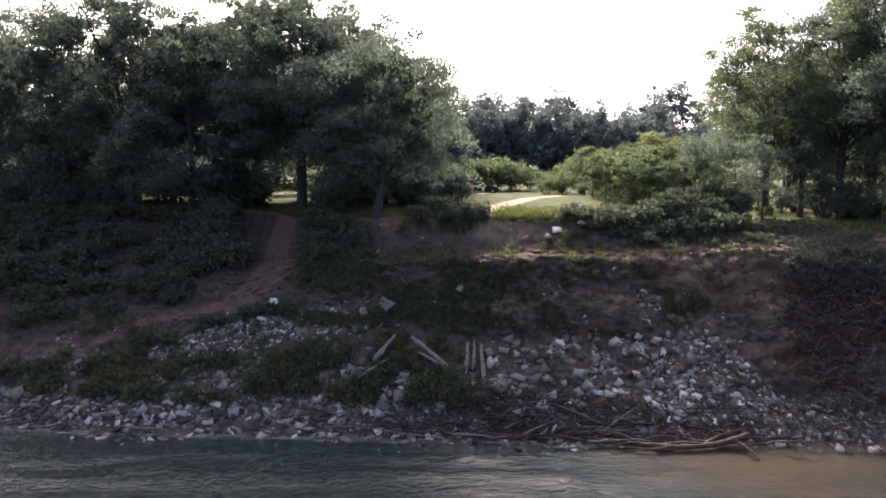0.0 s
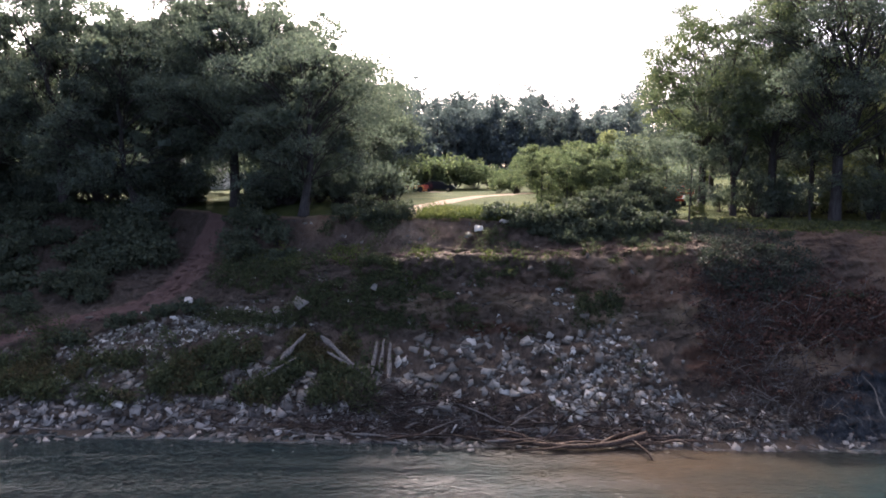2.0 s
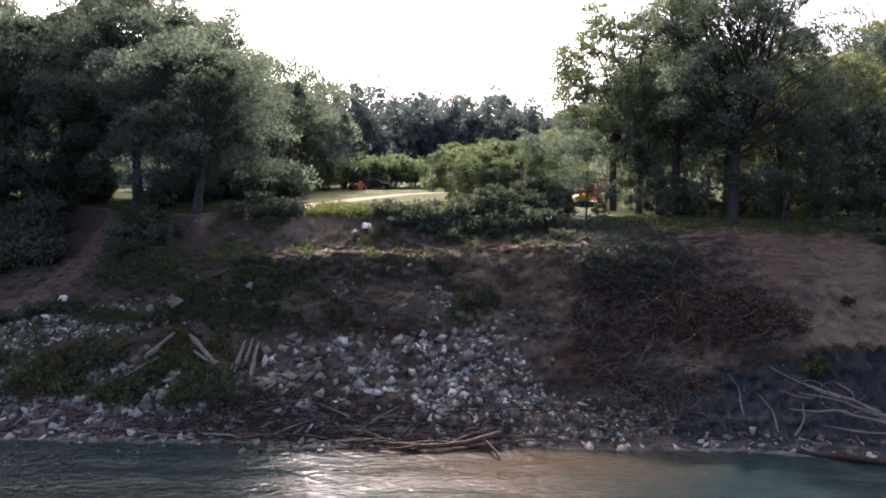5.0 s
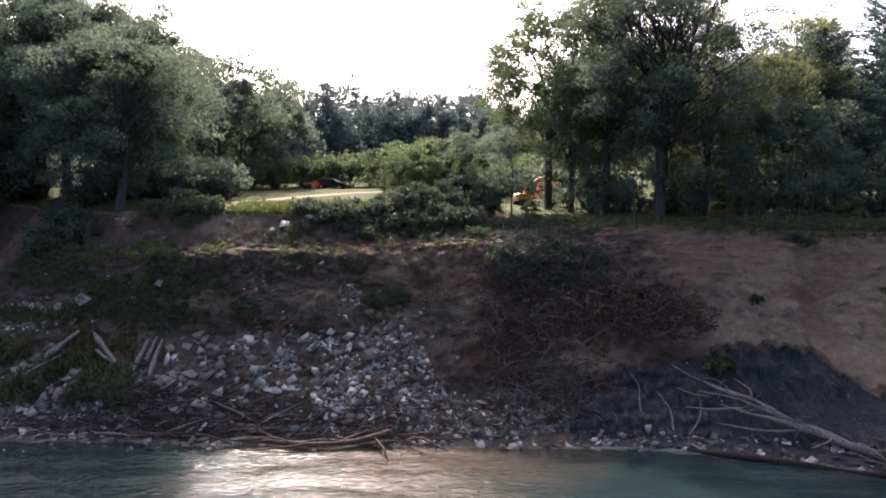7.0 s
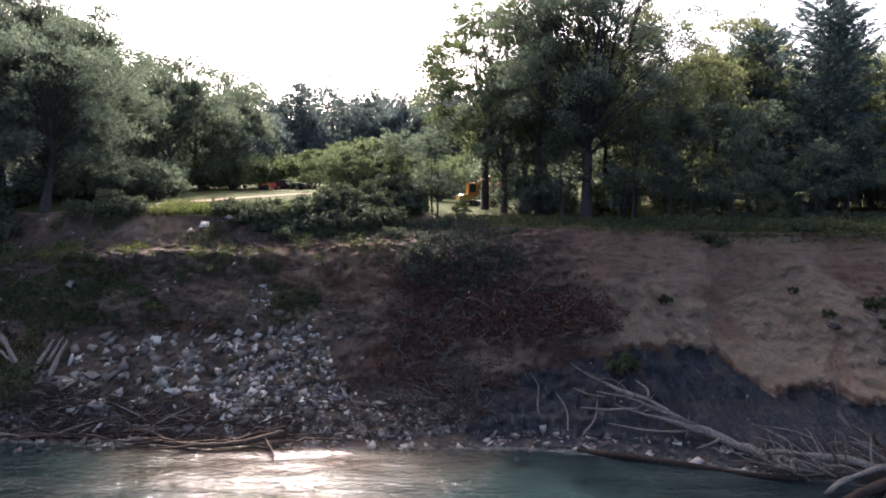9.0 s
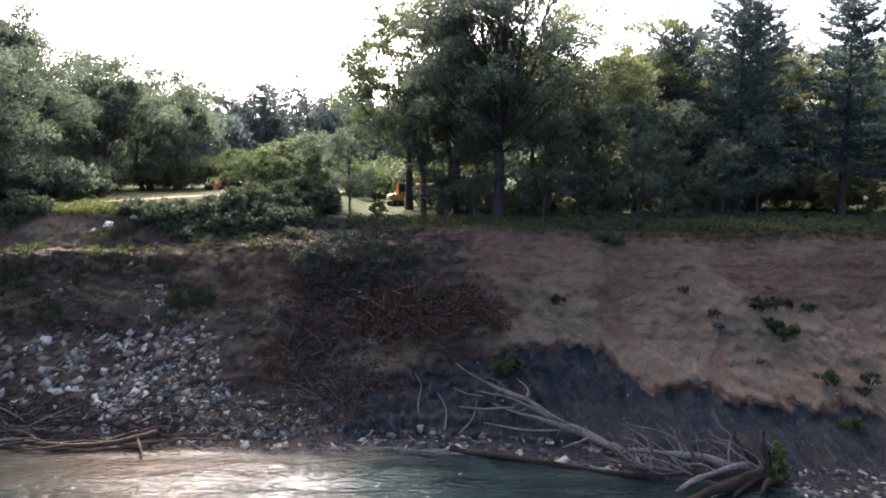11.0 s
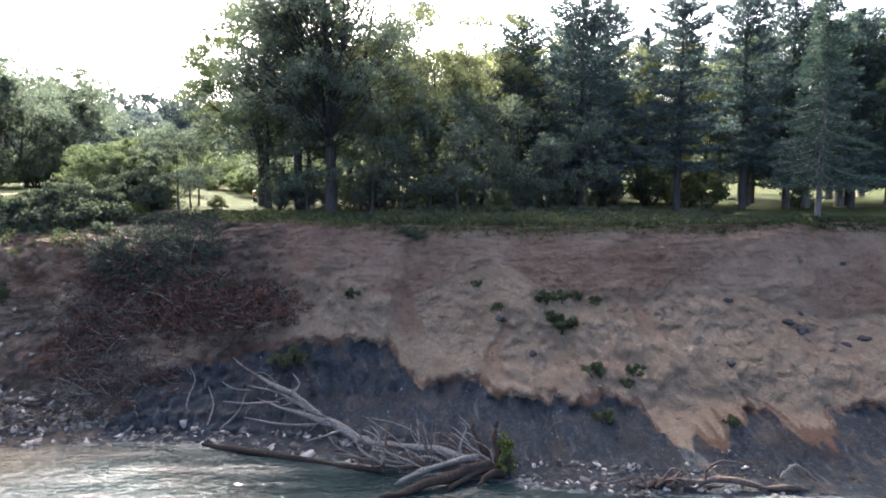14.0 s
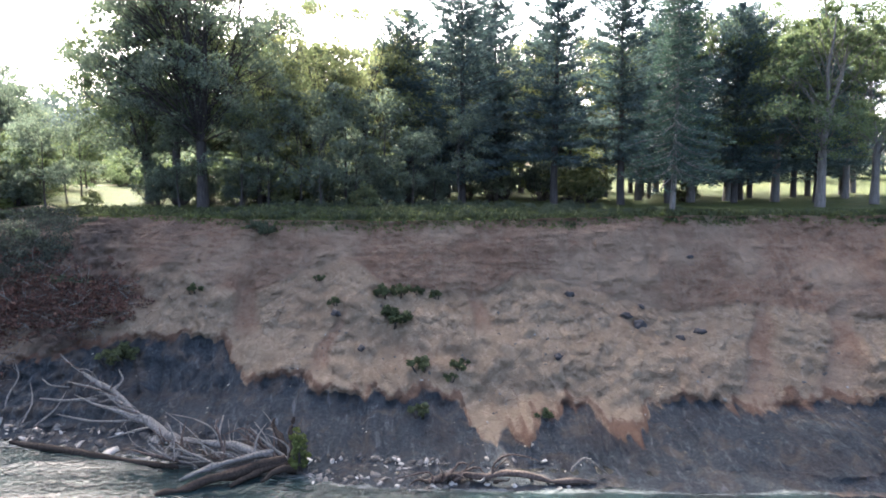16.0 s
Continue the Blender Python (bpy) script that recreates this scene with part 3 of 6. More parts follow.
scarp_side = scarp_side + 0.04 * np.clip(np.sin(bed * 2.7 + 1.0), -0.6, 1) * ramp01(gnoise(X * 0.4, 7, Z, 54), -0.2, 0.3) + 0.2 * np.abs(gnoise(X * 1.2, 0, Z * 0.15, 55))
scarp_side = scarp_side + 0.11 * val2 * ramp01(gnoise(X * 0.35, 1, Z * 0.6, 56), 0.05, 0.3) + 0.035 * gnoise(X * 6, 0, Z * 9, 57)
on_apron = ramp01(UPPER_ROW - R, -1.5, 2.5)
cl, _ = clay_at(X, Z)
flute = 0.5 - np.abs(gnoise(X * 0.55 + 0.25 * Z, 3.3, Z * 0.1, 61))
flutes = np.abs(gnoise(X * 1.7 + 0.3 * Z, 8.1, Z * 0.22, 62))
clay_side = rough * 0.8 + 0.2 + 0.85 * flute - 0.5 * ramp01(flute, 0.35, 0.5) + 0.42 * flutes + 0.28 * small + 0.1 * val2 * ramp01(Z, 2.2, 0.6)
sand_side = apron_side * on_apron + scarp_side * (1 - on_apron)
# the cap of sand breaks away above the clay
_, top_ = clay_at(X, Z)
sand_side = sand_side - 0.14 * np.exp(-(((Z - top_ - 0.28) / 0.3) ** 2)) * ramp01(X, 34, 38)
chute = np.zeros_like(X)
for cx, drift, wide, z_hi, z_lo in CHUTES:
    mid_x = cx + drift * (z_hi - Z) + 0.35 * gnoise(Z * 0.8, cx, 0, 71)
    w_ = wide * (0.55 + 0.6 * ramp01(Z, z_hi, z_lo))
    chute = np.maximum(chute, ramp01(np.abs(X - mid_x) / w_, 1.25, 0.6) * ramp01(Z, z_lo - 0.5, z_lo + 0.3) * ramp01(Z, z_hi + 0.4, z_hi - 0.4))
sand_side = sand_side * (1 - 0.6 * chute) + 0.45 * chute
east = ramp01(X, 36.5, 39.5)
a = fill_side * (1 - east) + sand_side * east
a = a * (1 - cl * east) + clay_side * cl * east + 0.3 * (1 - east) * cl * (flute + flutes)
a = a - 1.5 * np.exp(-(((X - 78.5) / 3.4) ** 2)) * ramp01(Z, 1.7, 0.7)
k_ = np.minimum(1.0, (R - TOE_ROW + 3) / 8) * np.minimum(1.0, (RIM_ROW - R + 1) / 6)
GY[r0:r1, c0:c1] += a * k_ * 0.85
GZ[r0:r1, c0:c1] -= a * k_ * 0.25
xs = GX[c0:c1]
GY[RIM_ROW, c0:c1] += 0.4 * fbm(xs, 0 * xs, 5, 0.8, 4, 81)
GZ[RIM_ROW:RIM_ROW + 9, c0:c1] += 0.16 * fbm(X[:9], GY[RIM_ROW:RIM_ROW + 9, c0:c1], 0, 0.3, 4, 82)


def at(x, y):
    """The ground's height at (x, y)."""
    c = np.clip(np.searchsorted(GX, x) - 1, 0, len(GX) - 2)
    t = (x - GX[c]) / (GX[c + 1] - GX[c])
    h = [np.interp(y, np.maximum.accumulate(GY[:, q]), GZ[:, q]) for q in (c, c + 1)]
    return float(h[0] * (1 - t) + h[1] * t)


def on_face(x, z):
    """The place on the bluff's face at x and about the height z."""
    c = int(np.clip(np.searchsorted(GX, x), 0, len(GX) - 1))
    zz = np.maximum.accumulate(GZ[TOE_ROW - 3:RIM_ROW + 1, c])
    y = float(np.interp(z, zz, GY[TOE_ROW - 3:RIM_ROW + 1, c]))
    return np.array([x, y, at(x, y)])


def from_line(x, y, line):
    """Distance of places from a line of (x, y) points."""
    best = np.full(np.shape(x), 1e3)
    for (x0, y0), (x1, y1) in zip(line[:-1], line[1:]):
        t = np.clip(((x - x0) * (x1 - x0) + (y - y0) * (y1 - y0)) / ((x1 - x0) ** 2 + (y1 - y0) ** 2), 0, 1)
        best = np.minimum(best, np.hypot(x - x0 - t * (x1 - x0), y - y0 - t * (y1 - y0)))
    return best


def track_at(x, y):
    """How far the bare wheel track covers the place: the drive to the field and the spot at the brink."""
    w = 1.15 - from_line(x, y, [(2.5, 60.5), (5, 66), (7.5, 76), (11, 88), (17, 98), (23, 108), (27, 125)]) / 1.7
    w = np.maximum(w, 1.2 - np.hypot((x - 26.4) / 1.7, (y - 62.6) / 2.4))
    w = np.maximum(w, 1.2 - np.hypot((x - 5) / 3.2, (y - 107.5) / 3.2))
    return np.clip(w, 0, 1)


nr, nc = GY.shape
verts = np.stack([np.broadcast_to(GX, GY.shape), GY, GZ], -1).reshape(-1, 3)
ii = (np.arange(nr - 1)[:, None] * nc + np.arange(nc - 1)[None]).ravel()
ground_mesh = mesh_np("ground", verts, np.stack([ii, ii + 1, ii + nc + 1, ii + nc], -1), M_GROUND, True)
GULLY = [(-14.6, 70), (-14.4, 66), (-14.3, 62), (-13.6, 58), (-14.6, 55.6), (-19.2, 53.6), (-22.9, 52.2), (-27.5, 50.5), (-31, 49.4), (-38, 48.5)]
vx, vy, vz = np.broadcast_to(GX, GY.shape), GY, GZ
vr = np.broadcast_to(np.arange(nr)[:, None], GY.shape)
face = (vr < RIM_ROW) & (vx > -60) & (vx < 100) & (vy > 30)
grassy = np.where(vr >= RIM_ROW, np.clip((vr - RIM_ROW) * 0.5 - 0.1, 0, 1), 0)
track = np.where((vr >= RIM_ROW) & (vy > 55) & (vy < 130) & (vx > -8) & (vx < 40), track_at(vx, vy), 0)
clay_v, top_v = clay_at(vx, vz)
clay_v = np.where(face & (vx > 24), clay_v, 0)
seam = np.clip(1 - np.abs(vz - top_v - 0.15 + 0.3 * gnoise(vx * 1.5, vz, 4)) / (0.4 + 0.5 * np.maximum(0, gnoise(vx * 0.5, 0, 3))), 0, 1) * ramp01(vx, 30, 33) * np.clip(0.9 + 1.3 * gnoise(vx * 0.4, 0, 9), 0, 1.6)
# organic staining round the brush, plus painted shade of hollow and overhang
heap = np.clip(2.0 * (0.75 - np.minimum.reduce([np.hypot((vx - 24.6) / 3.4, (vz - 3.8) / 2.6), np.hypot((vx - 19.4) / 2.6, (vz - 8.1) / 1.3), np.hypot((vx - 9) / 7, (vz - 5.2) / 0.8),  np.hypot((vx - 33.0) / 7.0, (vz - 6.4) / 1.7)]) + 0.7 * fbm(vx, vy, vz, 0.4, 3, 91)), 0, 1) * ((vx > 2) & (vx < 42))
stain_shade = np.where(face, np.maximum(seam, heap), 0)
ly = np.interp(vx, [q[0] for q in LIP], [q[1] for q in LIP]) + 1.0
ledge_path = np.where((vx > -13) & (vx < 21) & (vz > 7.5), (1.1 - np.abs(vy - ly) / 0.55) * (0.7 + 0.6 * gnoise(vx * 0.5, 0, 8)), 0)
wide = np.where(vy > 60, 1.35, 0.8 + 1.5 * np.exp(-((vx + 14.2) / 2.6) ** 2))
gully_path = np.where((vx > -42) & (vx < -9), 1.3 - from_line(vx, vy, GULLY) / wide, 0)
footpath = np.where(face | ((vr < RIM_ROW + 8) & (vx < -10)), np.clip(np.maximum(ledge_path, gully_path), 0, 1), 0)
loam = np.clip((42 - vx) / 10 + 0.7 * fbm(vx, vy, vz, 0.3, 3, 92), 0, 1)
for lx, lz, sx, sz, amp in ((20, 8.6, 4.5, 2.0, 1.4), (30.5, 4.2, 2.0, 1.0, 1.7), (30.6, 1.2, 1.3, 1.0, 1.6), (23.6, 6.8, 1.6, 1.8, 1.2), (5.0, 6.6, 1.8, 0.9, 0.8), (11.5, 7.0, 3.2, 0.9, 0.9), (5.0, 11.4, 3.0, 0.9, 1.3), (-4.0, 11.6, 1.4, 0.7, 1.2), (17.5, 5.6, 2.5, 0.8, 0.8)):
    loam = loam - amp * np.exp(-((vx - lx) / sx) ** 2 - ((vz - lz) / sz) ** 2)
loam = np.where(face, np.clip(loam, 0, 1), 0)
apron = np.where(face, ramp01(UPPER_ROW - vr, -1.5, 3.0), 0)
apron[r0:r1, c0:c1] *= 1 - 0.9 * chute
soil = np.stack([grassy, clay_v, stain_shade, np.ones_like(stain_shade)], -1)
ca = ground_mesh.attributes.new("soil", 'FLOAT_COLOR', 'POINT')
ca.data.foreach_set("color", np.clip(soil, 0, 1).astype(np.float32).ravel())
for key, val_ in (("track", track), ("loam", loam), ("apron", apron), ("path", footpath)):
    ta = ground_mesh.attributes.new(key, 'FLOAT', 'POINT')
    ta.data.foreach_set("value", val_.astype(np.float32).ravel())
ground = tagged(new("ground", ground_mesh), "eroded sandy bluff of brown earth over grey clay with grassy top", "ground", kind="structure")

# water: one sheet with low waves
wx = np.concatenate([[-4000, -1000, -300, -120, -70], np.arange(-50, 100.1, 0.5), [130, 220, 600, 1500, 4000]])
wy = np.concatenate([[-4500, -1500, -500, -200, -80, -30, 0, 12, 20], np.arange(24, 47.1, 0.4)])
WX, WY = np.meshgrid(wx, wy)
WZ = np.zeros_like(WX)
shallow, lap = np.zeros_like(WX), np.zeros_like(WX)
shore_line = np.interp(wx, GX, toe_y)
for r in range(len(wy)):
    for c in range(len(wx)):
        d = shore_line[c] - wy[r]
        shallow[r, c] = max(0.0, min(1.0, max((0.95 - d / 3.0) * 0.45, max(0.0, 1.1 - abs(wx[c] - 18) / 15) * max(0.0, 1.15 - d / 14))))
        lap[r, c] = max(0.0, 1 - abs(d - 0.9) / 0.9)
        if wy[r] > 20:
            p = Vector((wx[c] * 0.35, wy[r] * 0.8, 0))
            WZ[r, c] = 0.07 * noise.fractal(p, 1.0, 2.0, 3) + 0.05 * math.sin(wy[r] * 1.9 + 3.0 * noise.noise(p * 0.5))
nc2 = len(wx)
ii = (np.arange(len(wy) - 1)[:, None] * nc2 + np.arange(nc2 - 1)[None]).ravel()
wm = mesh_np("water", np.stack([WX, WY, WZ], -1).reshape(-1, 3), np.stack([ii, ii + 1, ii + nc2 + 1, ii + nc2], -1), M_WATER, True)
for key, val_ in (("shallow", shallow), ("lap", lap)):
    sa = wm.attributes.new(key, 'FLOAT', 'POINT')
    sa.data.foreach_set("value", val_.astype(np.float32).ravel())
tagged(new("water", wm), "rippled teal lake water turning sandy brown near shore", "water", kind="structure")


# ---- trees ----
def finish_tree(name, wood, leaves, bark, leaf, label, x, y, turn=0.0, scale=1.0, group="trees on the bluff top", category="tree"):
    root = new(name)
    part("trunk", wood.mesh("trunk", bark, True), None, root)
    part("crown", leaves.mesh("crown", leaf), None, root)
    root.matrix_basis = pose(x, y, at(x, y) - 0.1, 0, 0, turn) @ Matrix.Scale(scale, 4)
    return tagged(root, label, category, group)


def broadleaf(seed, h, r, base, n=120, per=110, size=0.24, trunk_r=0.38, forks=1, lean=(0, 0), gappy=0.55, clump=1.35, droop=0.0, limbs=3, flat=0.62, core=4, rise=0.15):
    """Wood and leaves of a broad-leaved tree of height h, crown radius r, whose crown begins at base."""
    rng = np.random.default_rng(seed)
    wood, leaves = Soup(), Soup()
    mid = (h + base) / 2
    rz = (h - base) / 2
    stems = []
    for k in range(forks):
        a = k / max(1, forks) * 6.283 + rng.uniform(0, 2)
        fork_z = h * 0.28
        spread = r * 0.45 * (forks > 1)
        s1 = np.array([lean[0] + spread * np.cos(a), lean[1] + spread * np.sin(a), base + rz * 1.5])
        if forks > 1:
            low = np.array([[0, 0, 0], [0.02, 0, fork_z * 0.5], [0, 0.03, fork_z * 0.85]])
            line = np.concatenate([low, bend((0, 0, fork_z), s1, rng, 0.05, 0.06, n=6)])
            rad = np.concatenate([np.full(3, trunk_r), np.linspace(0.62, 0.12, 6) * trunk_r])
        else:
            line = bend((0, 0, 0), s1, rng, 0.03, n=9)
            rad = trunk_r * np.linspace(1, 0.16, 9)
        rad[0] *= 1.35
        if k == 0 or forks == 1:
            wood.tube(line, rad, 8)
        else:
            wood.tube(line[2:], rad[2:], 7)
        stems.append(line)
    # boughs on a lobed shell, each a flattened dome of clumps
    m = max(8, n // 9)
    d = rand_dirs(rng, m, rise)
    d /= (np.abs(d) ** 2.7).sum(1)[:, None] ** (1 / 2.7)
    lobes = 0.92 + gappy * (0.75 * gnoise(d[:, 0] * 1.5, d[:, 1] * 1.5, d[:, 2] * 1.5 + seed * 3.1) + 0.35 * gnoise(d[:, 0] * 3.6, d[:, 1] * 3.6, d[:, 2] * 3.6 + seed))
    deep = rng.uniform(0.2, 1.0, m) ** 0.42
    rr = lobes * deep
    tops = np.stack([d[:, 0] * r * rr + lean[0], d[:, 1] * r * rr + lean[1], mid + d[:, 2] * rz * rr], 1)
    tops[:, 2] -= droop * (tops[:, 0] ** 2 + tops[:, 1] ** 2) / r
    own = np.arange(n) % m
    wide = (0.85 * r / math.sqrt(m) * 2.0 * rng.uniform(0.65, 1.25, m))[own]
    rho, ang = np.sqrt(rng.random(n)), rng.uniform(0, 6.283, n)
    out = np.stack([rho * np.cos(ang), rho * np.sin(ang), 0.7 * (0.5 - rho ** 2) + rng.normal(size=n) * 0.22], 1)
    out[:, 2] -= 0.25 * (out[:, 0] * d[own, 0] + out[:, 1] * d[own, 1])
    cen = tops[own] + out * wide[:, None]
    rr = (np.linalg.norm((cen - np.array([lean[0], lean[1], mid])) / np.array([r, r, rz]), axis=1))
    rad = clump * rng.uniform(0.6, 1.25, n)
    clumps(leaves, cen, rad, per, size, rng, flat, core=core, deep=rr < 0.72, pad=0.7)
    for b in range(m):
        line = stems[rng.integers(len(stems))]
        low = max(2, min(len(line) - 2, int((tops[b, 2] * 0.62 / line[-1, 2]) * len(line))))
        p = bend(line[low], tops[b], rng, 0.07, 0.07)
        r0 = trunk_r * 0.2 * (1 - low / (len(line) + 3))
        wood.tube(p, np.linspace(r0, 0.025, 6), 5, False)
        kin = np.nonzero(own == b)[0]
        for q in kin[::limbs]:
            wood.tube(bend(p[rng.integers(2, 5)], cen[q], rng, 0.1, 0.05, n=4), np.linspace(r0 * 0.4, 0.012, 4), 4, False)
    return wood, leaves


def conifer(seed, h, r, base, cards=150, size=0.55, droop=0.05, whorls=20, ragged=0.35, slim=0.2, trunk_r=0.32, power=0.75, lift=0.35):
    """Wood and needles of a conifer: whorls of boughs, each with sprays of needles along it."""
    rng = np.random.default_rng(seed)
    wood, leaves = Soup(), Soup()
    line = bend((0, 0, 0), (rng.normal() * 0.2, rng.normal() * 0.2, h), rng, 0.006, n=12)
    wood.tube(line, trunk_r * np.linspace(1.15, 0.06, 12), 8)
    for k in range(whorls):
        t = k / (whorls - 1)
        z = base + (h - base) * t ** 0.95
        reach = r * (1 - t) ** power * (1 - ragged * rng.random()) + 0.35
        m = rng.integers(5, 8)
        a0 = rng.random() * 6.28
        for q in range(m):
            a = a0 + q / m * 6.283 + rng.normal() * 0.25
            L = reach * rng.uniform(0.6, 1.15)
            s = np.array([np.interp(z, line[:, 2], line[:, 0]), np.interp(z, line[:, 2], line[:, 1]), z + rng.normal() * 0.2])
            e = s + np.array([np.cos(a) * L, np.sin(a) * L, -droop * L + lift * L * t])
            p = bend(s, e, rng, 0.04, -0.06)
            wood.tube(p, np.linspace(0.05 * (1 - t) + 0.018, 0.01, 6), 4, False)
            n = int(cards * (0.35 + L / r))
            u = rng.random(n) ** 0.7
            pos = np.stack([np.interp(u, np.linspace(0, 1, 6), p[:, c]) for c in range(3)], 1)
            wide = 0.52 * L * (0.25 + 0.75 * np.sin(np.pi * np.clip(u, 0.12, 0.95)))
            side = np.array([-np.sin(a), np.cos(a), 0.0])
            off = rng.uniform(-1, 1, n)
            pos += side * (off * wide * 0.75)[:, None] - np.array([np.cos(a), np.sin(a), 0]) * (np.abs(off) * wide * 0.35)[:, None]
            pos[:, 2] += rng.normal(size=n) * 0.14 + 0.06
            way = np.array([np.cos(a), np.sin(a), 0.25]) + side * (off * 0.7)[:, None] + rng.normal(size=(n, 3)) * 0.4
            way /= np.linalg.norm(way, axis=1)[:, None]
            l = size * rng.uniform(0.6, 1.3, n)
            leaves.cards(pos, way, l, l * slim, rng)
    n = 120
    top = np.stack([rng.normal(size=n) * 0.18, rng.normal(size=n) * 0.18, h - rng.random(n) * 1.4], 1)
    leaves.cards(top, rand_dirs(rng, n, 1.2), np.full(n, size * 0.8), np.full(n, size * 0.3), rng)
    return wood, leaves


def oak(seed, x, y, h, r, base, label, leaf=None, bark=None, group="trees on the bluff top", **kw):
    w, l = broadleaf(seed, h, r, base, **kw)
    return finish_tree("tree", w, l, bark or M_BARK, leaf or M_LEAF, label, x, y, group=group)


def spread(src, spots, sink=0.1):
    for x, y, turn, s in spots:
        copy_thing(src, pose(x, y, at(x, y) - sink, 0, 0, turn) @ Matrix.Scale(s, 4))


LEFT = "tall dark trees crowded on the bluff top"
oak_a = oak(11, -5.7, 62.4, 16.6, 7.4, 1.6, "tall dark green oak with a broad rounded crown at the brink", n=700, per=56, size=0.21, trunk_r=0.4, clump=1.1, gappy=0.22, group=LEFT, core=6, rise=-0.1)
oak_b = oak(12, -13.6, 70.0, 21.6, 8.4, 3.4, "tall dark oak with airy crown beside the washed-out path", n=760, per=54, size=0.22, trunk_r=0.42, forks=3, clump=1.15, gappy=0.3, group=LEFT, core=5, rise=0.05)
oak_c = oak(13, -22.5, 69.0, 22.8, 8.8, 0.8, "tall dark leafy maple among shrubs on the slope", n=740, per=54, size=0.23, clump=1.2, gappy=0.26, group=LEFT, core=5, rise=-0.1)
back = oak(14, -31, 84, 20, 7.5, 1.0, "dark leafy tree standing back from the brink", n=300, per=40, size=0.36, clump=1.5, gappy=0.28, limbs=6, group=LEFT, core=4)
spread(oak_b, ((-31, 72, 70, 1.06), (-19.5, 77, 250, 1.08), (-8.5, 75, 130, 0.92)))
spread(oak_c, ((-38, 73, 140, 1.02),))
spread(oak_a, ((-24, 79, 200, 1.15), (-12.5, 81, 300, 1.2), (-47, 76, 50, 1.2)))
spread(back, ((-38, 85, 30, 1.0), (-46, 84, 250, 1.05), (-6, 93, 50, 0.93), (-27, 104, 200, 0.95), (-17, 110, 80, 1.0), (-56, 90, 310, 1.1), (-2, 109, 120, 0.85), (-11, 104, 330, 0.98), (-8.5, 123, 40, 1.05), (-46, 120, 100, 1.1), (-4.5, 101, 270, 0.8)))

RIGHT = "mixed trees along the brink"
pale_tree = oak(21, 32.2, 72.6, 21.0, 6.6, 4.2, "leafy pale green tree with an airy sunlit crown", M_LEAF2, group=RIGHT, n=560, per=52, clump=0.95, size=0.21, gappy=0.42, core=2, lean=(-0.4, -1.2), forks=3, trunk_r=0.34)
elm = oak(22, 40.0, 62.3, 22.8, 9.2, 6.0, "large vase-shaped elm with thin foliage and ascending limbs", M_LEAF, group=RIGHT, n=1150, per=50, forks=7, trunk_r=0.42, clump=0.9, size=0.19, gappy=0.14, limbs=2, core=1)
yel = oak(23, 48.5, 66.0, 17.6, 5.2, 3.0, "slender yellow-green tree with drooping thin crown", M_LEAF_Y, group=RIGHT, n=330, per=50, forks=3, trunk_r=0.2, clump=0.9, size=0.21, gappy=0.5, core=2)
young = oak(24, 27.3, 62.0, 7.0, 2.2, 2.0, "young thin tree at the brink with small green crown", M_LEAF, group=RIGHT, n=70, per=46, trunk_r=0.09, clump=0.6, size=0.19)
spread(pale_tree, ((36.6, 67.0, 100, 1.06),))
dusk = oak(26, 36.5, 75.5, 18.5, 6.0, 1.5, "dark leafy tree standing behind the elm", M_LEAF, group=RIGHT, n=280, per=38, clump=1.35, size=0.34, forks=2, trunk_r=0.3, gappy=0.32, limbs=5, core=4)
spread(yel, ((53.5, 68.5, 60, 1.06), (45, 76, 130, 1.22), (57, 75, 250, 1.0), (44.5, 63.5, 20, 0.86), (84, 80, 100, 1.05), (67.5, 77, 140, 1.0), (74.5, 75, 200, 1.05), (79.5, 79, 300, 1.0), (62, 78, 20, 1.0)))
spread(young, ((50.4, 56.8, 200, 1.0), (46, 59.0, 20, 0.85), (53, 58.5, 150, 0.8), (59.5, 62, 10, 0.9), (23.5, 68, 60, 0.95), (26.5, 71, 190, 1.1), (43.5, 60.5, 130, 1.15), (48.3, 61, 30, 1.25), (55.5, 60.8, 300, 1.3), (57.5, 58, 100, 0.85), (61.5, 60, 210, 1.1), (52, 61.5, 10, 1.35), (38.0, 62.5, 250, 1.0), (26.9, 67.0, 320, 0.95)))
spread(dusk, ((48, 82, 60, 0.9), (60, 84, 130, 0.95), (42, 96, 200, 1.0), (54, 104, 20, 1.1), (66, 112, 250, 1.1), (78, 106, 330, 1.0), (72, 90, 40, 1.0), (64, 94, 310, 1.05), (56, 90, 190, 0.95)))
spread(elm, ((40, 84, 100, 0.8),))

PINES = "dark pines behind the brink"
w, l = conifer(31, 19.6, 6.4, 3.0, power=0.4, cards=190, size=0.44, slim=0.26, lift=0.6, whorls=23)
pine_a = finish_tree("pine_tree", w, l, M_BARK, M_NEEDLE, "tall dark green pine with tiered boughs", 62.3, 66.0, group=PINES, category="pine")
w, l = conifer(32, 19.4, 5.6, 4.4, ragged=0.5, whorls=18, power=0.42, cards=190, size=0.44, slim=0.26, lift=0.6)
pine_b = finish_tree("pine_tree", w, l, M_BARK, M_NEEDLE, "tall ragged pine with open tiers of boughs", 70, 62.3, group=PINES, category="pine")
w, l = conifer(33, 17.4, 4.5, 3.4, droop=0.3, whorls=26, ragged=0.2, size=0.36, power=0.85, trunk_r=0.2, lift=0.1, cards=120)
spruce = finish_tree("spruce_tree", w, l, M_BARK_L, M_SPRUCE, "blue-green spruce with bare grey lower trunk at the brink", 76.2, 51.2, group=PINES, category="spruce")
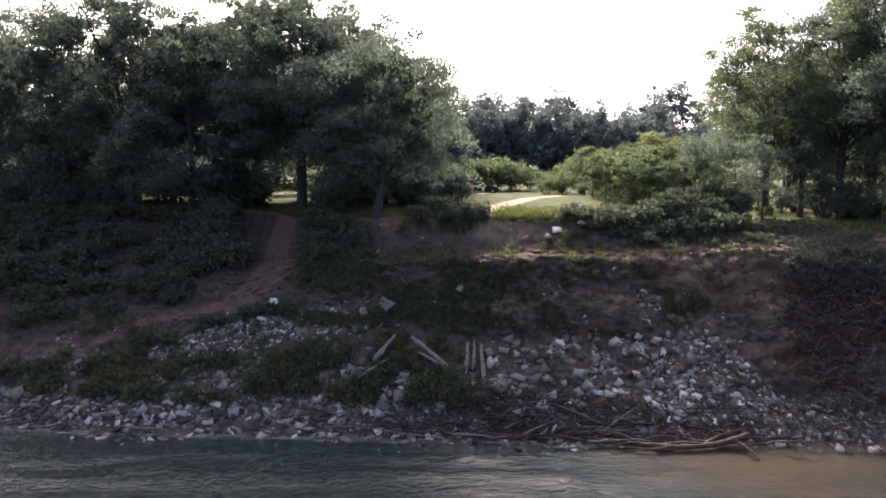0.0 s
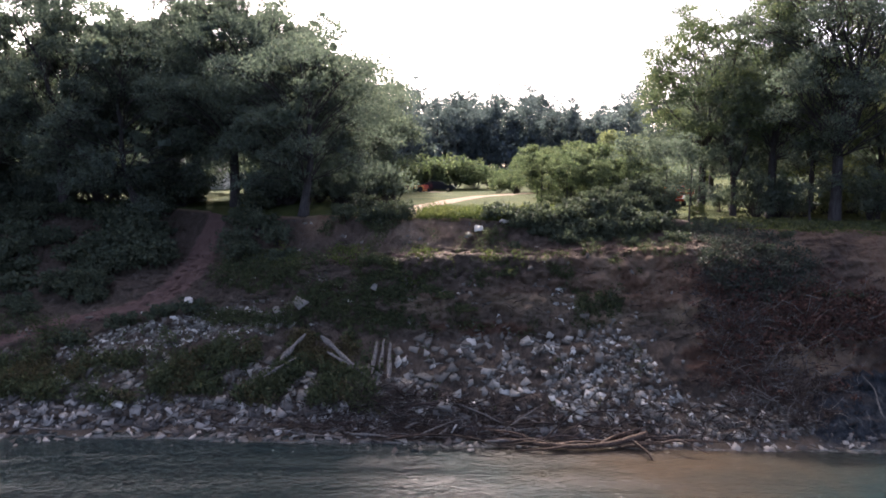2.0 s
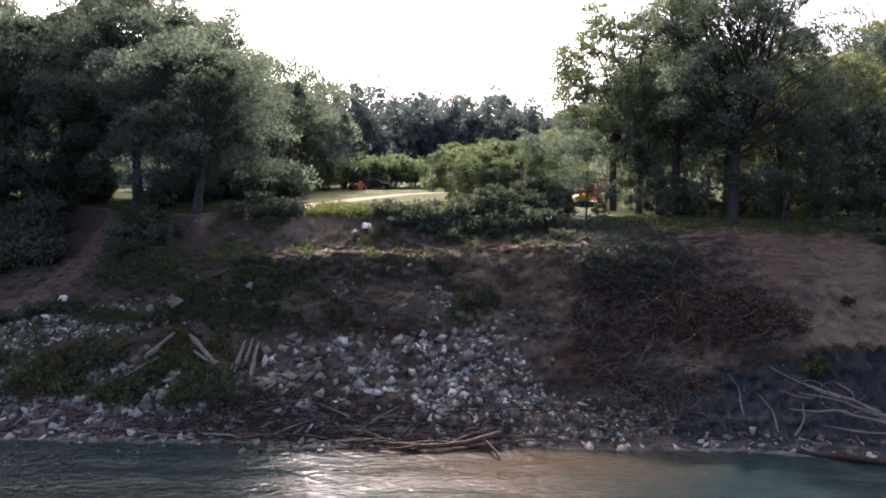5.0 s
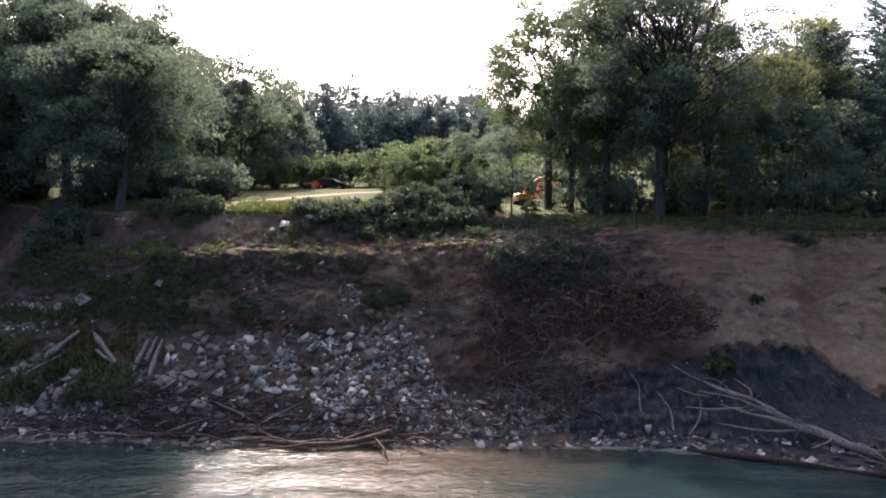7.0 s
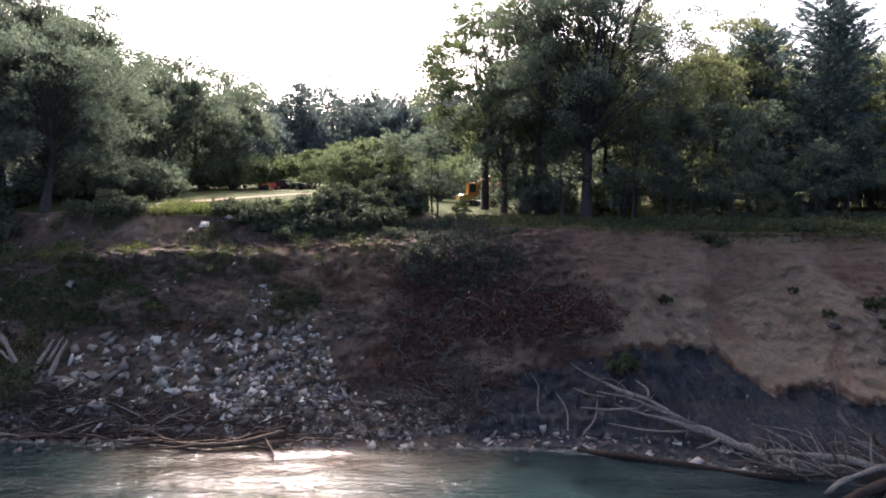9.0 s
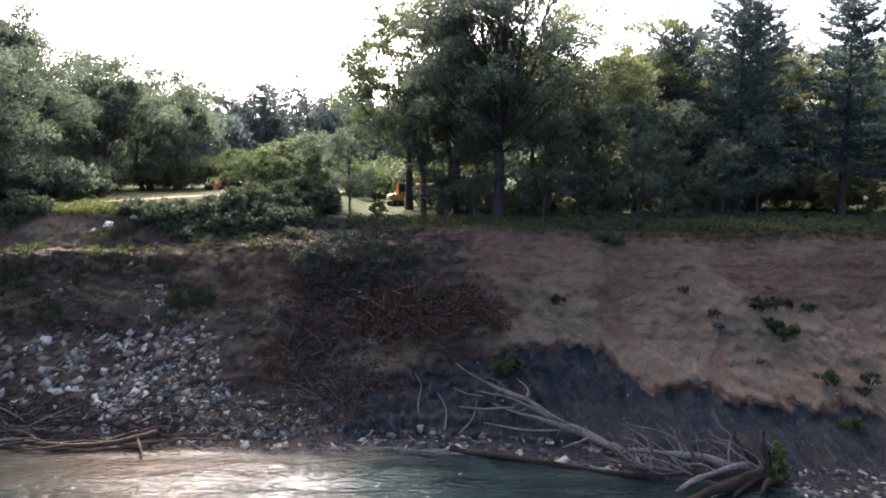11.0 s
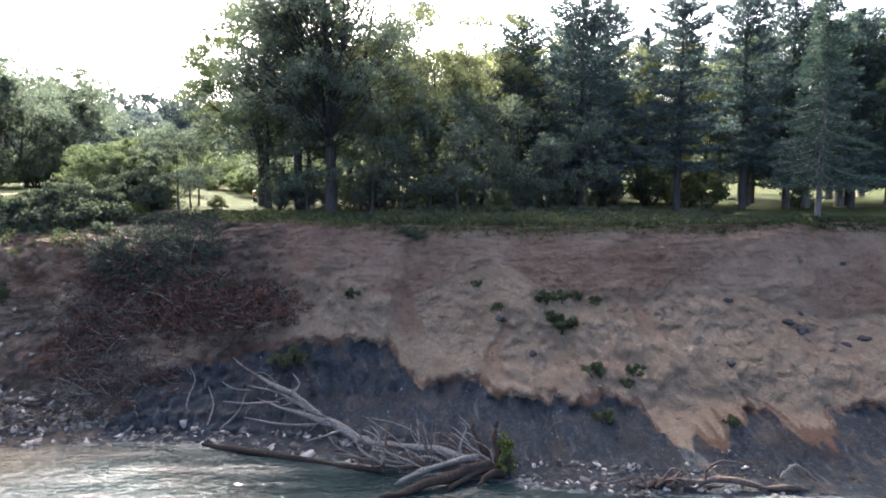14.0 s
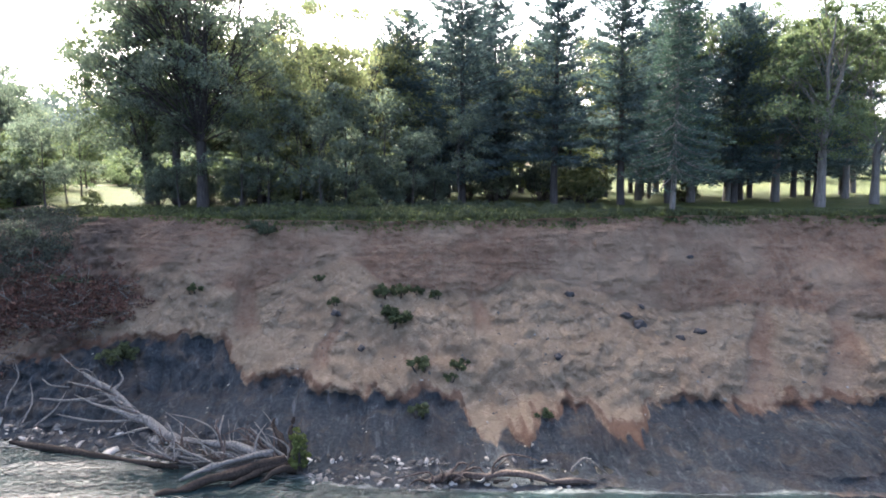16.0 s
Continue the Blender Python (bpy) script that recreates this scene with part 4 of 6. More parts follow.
spread(pine_b, ((76, 62.5, 80, 1.0), (66, 71, 200, 1.0), (91, 71, 10, 0.95), (100, 77, 110, 0.95), (73, 80, 60, 0.95), (96, 66, 150, 0.9)))
spread(pine_a, ((81, 64.5, 130, 1.0), (57.5, 70, 40, 0.9), (87.5, 65, 250, 0.9), (94.5, 76, 70, 0.9), (104, 81, 190, 0.95), (65, 84, 160, 1.0), (110, 84, 20, 1.0), (86, 90, 300, 0.9)))
spread(spruce, ((83, 75, 40, 1.05),))
oak(28, 33.6, 68.2, 12.5, 3.6, 3.2, "dark multi-stemmed tree leaning at the very brink", M_LEAF, group=RIGHT, n=190, per=50, forks=4, trunk_r=0.26, clump=0.9, size=0.22, gappy=0.5)
far_tree = oak(25, 91.2, 57.5, 18.5, 5.6, 4.5, "tall sparse broad-leaved tree with pale trunk", M_LEAF2, M_BARK_L, group=RIGHT, n=260, per=46, clump=0.95, size=0.22, gappy=0.6, trunk_r=0.34, forks=2)
spread(far_tree, ((99, 62, 80, 1.0), (112, 72, 160, 1.05), (84, 66.5, 30, 0.95), (88.5, 68.5, 200, 1.0), (92.5, 67, 290, 1.0), (80.5, 71, 120, 0.95), (90, 92, 60, 1.1), (98, 86, 10, 1.1), (106, 92, 100, 1.15), (84, 96, 220, 1.1), (114, 88, 180, 1.1), (96, 104, 300, 1.15), (104, 74, 40, 1.0)))


# ---- bushes ----
def bush(seed, r, h, per=36, n=26, size=0.33, leaf=None, label="", x=0.0, y=0.0, group="", name="bush", sink=0.15, kin="bush"):
    rng = np.random.default_rng(seed)
    wood, leaves = Soup(), Soup()
    d = rand_dirs(rng, n)
    d[:, 2] = np.abs(d[:, 2])
    k = rng.uniform(0.35, 1.0, n)
    cen = np.stack([d[:, 0] * r * k, d[:, 1] * r * k, 0.2 * h + d[:, 2] * h * 0.66 * k], 1)
    clumps(leaves, cen, 0.36 * r * rng.uniform(0.6, 1.2, n), per, size, rng, 0.75, 0.5, 0.2, core=3, deep=k < 0.75)
    for q in cen[::2]:
        wood.tube(bend((0, 0, -0.3), q, rng, 0.08, n=4), np.linspace(0.05, 0.012, 4), 4, False)
    wood.weld(4)
    root = new(name)
    part("stem", wood.mesh("stem", M_BARK, True), None, root)
    part("foliage", leaves.mesh("foliage", leaf or M_SHRUB), None, root)
    root.matrix_basis = pose(x, y, at(x, y) - sink)
    return tagged(root, label, kin, group)


rng = np.random.default_rng(77)
BANK = "dark shrubs covering the slope beside the path"
dark = [bush(41, 2.0, 2.6, label="dense dark green shrub on the shaded slope", x=-20, y=60, group=BANK, n=30, name="shrub", kin="shrub"),
        bush(42, 1.6, 1.9, label="low dark green shrub on the shaded slope", x=-23.5, y=57, group=BANK, name="shrub", kin="shrub")]
for i in range(128):
    x = rng.uniform(-44, -16.3)
    lo = np.interp(x, [-46, -31, -27, -22.9, -19.2, -16.5], [52.5, 51.5, 52.5, 54, 55.2, 56.8])
    y = rng.uniform(lo + 0.6, 74)
    if -18.5 < x and y > 63:
        continue
    spread(dark[i % 2], ((x, y, rng.uniform(0, 360), rng.uniform(0.7, 1.4) * (1 if y > 57 else 0.6)),))
spread(dark[0], ((-10.6, 59.5, 20, 0.95), (-8.8, 60.8, 80, 1.0), (-9.5, 57.4, 150, 0.8), (-7.2, 58.8, 210, 0.8), (-11, 63, 300, 0.9), (-2, 60.6, 40, 0.7), (0.5, 59.6, 130, 0.7), (-0.5, 63.5, 60, 0.8), (-10.5, 66, 10, 1.0)))
ivy = bush(50, 1.0, 0.9, per=40, n=20, size=0.17, leaf=M_SLOPE, label="bright green ivy trailing down the broken bank", x=7.3, y=51.0, group="ivy on the broken bank", name="ivy", kin="ivy")
spread(ivy, ((6.4, 51.2, 40, 0.8), (5.6, 52.0, 90, 0.9), (7.9, 50.6, 140, 0.7), (3.0, 52.6, 200, 1.0), (1.0, 53.0, 250, 1.1), (9.2, 52.6, 300, 0.8), (11.0, 52.8, 10, 1.0), (-1.5, 53.2, 70, 1.0)))
spread(dark[1], ((-20, 50.6, 0, 0.8), (-17, 51.6, 90, 0.75), (-14.2, 52.4, 60, 0.8), (-12.2, 52.9, 180, 0.8), (-30, 48.8, 20, 0.9), (-33, 49.5, 140, 1.1), (-27, 49, 200, 0.7), (-6.5, 56.4, 100, 0.8)))

BRINK = "bushes along the field's edge at the brink"
sumac = bush(43, 1.5, 2.6, leaf=M_SHRUB, label="tall leafy bush at the edge of the field", x=18.2, y=59.0, group=BRINK, n=34, per=60, size=0.25)
spread(sumac, ((20.6, 59.6, 60, 0.9), (22.6, 60.0, 170, 0.8), (16.3, 59.4, 250, 0.7), (19.4, 60.8, 30, 1.0), (21.6, 62.0, 100, 1.1), (23.4, 62.6, 210, 0.8), (18.0, 61.2, 320, 0.8), (25.2, 63.6, 140, 0.95)))
grove = oak(29, 21.5, 70.5, 7.2, 2.8, 0.6, "leafy young tree in a grove beside the field", M_LEAF2, group="young grove beside the field", n=110, per=50, trunk_r=0.1, clump=0.72, size=0.21, gappy=0.6)
spread(grove, ((19.0, 72, 60, 0.85), (21.6, 73.5, 130, 1.0), (20.2, 78.5, 220, 1.05), (18.0, 68.5, 300, 0.8), (17.4, 76, 20, 0.8), (24.2, 67.8, 170, 0.8), (20.0, 67.0, 250, 0.7), (16.0, 71.5, 90, 0.8), (18.5, 81, 10, 0.9), (17.5, 85, 150, 1.0), (20.5, 87, 280, 1.05)))
mound = bush(44, 1.7, 1.7, label="low dark bush over the bank's edge", x=14.2, y=58.2, group=BRINK, n=30)
spread(mound, [(x, y, (x * 71) % 360, 0.7 + 0.4 * ((x * 37) % 1)) for x, y in ((12.3, 58.4), (15.6, 57.6), (17.2, 57.2), (18.8, 57.2), (20.3, 57.4), (21.8, 57.6), (23.1, 58.2), (16.5, 58.6), (21.2, 58.6), (10.8, 58.8), (1.2, 60.5), (2.4, 59.8))])
for i in range(40):
    x, z = rng.uniform(8.5, 23.6), rng.uniform(10.7, 12.3)
    if x < 11.5:
        continue
    c = int(np.searchsorted(GX, x))
    y = float(np.interp(z, np.maximum.accumulate(GZ[TOE_ROW:RIM_ROW + 1, c]), GY[TOE_ROW:RIM_ROW + 1, c]))
    spread(mound, ((x, y, rng.uniform(0, 360), rng.uniform(0.4, 0.75)),), 0.25)
UNDER = "undergrowth between the trees"
sap = bush(45, 1.9, 4.6, label="leafy sapling thicket under the trees", leaf=M_LEAF, x=43.2, y=62.5, group=UNDER, n=36, size=0.26, name="sapling", kin="sapling")
# the sun's yellow on these leaves is put into their colour
sap_y = bush(46, 1.5, 3.2, label="yellow-green sapling in a sunny gap", leaf=M_LEAF_Y, x=46.8, y=60.8, group=UNDER, n=24, name="sapling", kin="sapling")
for x, y in ((37, 66), (39, 70), (43.5, 69), (46.5, 71), (50, 62), (52.5, 64), (55.5, 63), (57.5, 66), (54.5, 60.5), (60, 69), (49.5, 73), (65, 68), (67.5, 73), (63.5, 74), (70.5, 71), (35, 66.5), (56, 59.2), (36.5, 75),
             (52, 78), (73.5, 72), (60, 62.5), (78, 84), (70, 90), (58, 92)):
    spread(sap, ((x, y, (x * 53) % 360, (0.8 + 0.5 * ((x * 0.37 + y * 0.21) % 1)) * (1.0 if y > 64 else 0.72)),))
spread(sap_y, ((53.8, 57.6, 40, 0.9), (42, 66, 100, 1.2), (50.5, 69, 10, 1.5), (74, 66, 200, 1.5), (73.2, 68, 90, 1.6), (47.8, 63, 270, 1.2), (29.5, 66, 50, 0.6), (84, 68, 0, 1.0), (71.5, 74, 30, 1.6)))
spread(sumac, ((24.7, 62.4, 20, 1.2), (24.0, 64.4, 140, 1.35), (22.6, 64.0, 260, 1.25)))
MEADOW = "thickets round the field"
wil = bush(47, 2.6, 5.0, label="rounded willow thicket beside the field", leaf=M_LEAF2, x=20.5, y=101, group=MEADOW, n=44, size=0.34, name="willow_thicket", kin="willow")
spread(wil, ((-14, 99, 5, 1.1), (-10.5, 97, 65, 1.2), (-7.5, 99.5, 125, 1.15), (-4, 102, 185, 1.2), (-18, 101, 245, 1.1), (-1, 104, 305, 1.1), (-6, 92, 45, 0.8), (-12, 90, 165, 0.9), (38, 100, 140, 1.4), (42, 104, 200, 1.4), (-6, 108, 15, 1.2), (-2.5, 110, 75, 1.3), (1.0, 114, 195, 1.3), (4.5, 116, 255, 1.35), (8.5, 117, 315, 1.4), (12, 118, 35, 1.2), (20, 104, 95, 1.35), (24.5, 106, 155, 1.5), (29, 110, 215, 1.5), (33, 104, 275, 1.5), (17.5, 108, 335, 1.1), (28, 90, 50, 1.2),
             (31, 98, 110, 1.4), (16.5, 99, 30, 0.85), (23.8, 100, 120, 1.1), (27, 103, 210, 1.15), (14.5, 101, 300, 0.7), (30.5, 106, 10, 1.25), (-4, 117, 50, 1.05), (0, 119, 140, 1.2), (3.8, 118, 200, 1.05), (7.5, 119, 260, 1.2),
             (11, 120, 330, 1.1), (14.5, 122, 80, 0.95), (-8, 114, 180, 1.0), (-1.5, 113.5, 20, 0.8), (17, 126, 0, 0.8), (34, 110, 60, 1.2), (25, 94, 160, 0.75), (28.5, 98, 240, 1.0), (21, 96, 100, 0.5), (-4.5, 110, 10, 0.7)))
gold = oak(27, 36.5, 122, 10.0, 2.8, 2.5, "small yellowing tree at the field's far side", M_LEAF_Y, group=MEADOW, n=70, per=60, size=0.36, clump=1.1, trunk_r=0.14)


def woods(seed, spots):
    """A far belt of trees: trunks and many leaf clumps, as one mass."""
    rng = np.random.default_rng(seed)
    leaves, wood = Soup(), Soup()
    for x, y, h, r in spots:
        g = at(x, y)
        tall = h > 13.5
        near = -45 < x < 75
        n, per, card = ((150, 25, 0.58) if near else (70, 16, 0.8)) if tall else (40, 12, 1.0)
        d = rand_dirs(rng, n)
        k = rng.uniform(0.2, 1.0, n) ** 0.45
        lob = 1 + 0.35 * rng.normal()
        taper = 1 - 0.35 * np.clip(d[:, 2], 0, 1) * lob
        lump = 1 + 0.28 * gnoise(d[:, 0] * 1.6, d[:, 1] * 1.6, d[:, 2] * 2.4 + x)
        cen = np.stack([x + d[:, 0] * r * k * taper * lump, y + d[:, 1] * r * k * taper * lump, g + h * 0.5 + d[:, 2] * h * 0.47 * k], 1)
        clumps(leaves, cen, r * (0.26 if near and tall else 0.36) * rng.uniform(0.6, 1.2, n), per, card, rng, 0.85, 0.7, core=4, deep=k < 0.75)
        wood.tube([(x, y, g - 0.3), (x, y, g + h * 0.7)], [0.3, 0.12], 6)
    return leaves, wood


belt = []
for i in range(96):
    x = -130 + i * 3.5 + rng.normal() * 1.5
    y = 205 + 30 * rng.random() + 0.0008 * (x - 40) ** 2 - 70 * math.exp(-((x + 30) / 28) ** 2)
    belt.append((x, y, rng.uniform(23, 32) * (0.72 if 42 < x < 57 else 1.0) * min(1.0, y / 220), rng.uniform(5.6, 8.4)))
for i in range(70):
    x = -150 + i * 5.6 + rng.normal() * 2
    belt.append((x, 196 + rng.normal() * 4 - 66 * math.exp(-((x + 30) / 28) ** 2), rng.uniform(10, 18), rng.uniform(5.5, 7.5)))
for i in range(46):
    x = -100 + i * 6.2 + rng.normal() * 1.5
    if -16 < x < 42:
        continue
    belt.append((x, 140 + rng.normal() * 6, rng.uniform(9, 19), rng.uniform(3.8, 5.6)))
for i in range(16):
    belt.append((-24 + i * 5.4 + rng.normal() * 1.5, 192 + rng.normal() * 5, rng.uniform(17, 22), rng.uniform(4.8, 6.5)))
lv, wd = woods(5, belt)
tagged(new("distant_woods", lv.mesh("distant_woods", M_FAR_HAZE)), "belt of distant mixed woods behind the field", "trees", kind="stuff")
tagged(new("distant_tree_trunk", wd.mesh("distant_tree_trunk", M_BARK)), "thin dark trunks of the distant woods", "tree trunks", kind="stuff")
# dim undergrowth behind the left trees
for i in range(26):
    x, y = -56 + i * 1.9 + rng.normal(), rng.uniform(76, 100)
    if -23 < x < -15 or x > -8:
        continue
    spread(sap, ((x, y, rng.uniform(0, 360), rng.uniform(1.0, 1.6)),))
spread(sap, ((-1.5, 70, 20, 1.0), (-6.5, 76, 120, 1.2), (0.5, 76, 220, 0.9), (-3, 84, 320, 1.2), (-11.5, 78, 80, 1.1), (-27.5, 90, 10, 1.2)))
for i in range(11):
    x = -46 + i * 2.1
    spread(sap, ((x + rng.normal() * 0.4, 75 + rng.uniform(0, 4), rng.uniform(0, 360), rng.uniform(0.95, 1.35)),))
for i in range(7):
    spread(sap, ((-11.5 + i * 1.9, 73.5 + rng.uniform(0, 4), rng.uniform(0, 360), rng.uniform(0.6, 0.95)),))
spread(sap, ((24.4, 66, 30, 0.5), (22.8, 66.2, 270, 0.45), (35.2, 64.6, 40, 0.55), (37.4, 65.2, 100, 0.6), (36.2, 70, 160, 0.8), (34.4, 73.5, 220, 0.7), (39.5, 66.5, 280, 0.6), (33.6, 77.5, 330, 0.8)))
# dense shade-dark saplings under the left trees
for i in range(26):
    x, y = rng.uniform(-12.5, 2.0), rng.uniform(66.5, 73)
    spread(sap, ((x, y, rng.uniform(0, 360), rng.uniform(0.75, 1.2)),))
for i in range(30):
    x, y = rng.uniform(-46, -17.5), rng.uniform(72, 78)
    spread(sap, ((x, y, rng.uniform(0, 360), rng.uniform(0.9, 1.4)),))
# low dark undergrowth behind the brink
for i in range(56):
    x = 43 + i * 0.62 + rng.normal() * 0.4
    y = float(np.interp(x, GX, rim_y)) + rng.uniform(0.5, 3.6)
    spread(mound, ((x, y, rng.uniform(0, 360), rng.uniform(0.2, 0.42)),), 0.08)
for i in range(26):
    x = 47 + i * 1.0 + rng.normal() * 0.3
    y = float(np.interp(x, GX, rim_y)) + rng.uniform(4.2, 9.5)
    spread(mound, ((x, y, rng.uniform(0, 360), rng.uniform(0.35, 0.6)),))


# ---- weeds and grass ----
def tufts(s, places, height, per, rng, lean=0.35, width=0.12, size=0.17):
    """Upright stems with leaf cards at each place."""
    places = np.asarray(places, float)
    n = len(places)
    idx = np.repeat(np.arange(n), per)
    h = np.asarray(height)[idx]
    t = rng.random(len(idx)) ** 0.8
    off = rng.normal(size=(len(idx), 2)) * 0.16 * (0.4 + h[:, None])
    p = places[idx] + np.stack([off[:, 0], off[:, 1], t * h], 1)
    l = size * rng.uniform(0.6, 1.5, len(idx))
    s.cards(p, rand_dirs(rng, len(idx), 0.9), l, l * 0.42, rng)


def scatter(seed, n, x0, x1, z0, z1, keep):
    """Places on the bluff's face between two heights, thinned by keep(x, z)."""
    rng = np.random.default_rng(seed)
    out = []
    for _ in range(n):
        x, z = rng.uniform(x0, x1), rng.uniform(z0, z1)
        if rng.random() < keep(x, z):
            out.append(on_face(x, z))
    return out


def patch(x, z, s=0.35, lo=0.0, seed=0.0):
    return max(0.0, min(1.0, 4 * (noise.noise(Vector((x * s, z * s * 1.6, seed))) - lo)))


rng = np.random.default_rng(91)
green, pale = Soup(), Soup()
lower = scatter(1, 12000, -27, 3, 1.2, 4.6, lambda x, z: patch(x, z, 0.42, -0.12) * (1 if z < np.interp(x, [-27, -19, -14, -6, 0, 3], [3.0, 3.2, 3.0, 4.4, 4.2, 2.6]) + 0.6 * noise.noise(Vector((x * 0.7, 0, 66))) else 0.06) * min(1.0, (3 - x) / 3))
pick = np.array([noise.noise(Vector((p[0] * 0.4, p[2] * 0.7, 55.0))) + rng.normal() * 0.12 for p in lower])
lower = np.array(lower)
brown = Soup()
tufts(green, lower[pick < 0.12], rng.uniform(0.3, 1.0, int((pick < 0.12).sum())), 10, rng, size=0.28)
tufts(brown, lower[pick >= 0.12], rng.uniform(0.3, 0.9, int((pick >= 0.12).sum())), 11, rng, size=0.2)
upper = scatter(2, 15000, -12, 19, 5.0, 9.6, lambda x, z: patch(x, z, 0.33, -0.16 if x < 6 else 0.04, 4.0) * (1 if x > -11 or z < 7.4 else 0.2) * (0.3 if x > 5 and z < 6.3 else 1))
tufts(green, upper, rng.uniform(0.25, 0.7, len(upper)), 10, rng)
lip = scatter(3, 1700, -9, 17, 8.9, 10.1, lambda x, z: patch(x, z, 0.4, -0.05, 8.0) * (1.0 if x < 5.5 else 0.3))
tufts(pale, lip, rng.uniform(0.25, 0.6, len(lip)), 9, rng)
bank = scatter(4, 4200, -8, 24, 9.9, 12.3, lambda x, z: patch(x, z, 0.45, -0.15 if x > 11 else 0.08, 12.0) * (0.15 if 2.5 < x < 9 else 0.35 if z < 10.7 else 1))
tufts(green, bank, rng.uniform(0.3, 0.8, len(bank)), 10, rng)
mid = scatter(5, 900, 3, 24, 1.0, 6.0, lambda x, z: 0.8 * patch(x, z, 0.5, 0.18, 21.0))
tufts(green, mid, rng.uniform(0.25, 0.6, len(mid)), 10, rng)
left = scatter(6, 3600, -45, -8, 1.5, 5.2, lambda x, z: patch(x, z, 0.3, -0.1, 31.0) * (0.08 if abs(z - np.interp(x, [-20, -14, -10, -5], [3.7, 4.5, 5.3, 5.6])) < 0.8 and x > -21 else 1))
tufts(green, left, rng.uniform(0.3, 0.9, len(left)), 10, rng)
edge = []
for _ in range(4200):
    x = rng.uniform(2.5, 25)
    y = np.interp(x, GX, rim_y) + rng.uniform(-0.3, 3.2)
    edge.append((x, y, at(x, y)))
edge = [p for p in edge if track_at(p[0], p[1]) < 0.2]
tufts(pale, edge, rng.uniform(0.25, 0.85, len(edge)), 7, rng)
far = []
for _ in range(5200):
    x = rng.uniform(29, 97)
    d = rng.uniform(-0.15, 5.0) if x < 70 else rng.uniform(-0.1, 2.2)
    y = np.interp(x, GX, rim_y) + d
    if x > 44 or rng.random() < 0.4:
        far.append((x, y, at(x, y)))
hh = np.array([rng.uniform(0.15, 0.6) * (0.5 if p[0] < 44 else 1 if p[0] < 66 else 0.5) for p in far])
half = rng.random(len(far)) < 0.85
far = np.array(far)
tufts(green, far[half], hh[half], 9, rng, size=0.24)
tufts(pale, far[~half], hh[~half], 8, rng)
tagged(new("dry_weeds", brown.mesh("dry_weeds", M_BROWN)), "brown withered weeds among the green on the slope", "weeds", kind="stuff")
tagged(new("weeds", green.mesh("weeds", M_SLOPE)), "patchy green weeds growing on the slope and brink", "weeds", kind="stuff")
tagged(new("tall_grass", pale.mesh("tall_grass", M_WEED)), "dry yellow-green grass and goldenrod along the edges", "grass", kind="stuff")
# hanging turf along the brink
turf = Soup()
spots = []
for _ in range(2600):
    x = rng.uniform(28, 96)
    y = np.interp(x, GX, rim_y) + rng.uniform(-0.35, 0.25)
    spots.append((x, y, at(x, y) - 0.05))
tufts(turf, spots, rng.uniform(-0.25, 0.2, len(spots)), 7, rng, size=0.15)
tagged(new("turf_fringe", turf.mesh("turf_fringe", M_WEED)), "ragged fringe of turf and roots over the brink", "turf", kind="stuff")

SPRIG = "green plants that slid down the sandy slope"
sprig = bush(48, 0.42, 0.5, per=34, n=10, size=0.17, leaf=M_SLOPE, label="small green plant clinging to the sandy slope", x=51.0, y=48.3, group=SPRIG, name="plant", sink=0.05, kin="plant")
for x, z, s in ((52.3, 6.5, 0.9), (55.2, 6.9, 1.4), (56.4, 6.9, 1.2), (57.6, 6.85, 1.0), (58.8, 6.8, 0.9), (56.1, 5.4, 1.7), (55.6, 5.8, 1.2), (57.4, 3.3, 1.4), (59.9, 3.3, 1.1), (57.3, 1.5, 1.2), (39.1, 3.1, 2.0), (38.3, 2.9, 1.6),
                (64.3, 1.5, 1.0), (42.5, 7.0, 1.0), (59.3, 2.9, 0.8)):
    p = on_face(x, z)
    copy_thing(sprig, pose(*p, 0, 0, x * 57 % 360) @ Matrix.Scale(s * 1.3, 4))


# ---- rubble ----
def stone_shape(seed, flat):
    """A broken block as a hull of scattered corners: 12 to 36 triangles."""
    rng = np.random.default_rng(seed)
    bm = bmesh.new()
    k = int(rng.choice((3, 4, 4, 4, 5)))
    ang = (np.arange(k) + 0.5) / k * 6.283 + rng.uniform(-0.3, 0.3, k)
    reach = rng.uniform(0.75, 1.2, k)
    for side in (-1, 1):
        for a, q in zip(ang, reach):
            q2 = q * rng.uniform(0.97, 1.02)
            bm.verts.new((math.cos(a) * 0.55 * q2, math.sin(a) * 0.4 * q2, side * flat * 0.5))
    bmesh.ops.convex_hull(bm, input=bm.verts)
    for v in [v for v in bm.verts if not v.link_faces]:
        bm.verts.remove(v)
    return bm


SHAPES = []
for i in range(24):
    bm = stone_shape(100 + i, (0.06, 0.085, 0.12)[i % 3])
    bm.verts.index_update()
    SHAPES.append((np.array([v.co[:] for v in bm.verts]), np.array([[v.index for v in f.verts] for f in bm.faces])))
    bm.free()


def stone_meshes(mat):
    return [mesh_np("block", v, f, mat) for v, f in SHAPES]


BLOCKS = {"stone": stone_meshes(M_STONE), "pale": stone_meshes(M_PALE), "shore": stone_meshes(M_SHORE)}
NAMES = {"stone": ("concrete_block", "broken grey concrete block lying on the eroded slope", "concrete block"),
         "pale": ("concrete_slab", "pale broken concrete slab lying on the eroded slope", "concrete slab"),
         "shore": ("shore_rock", "grey brown rock lying at the water's edge", "rock")}


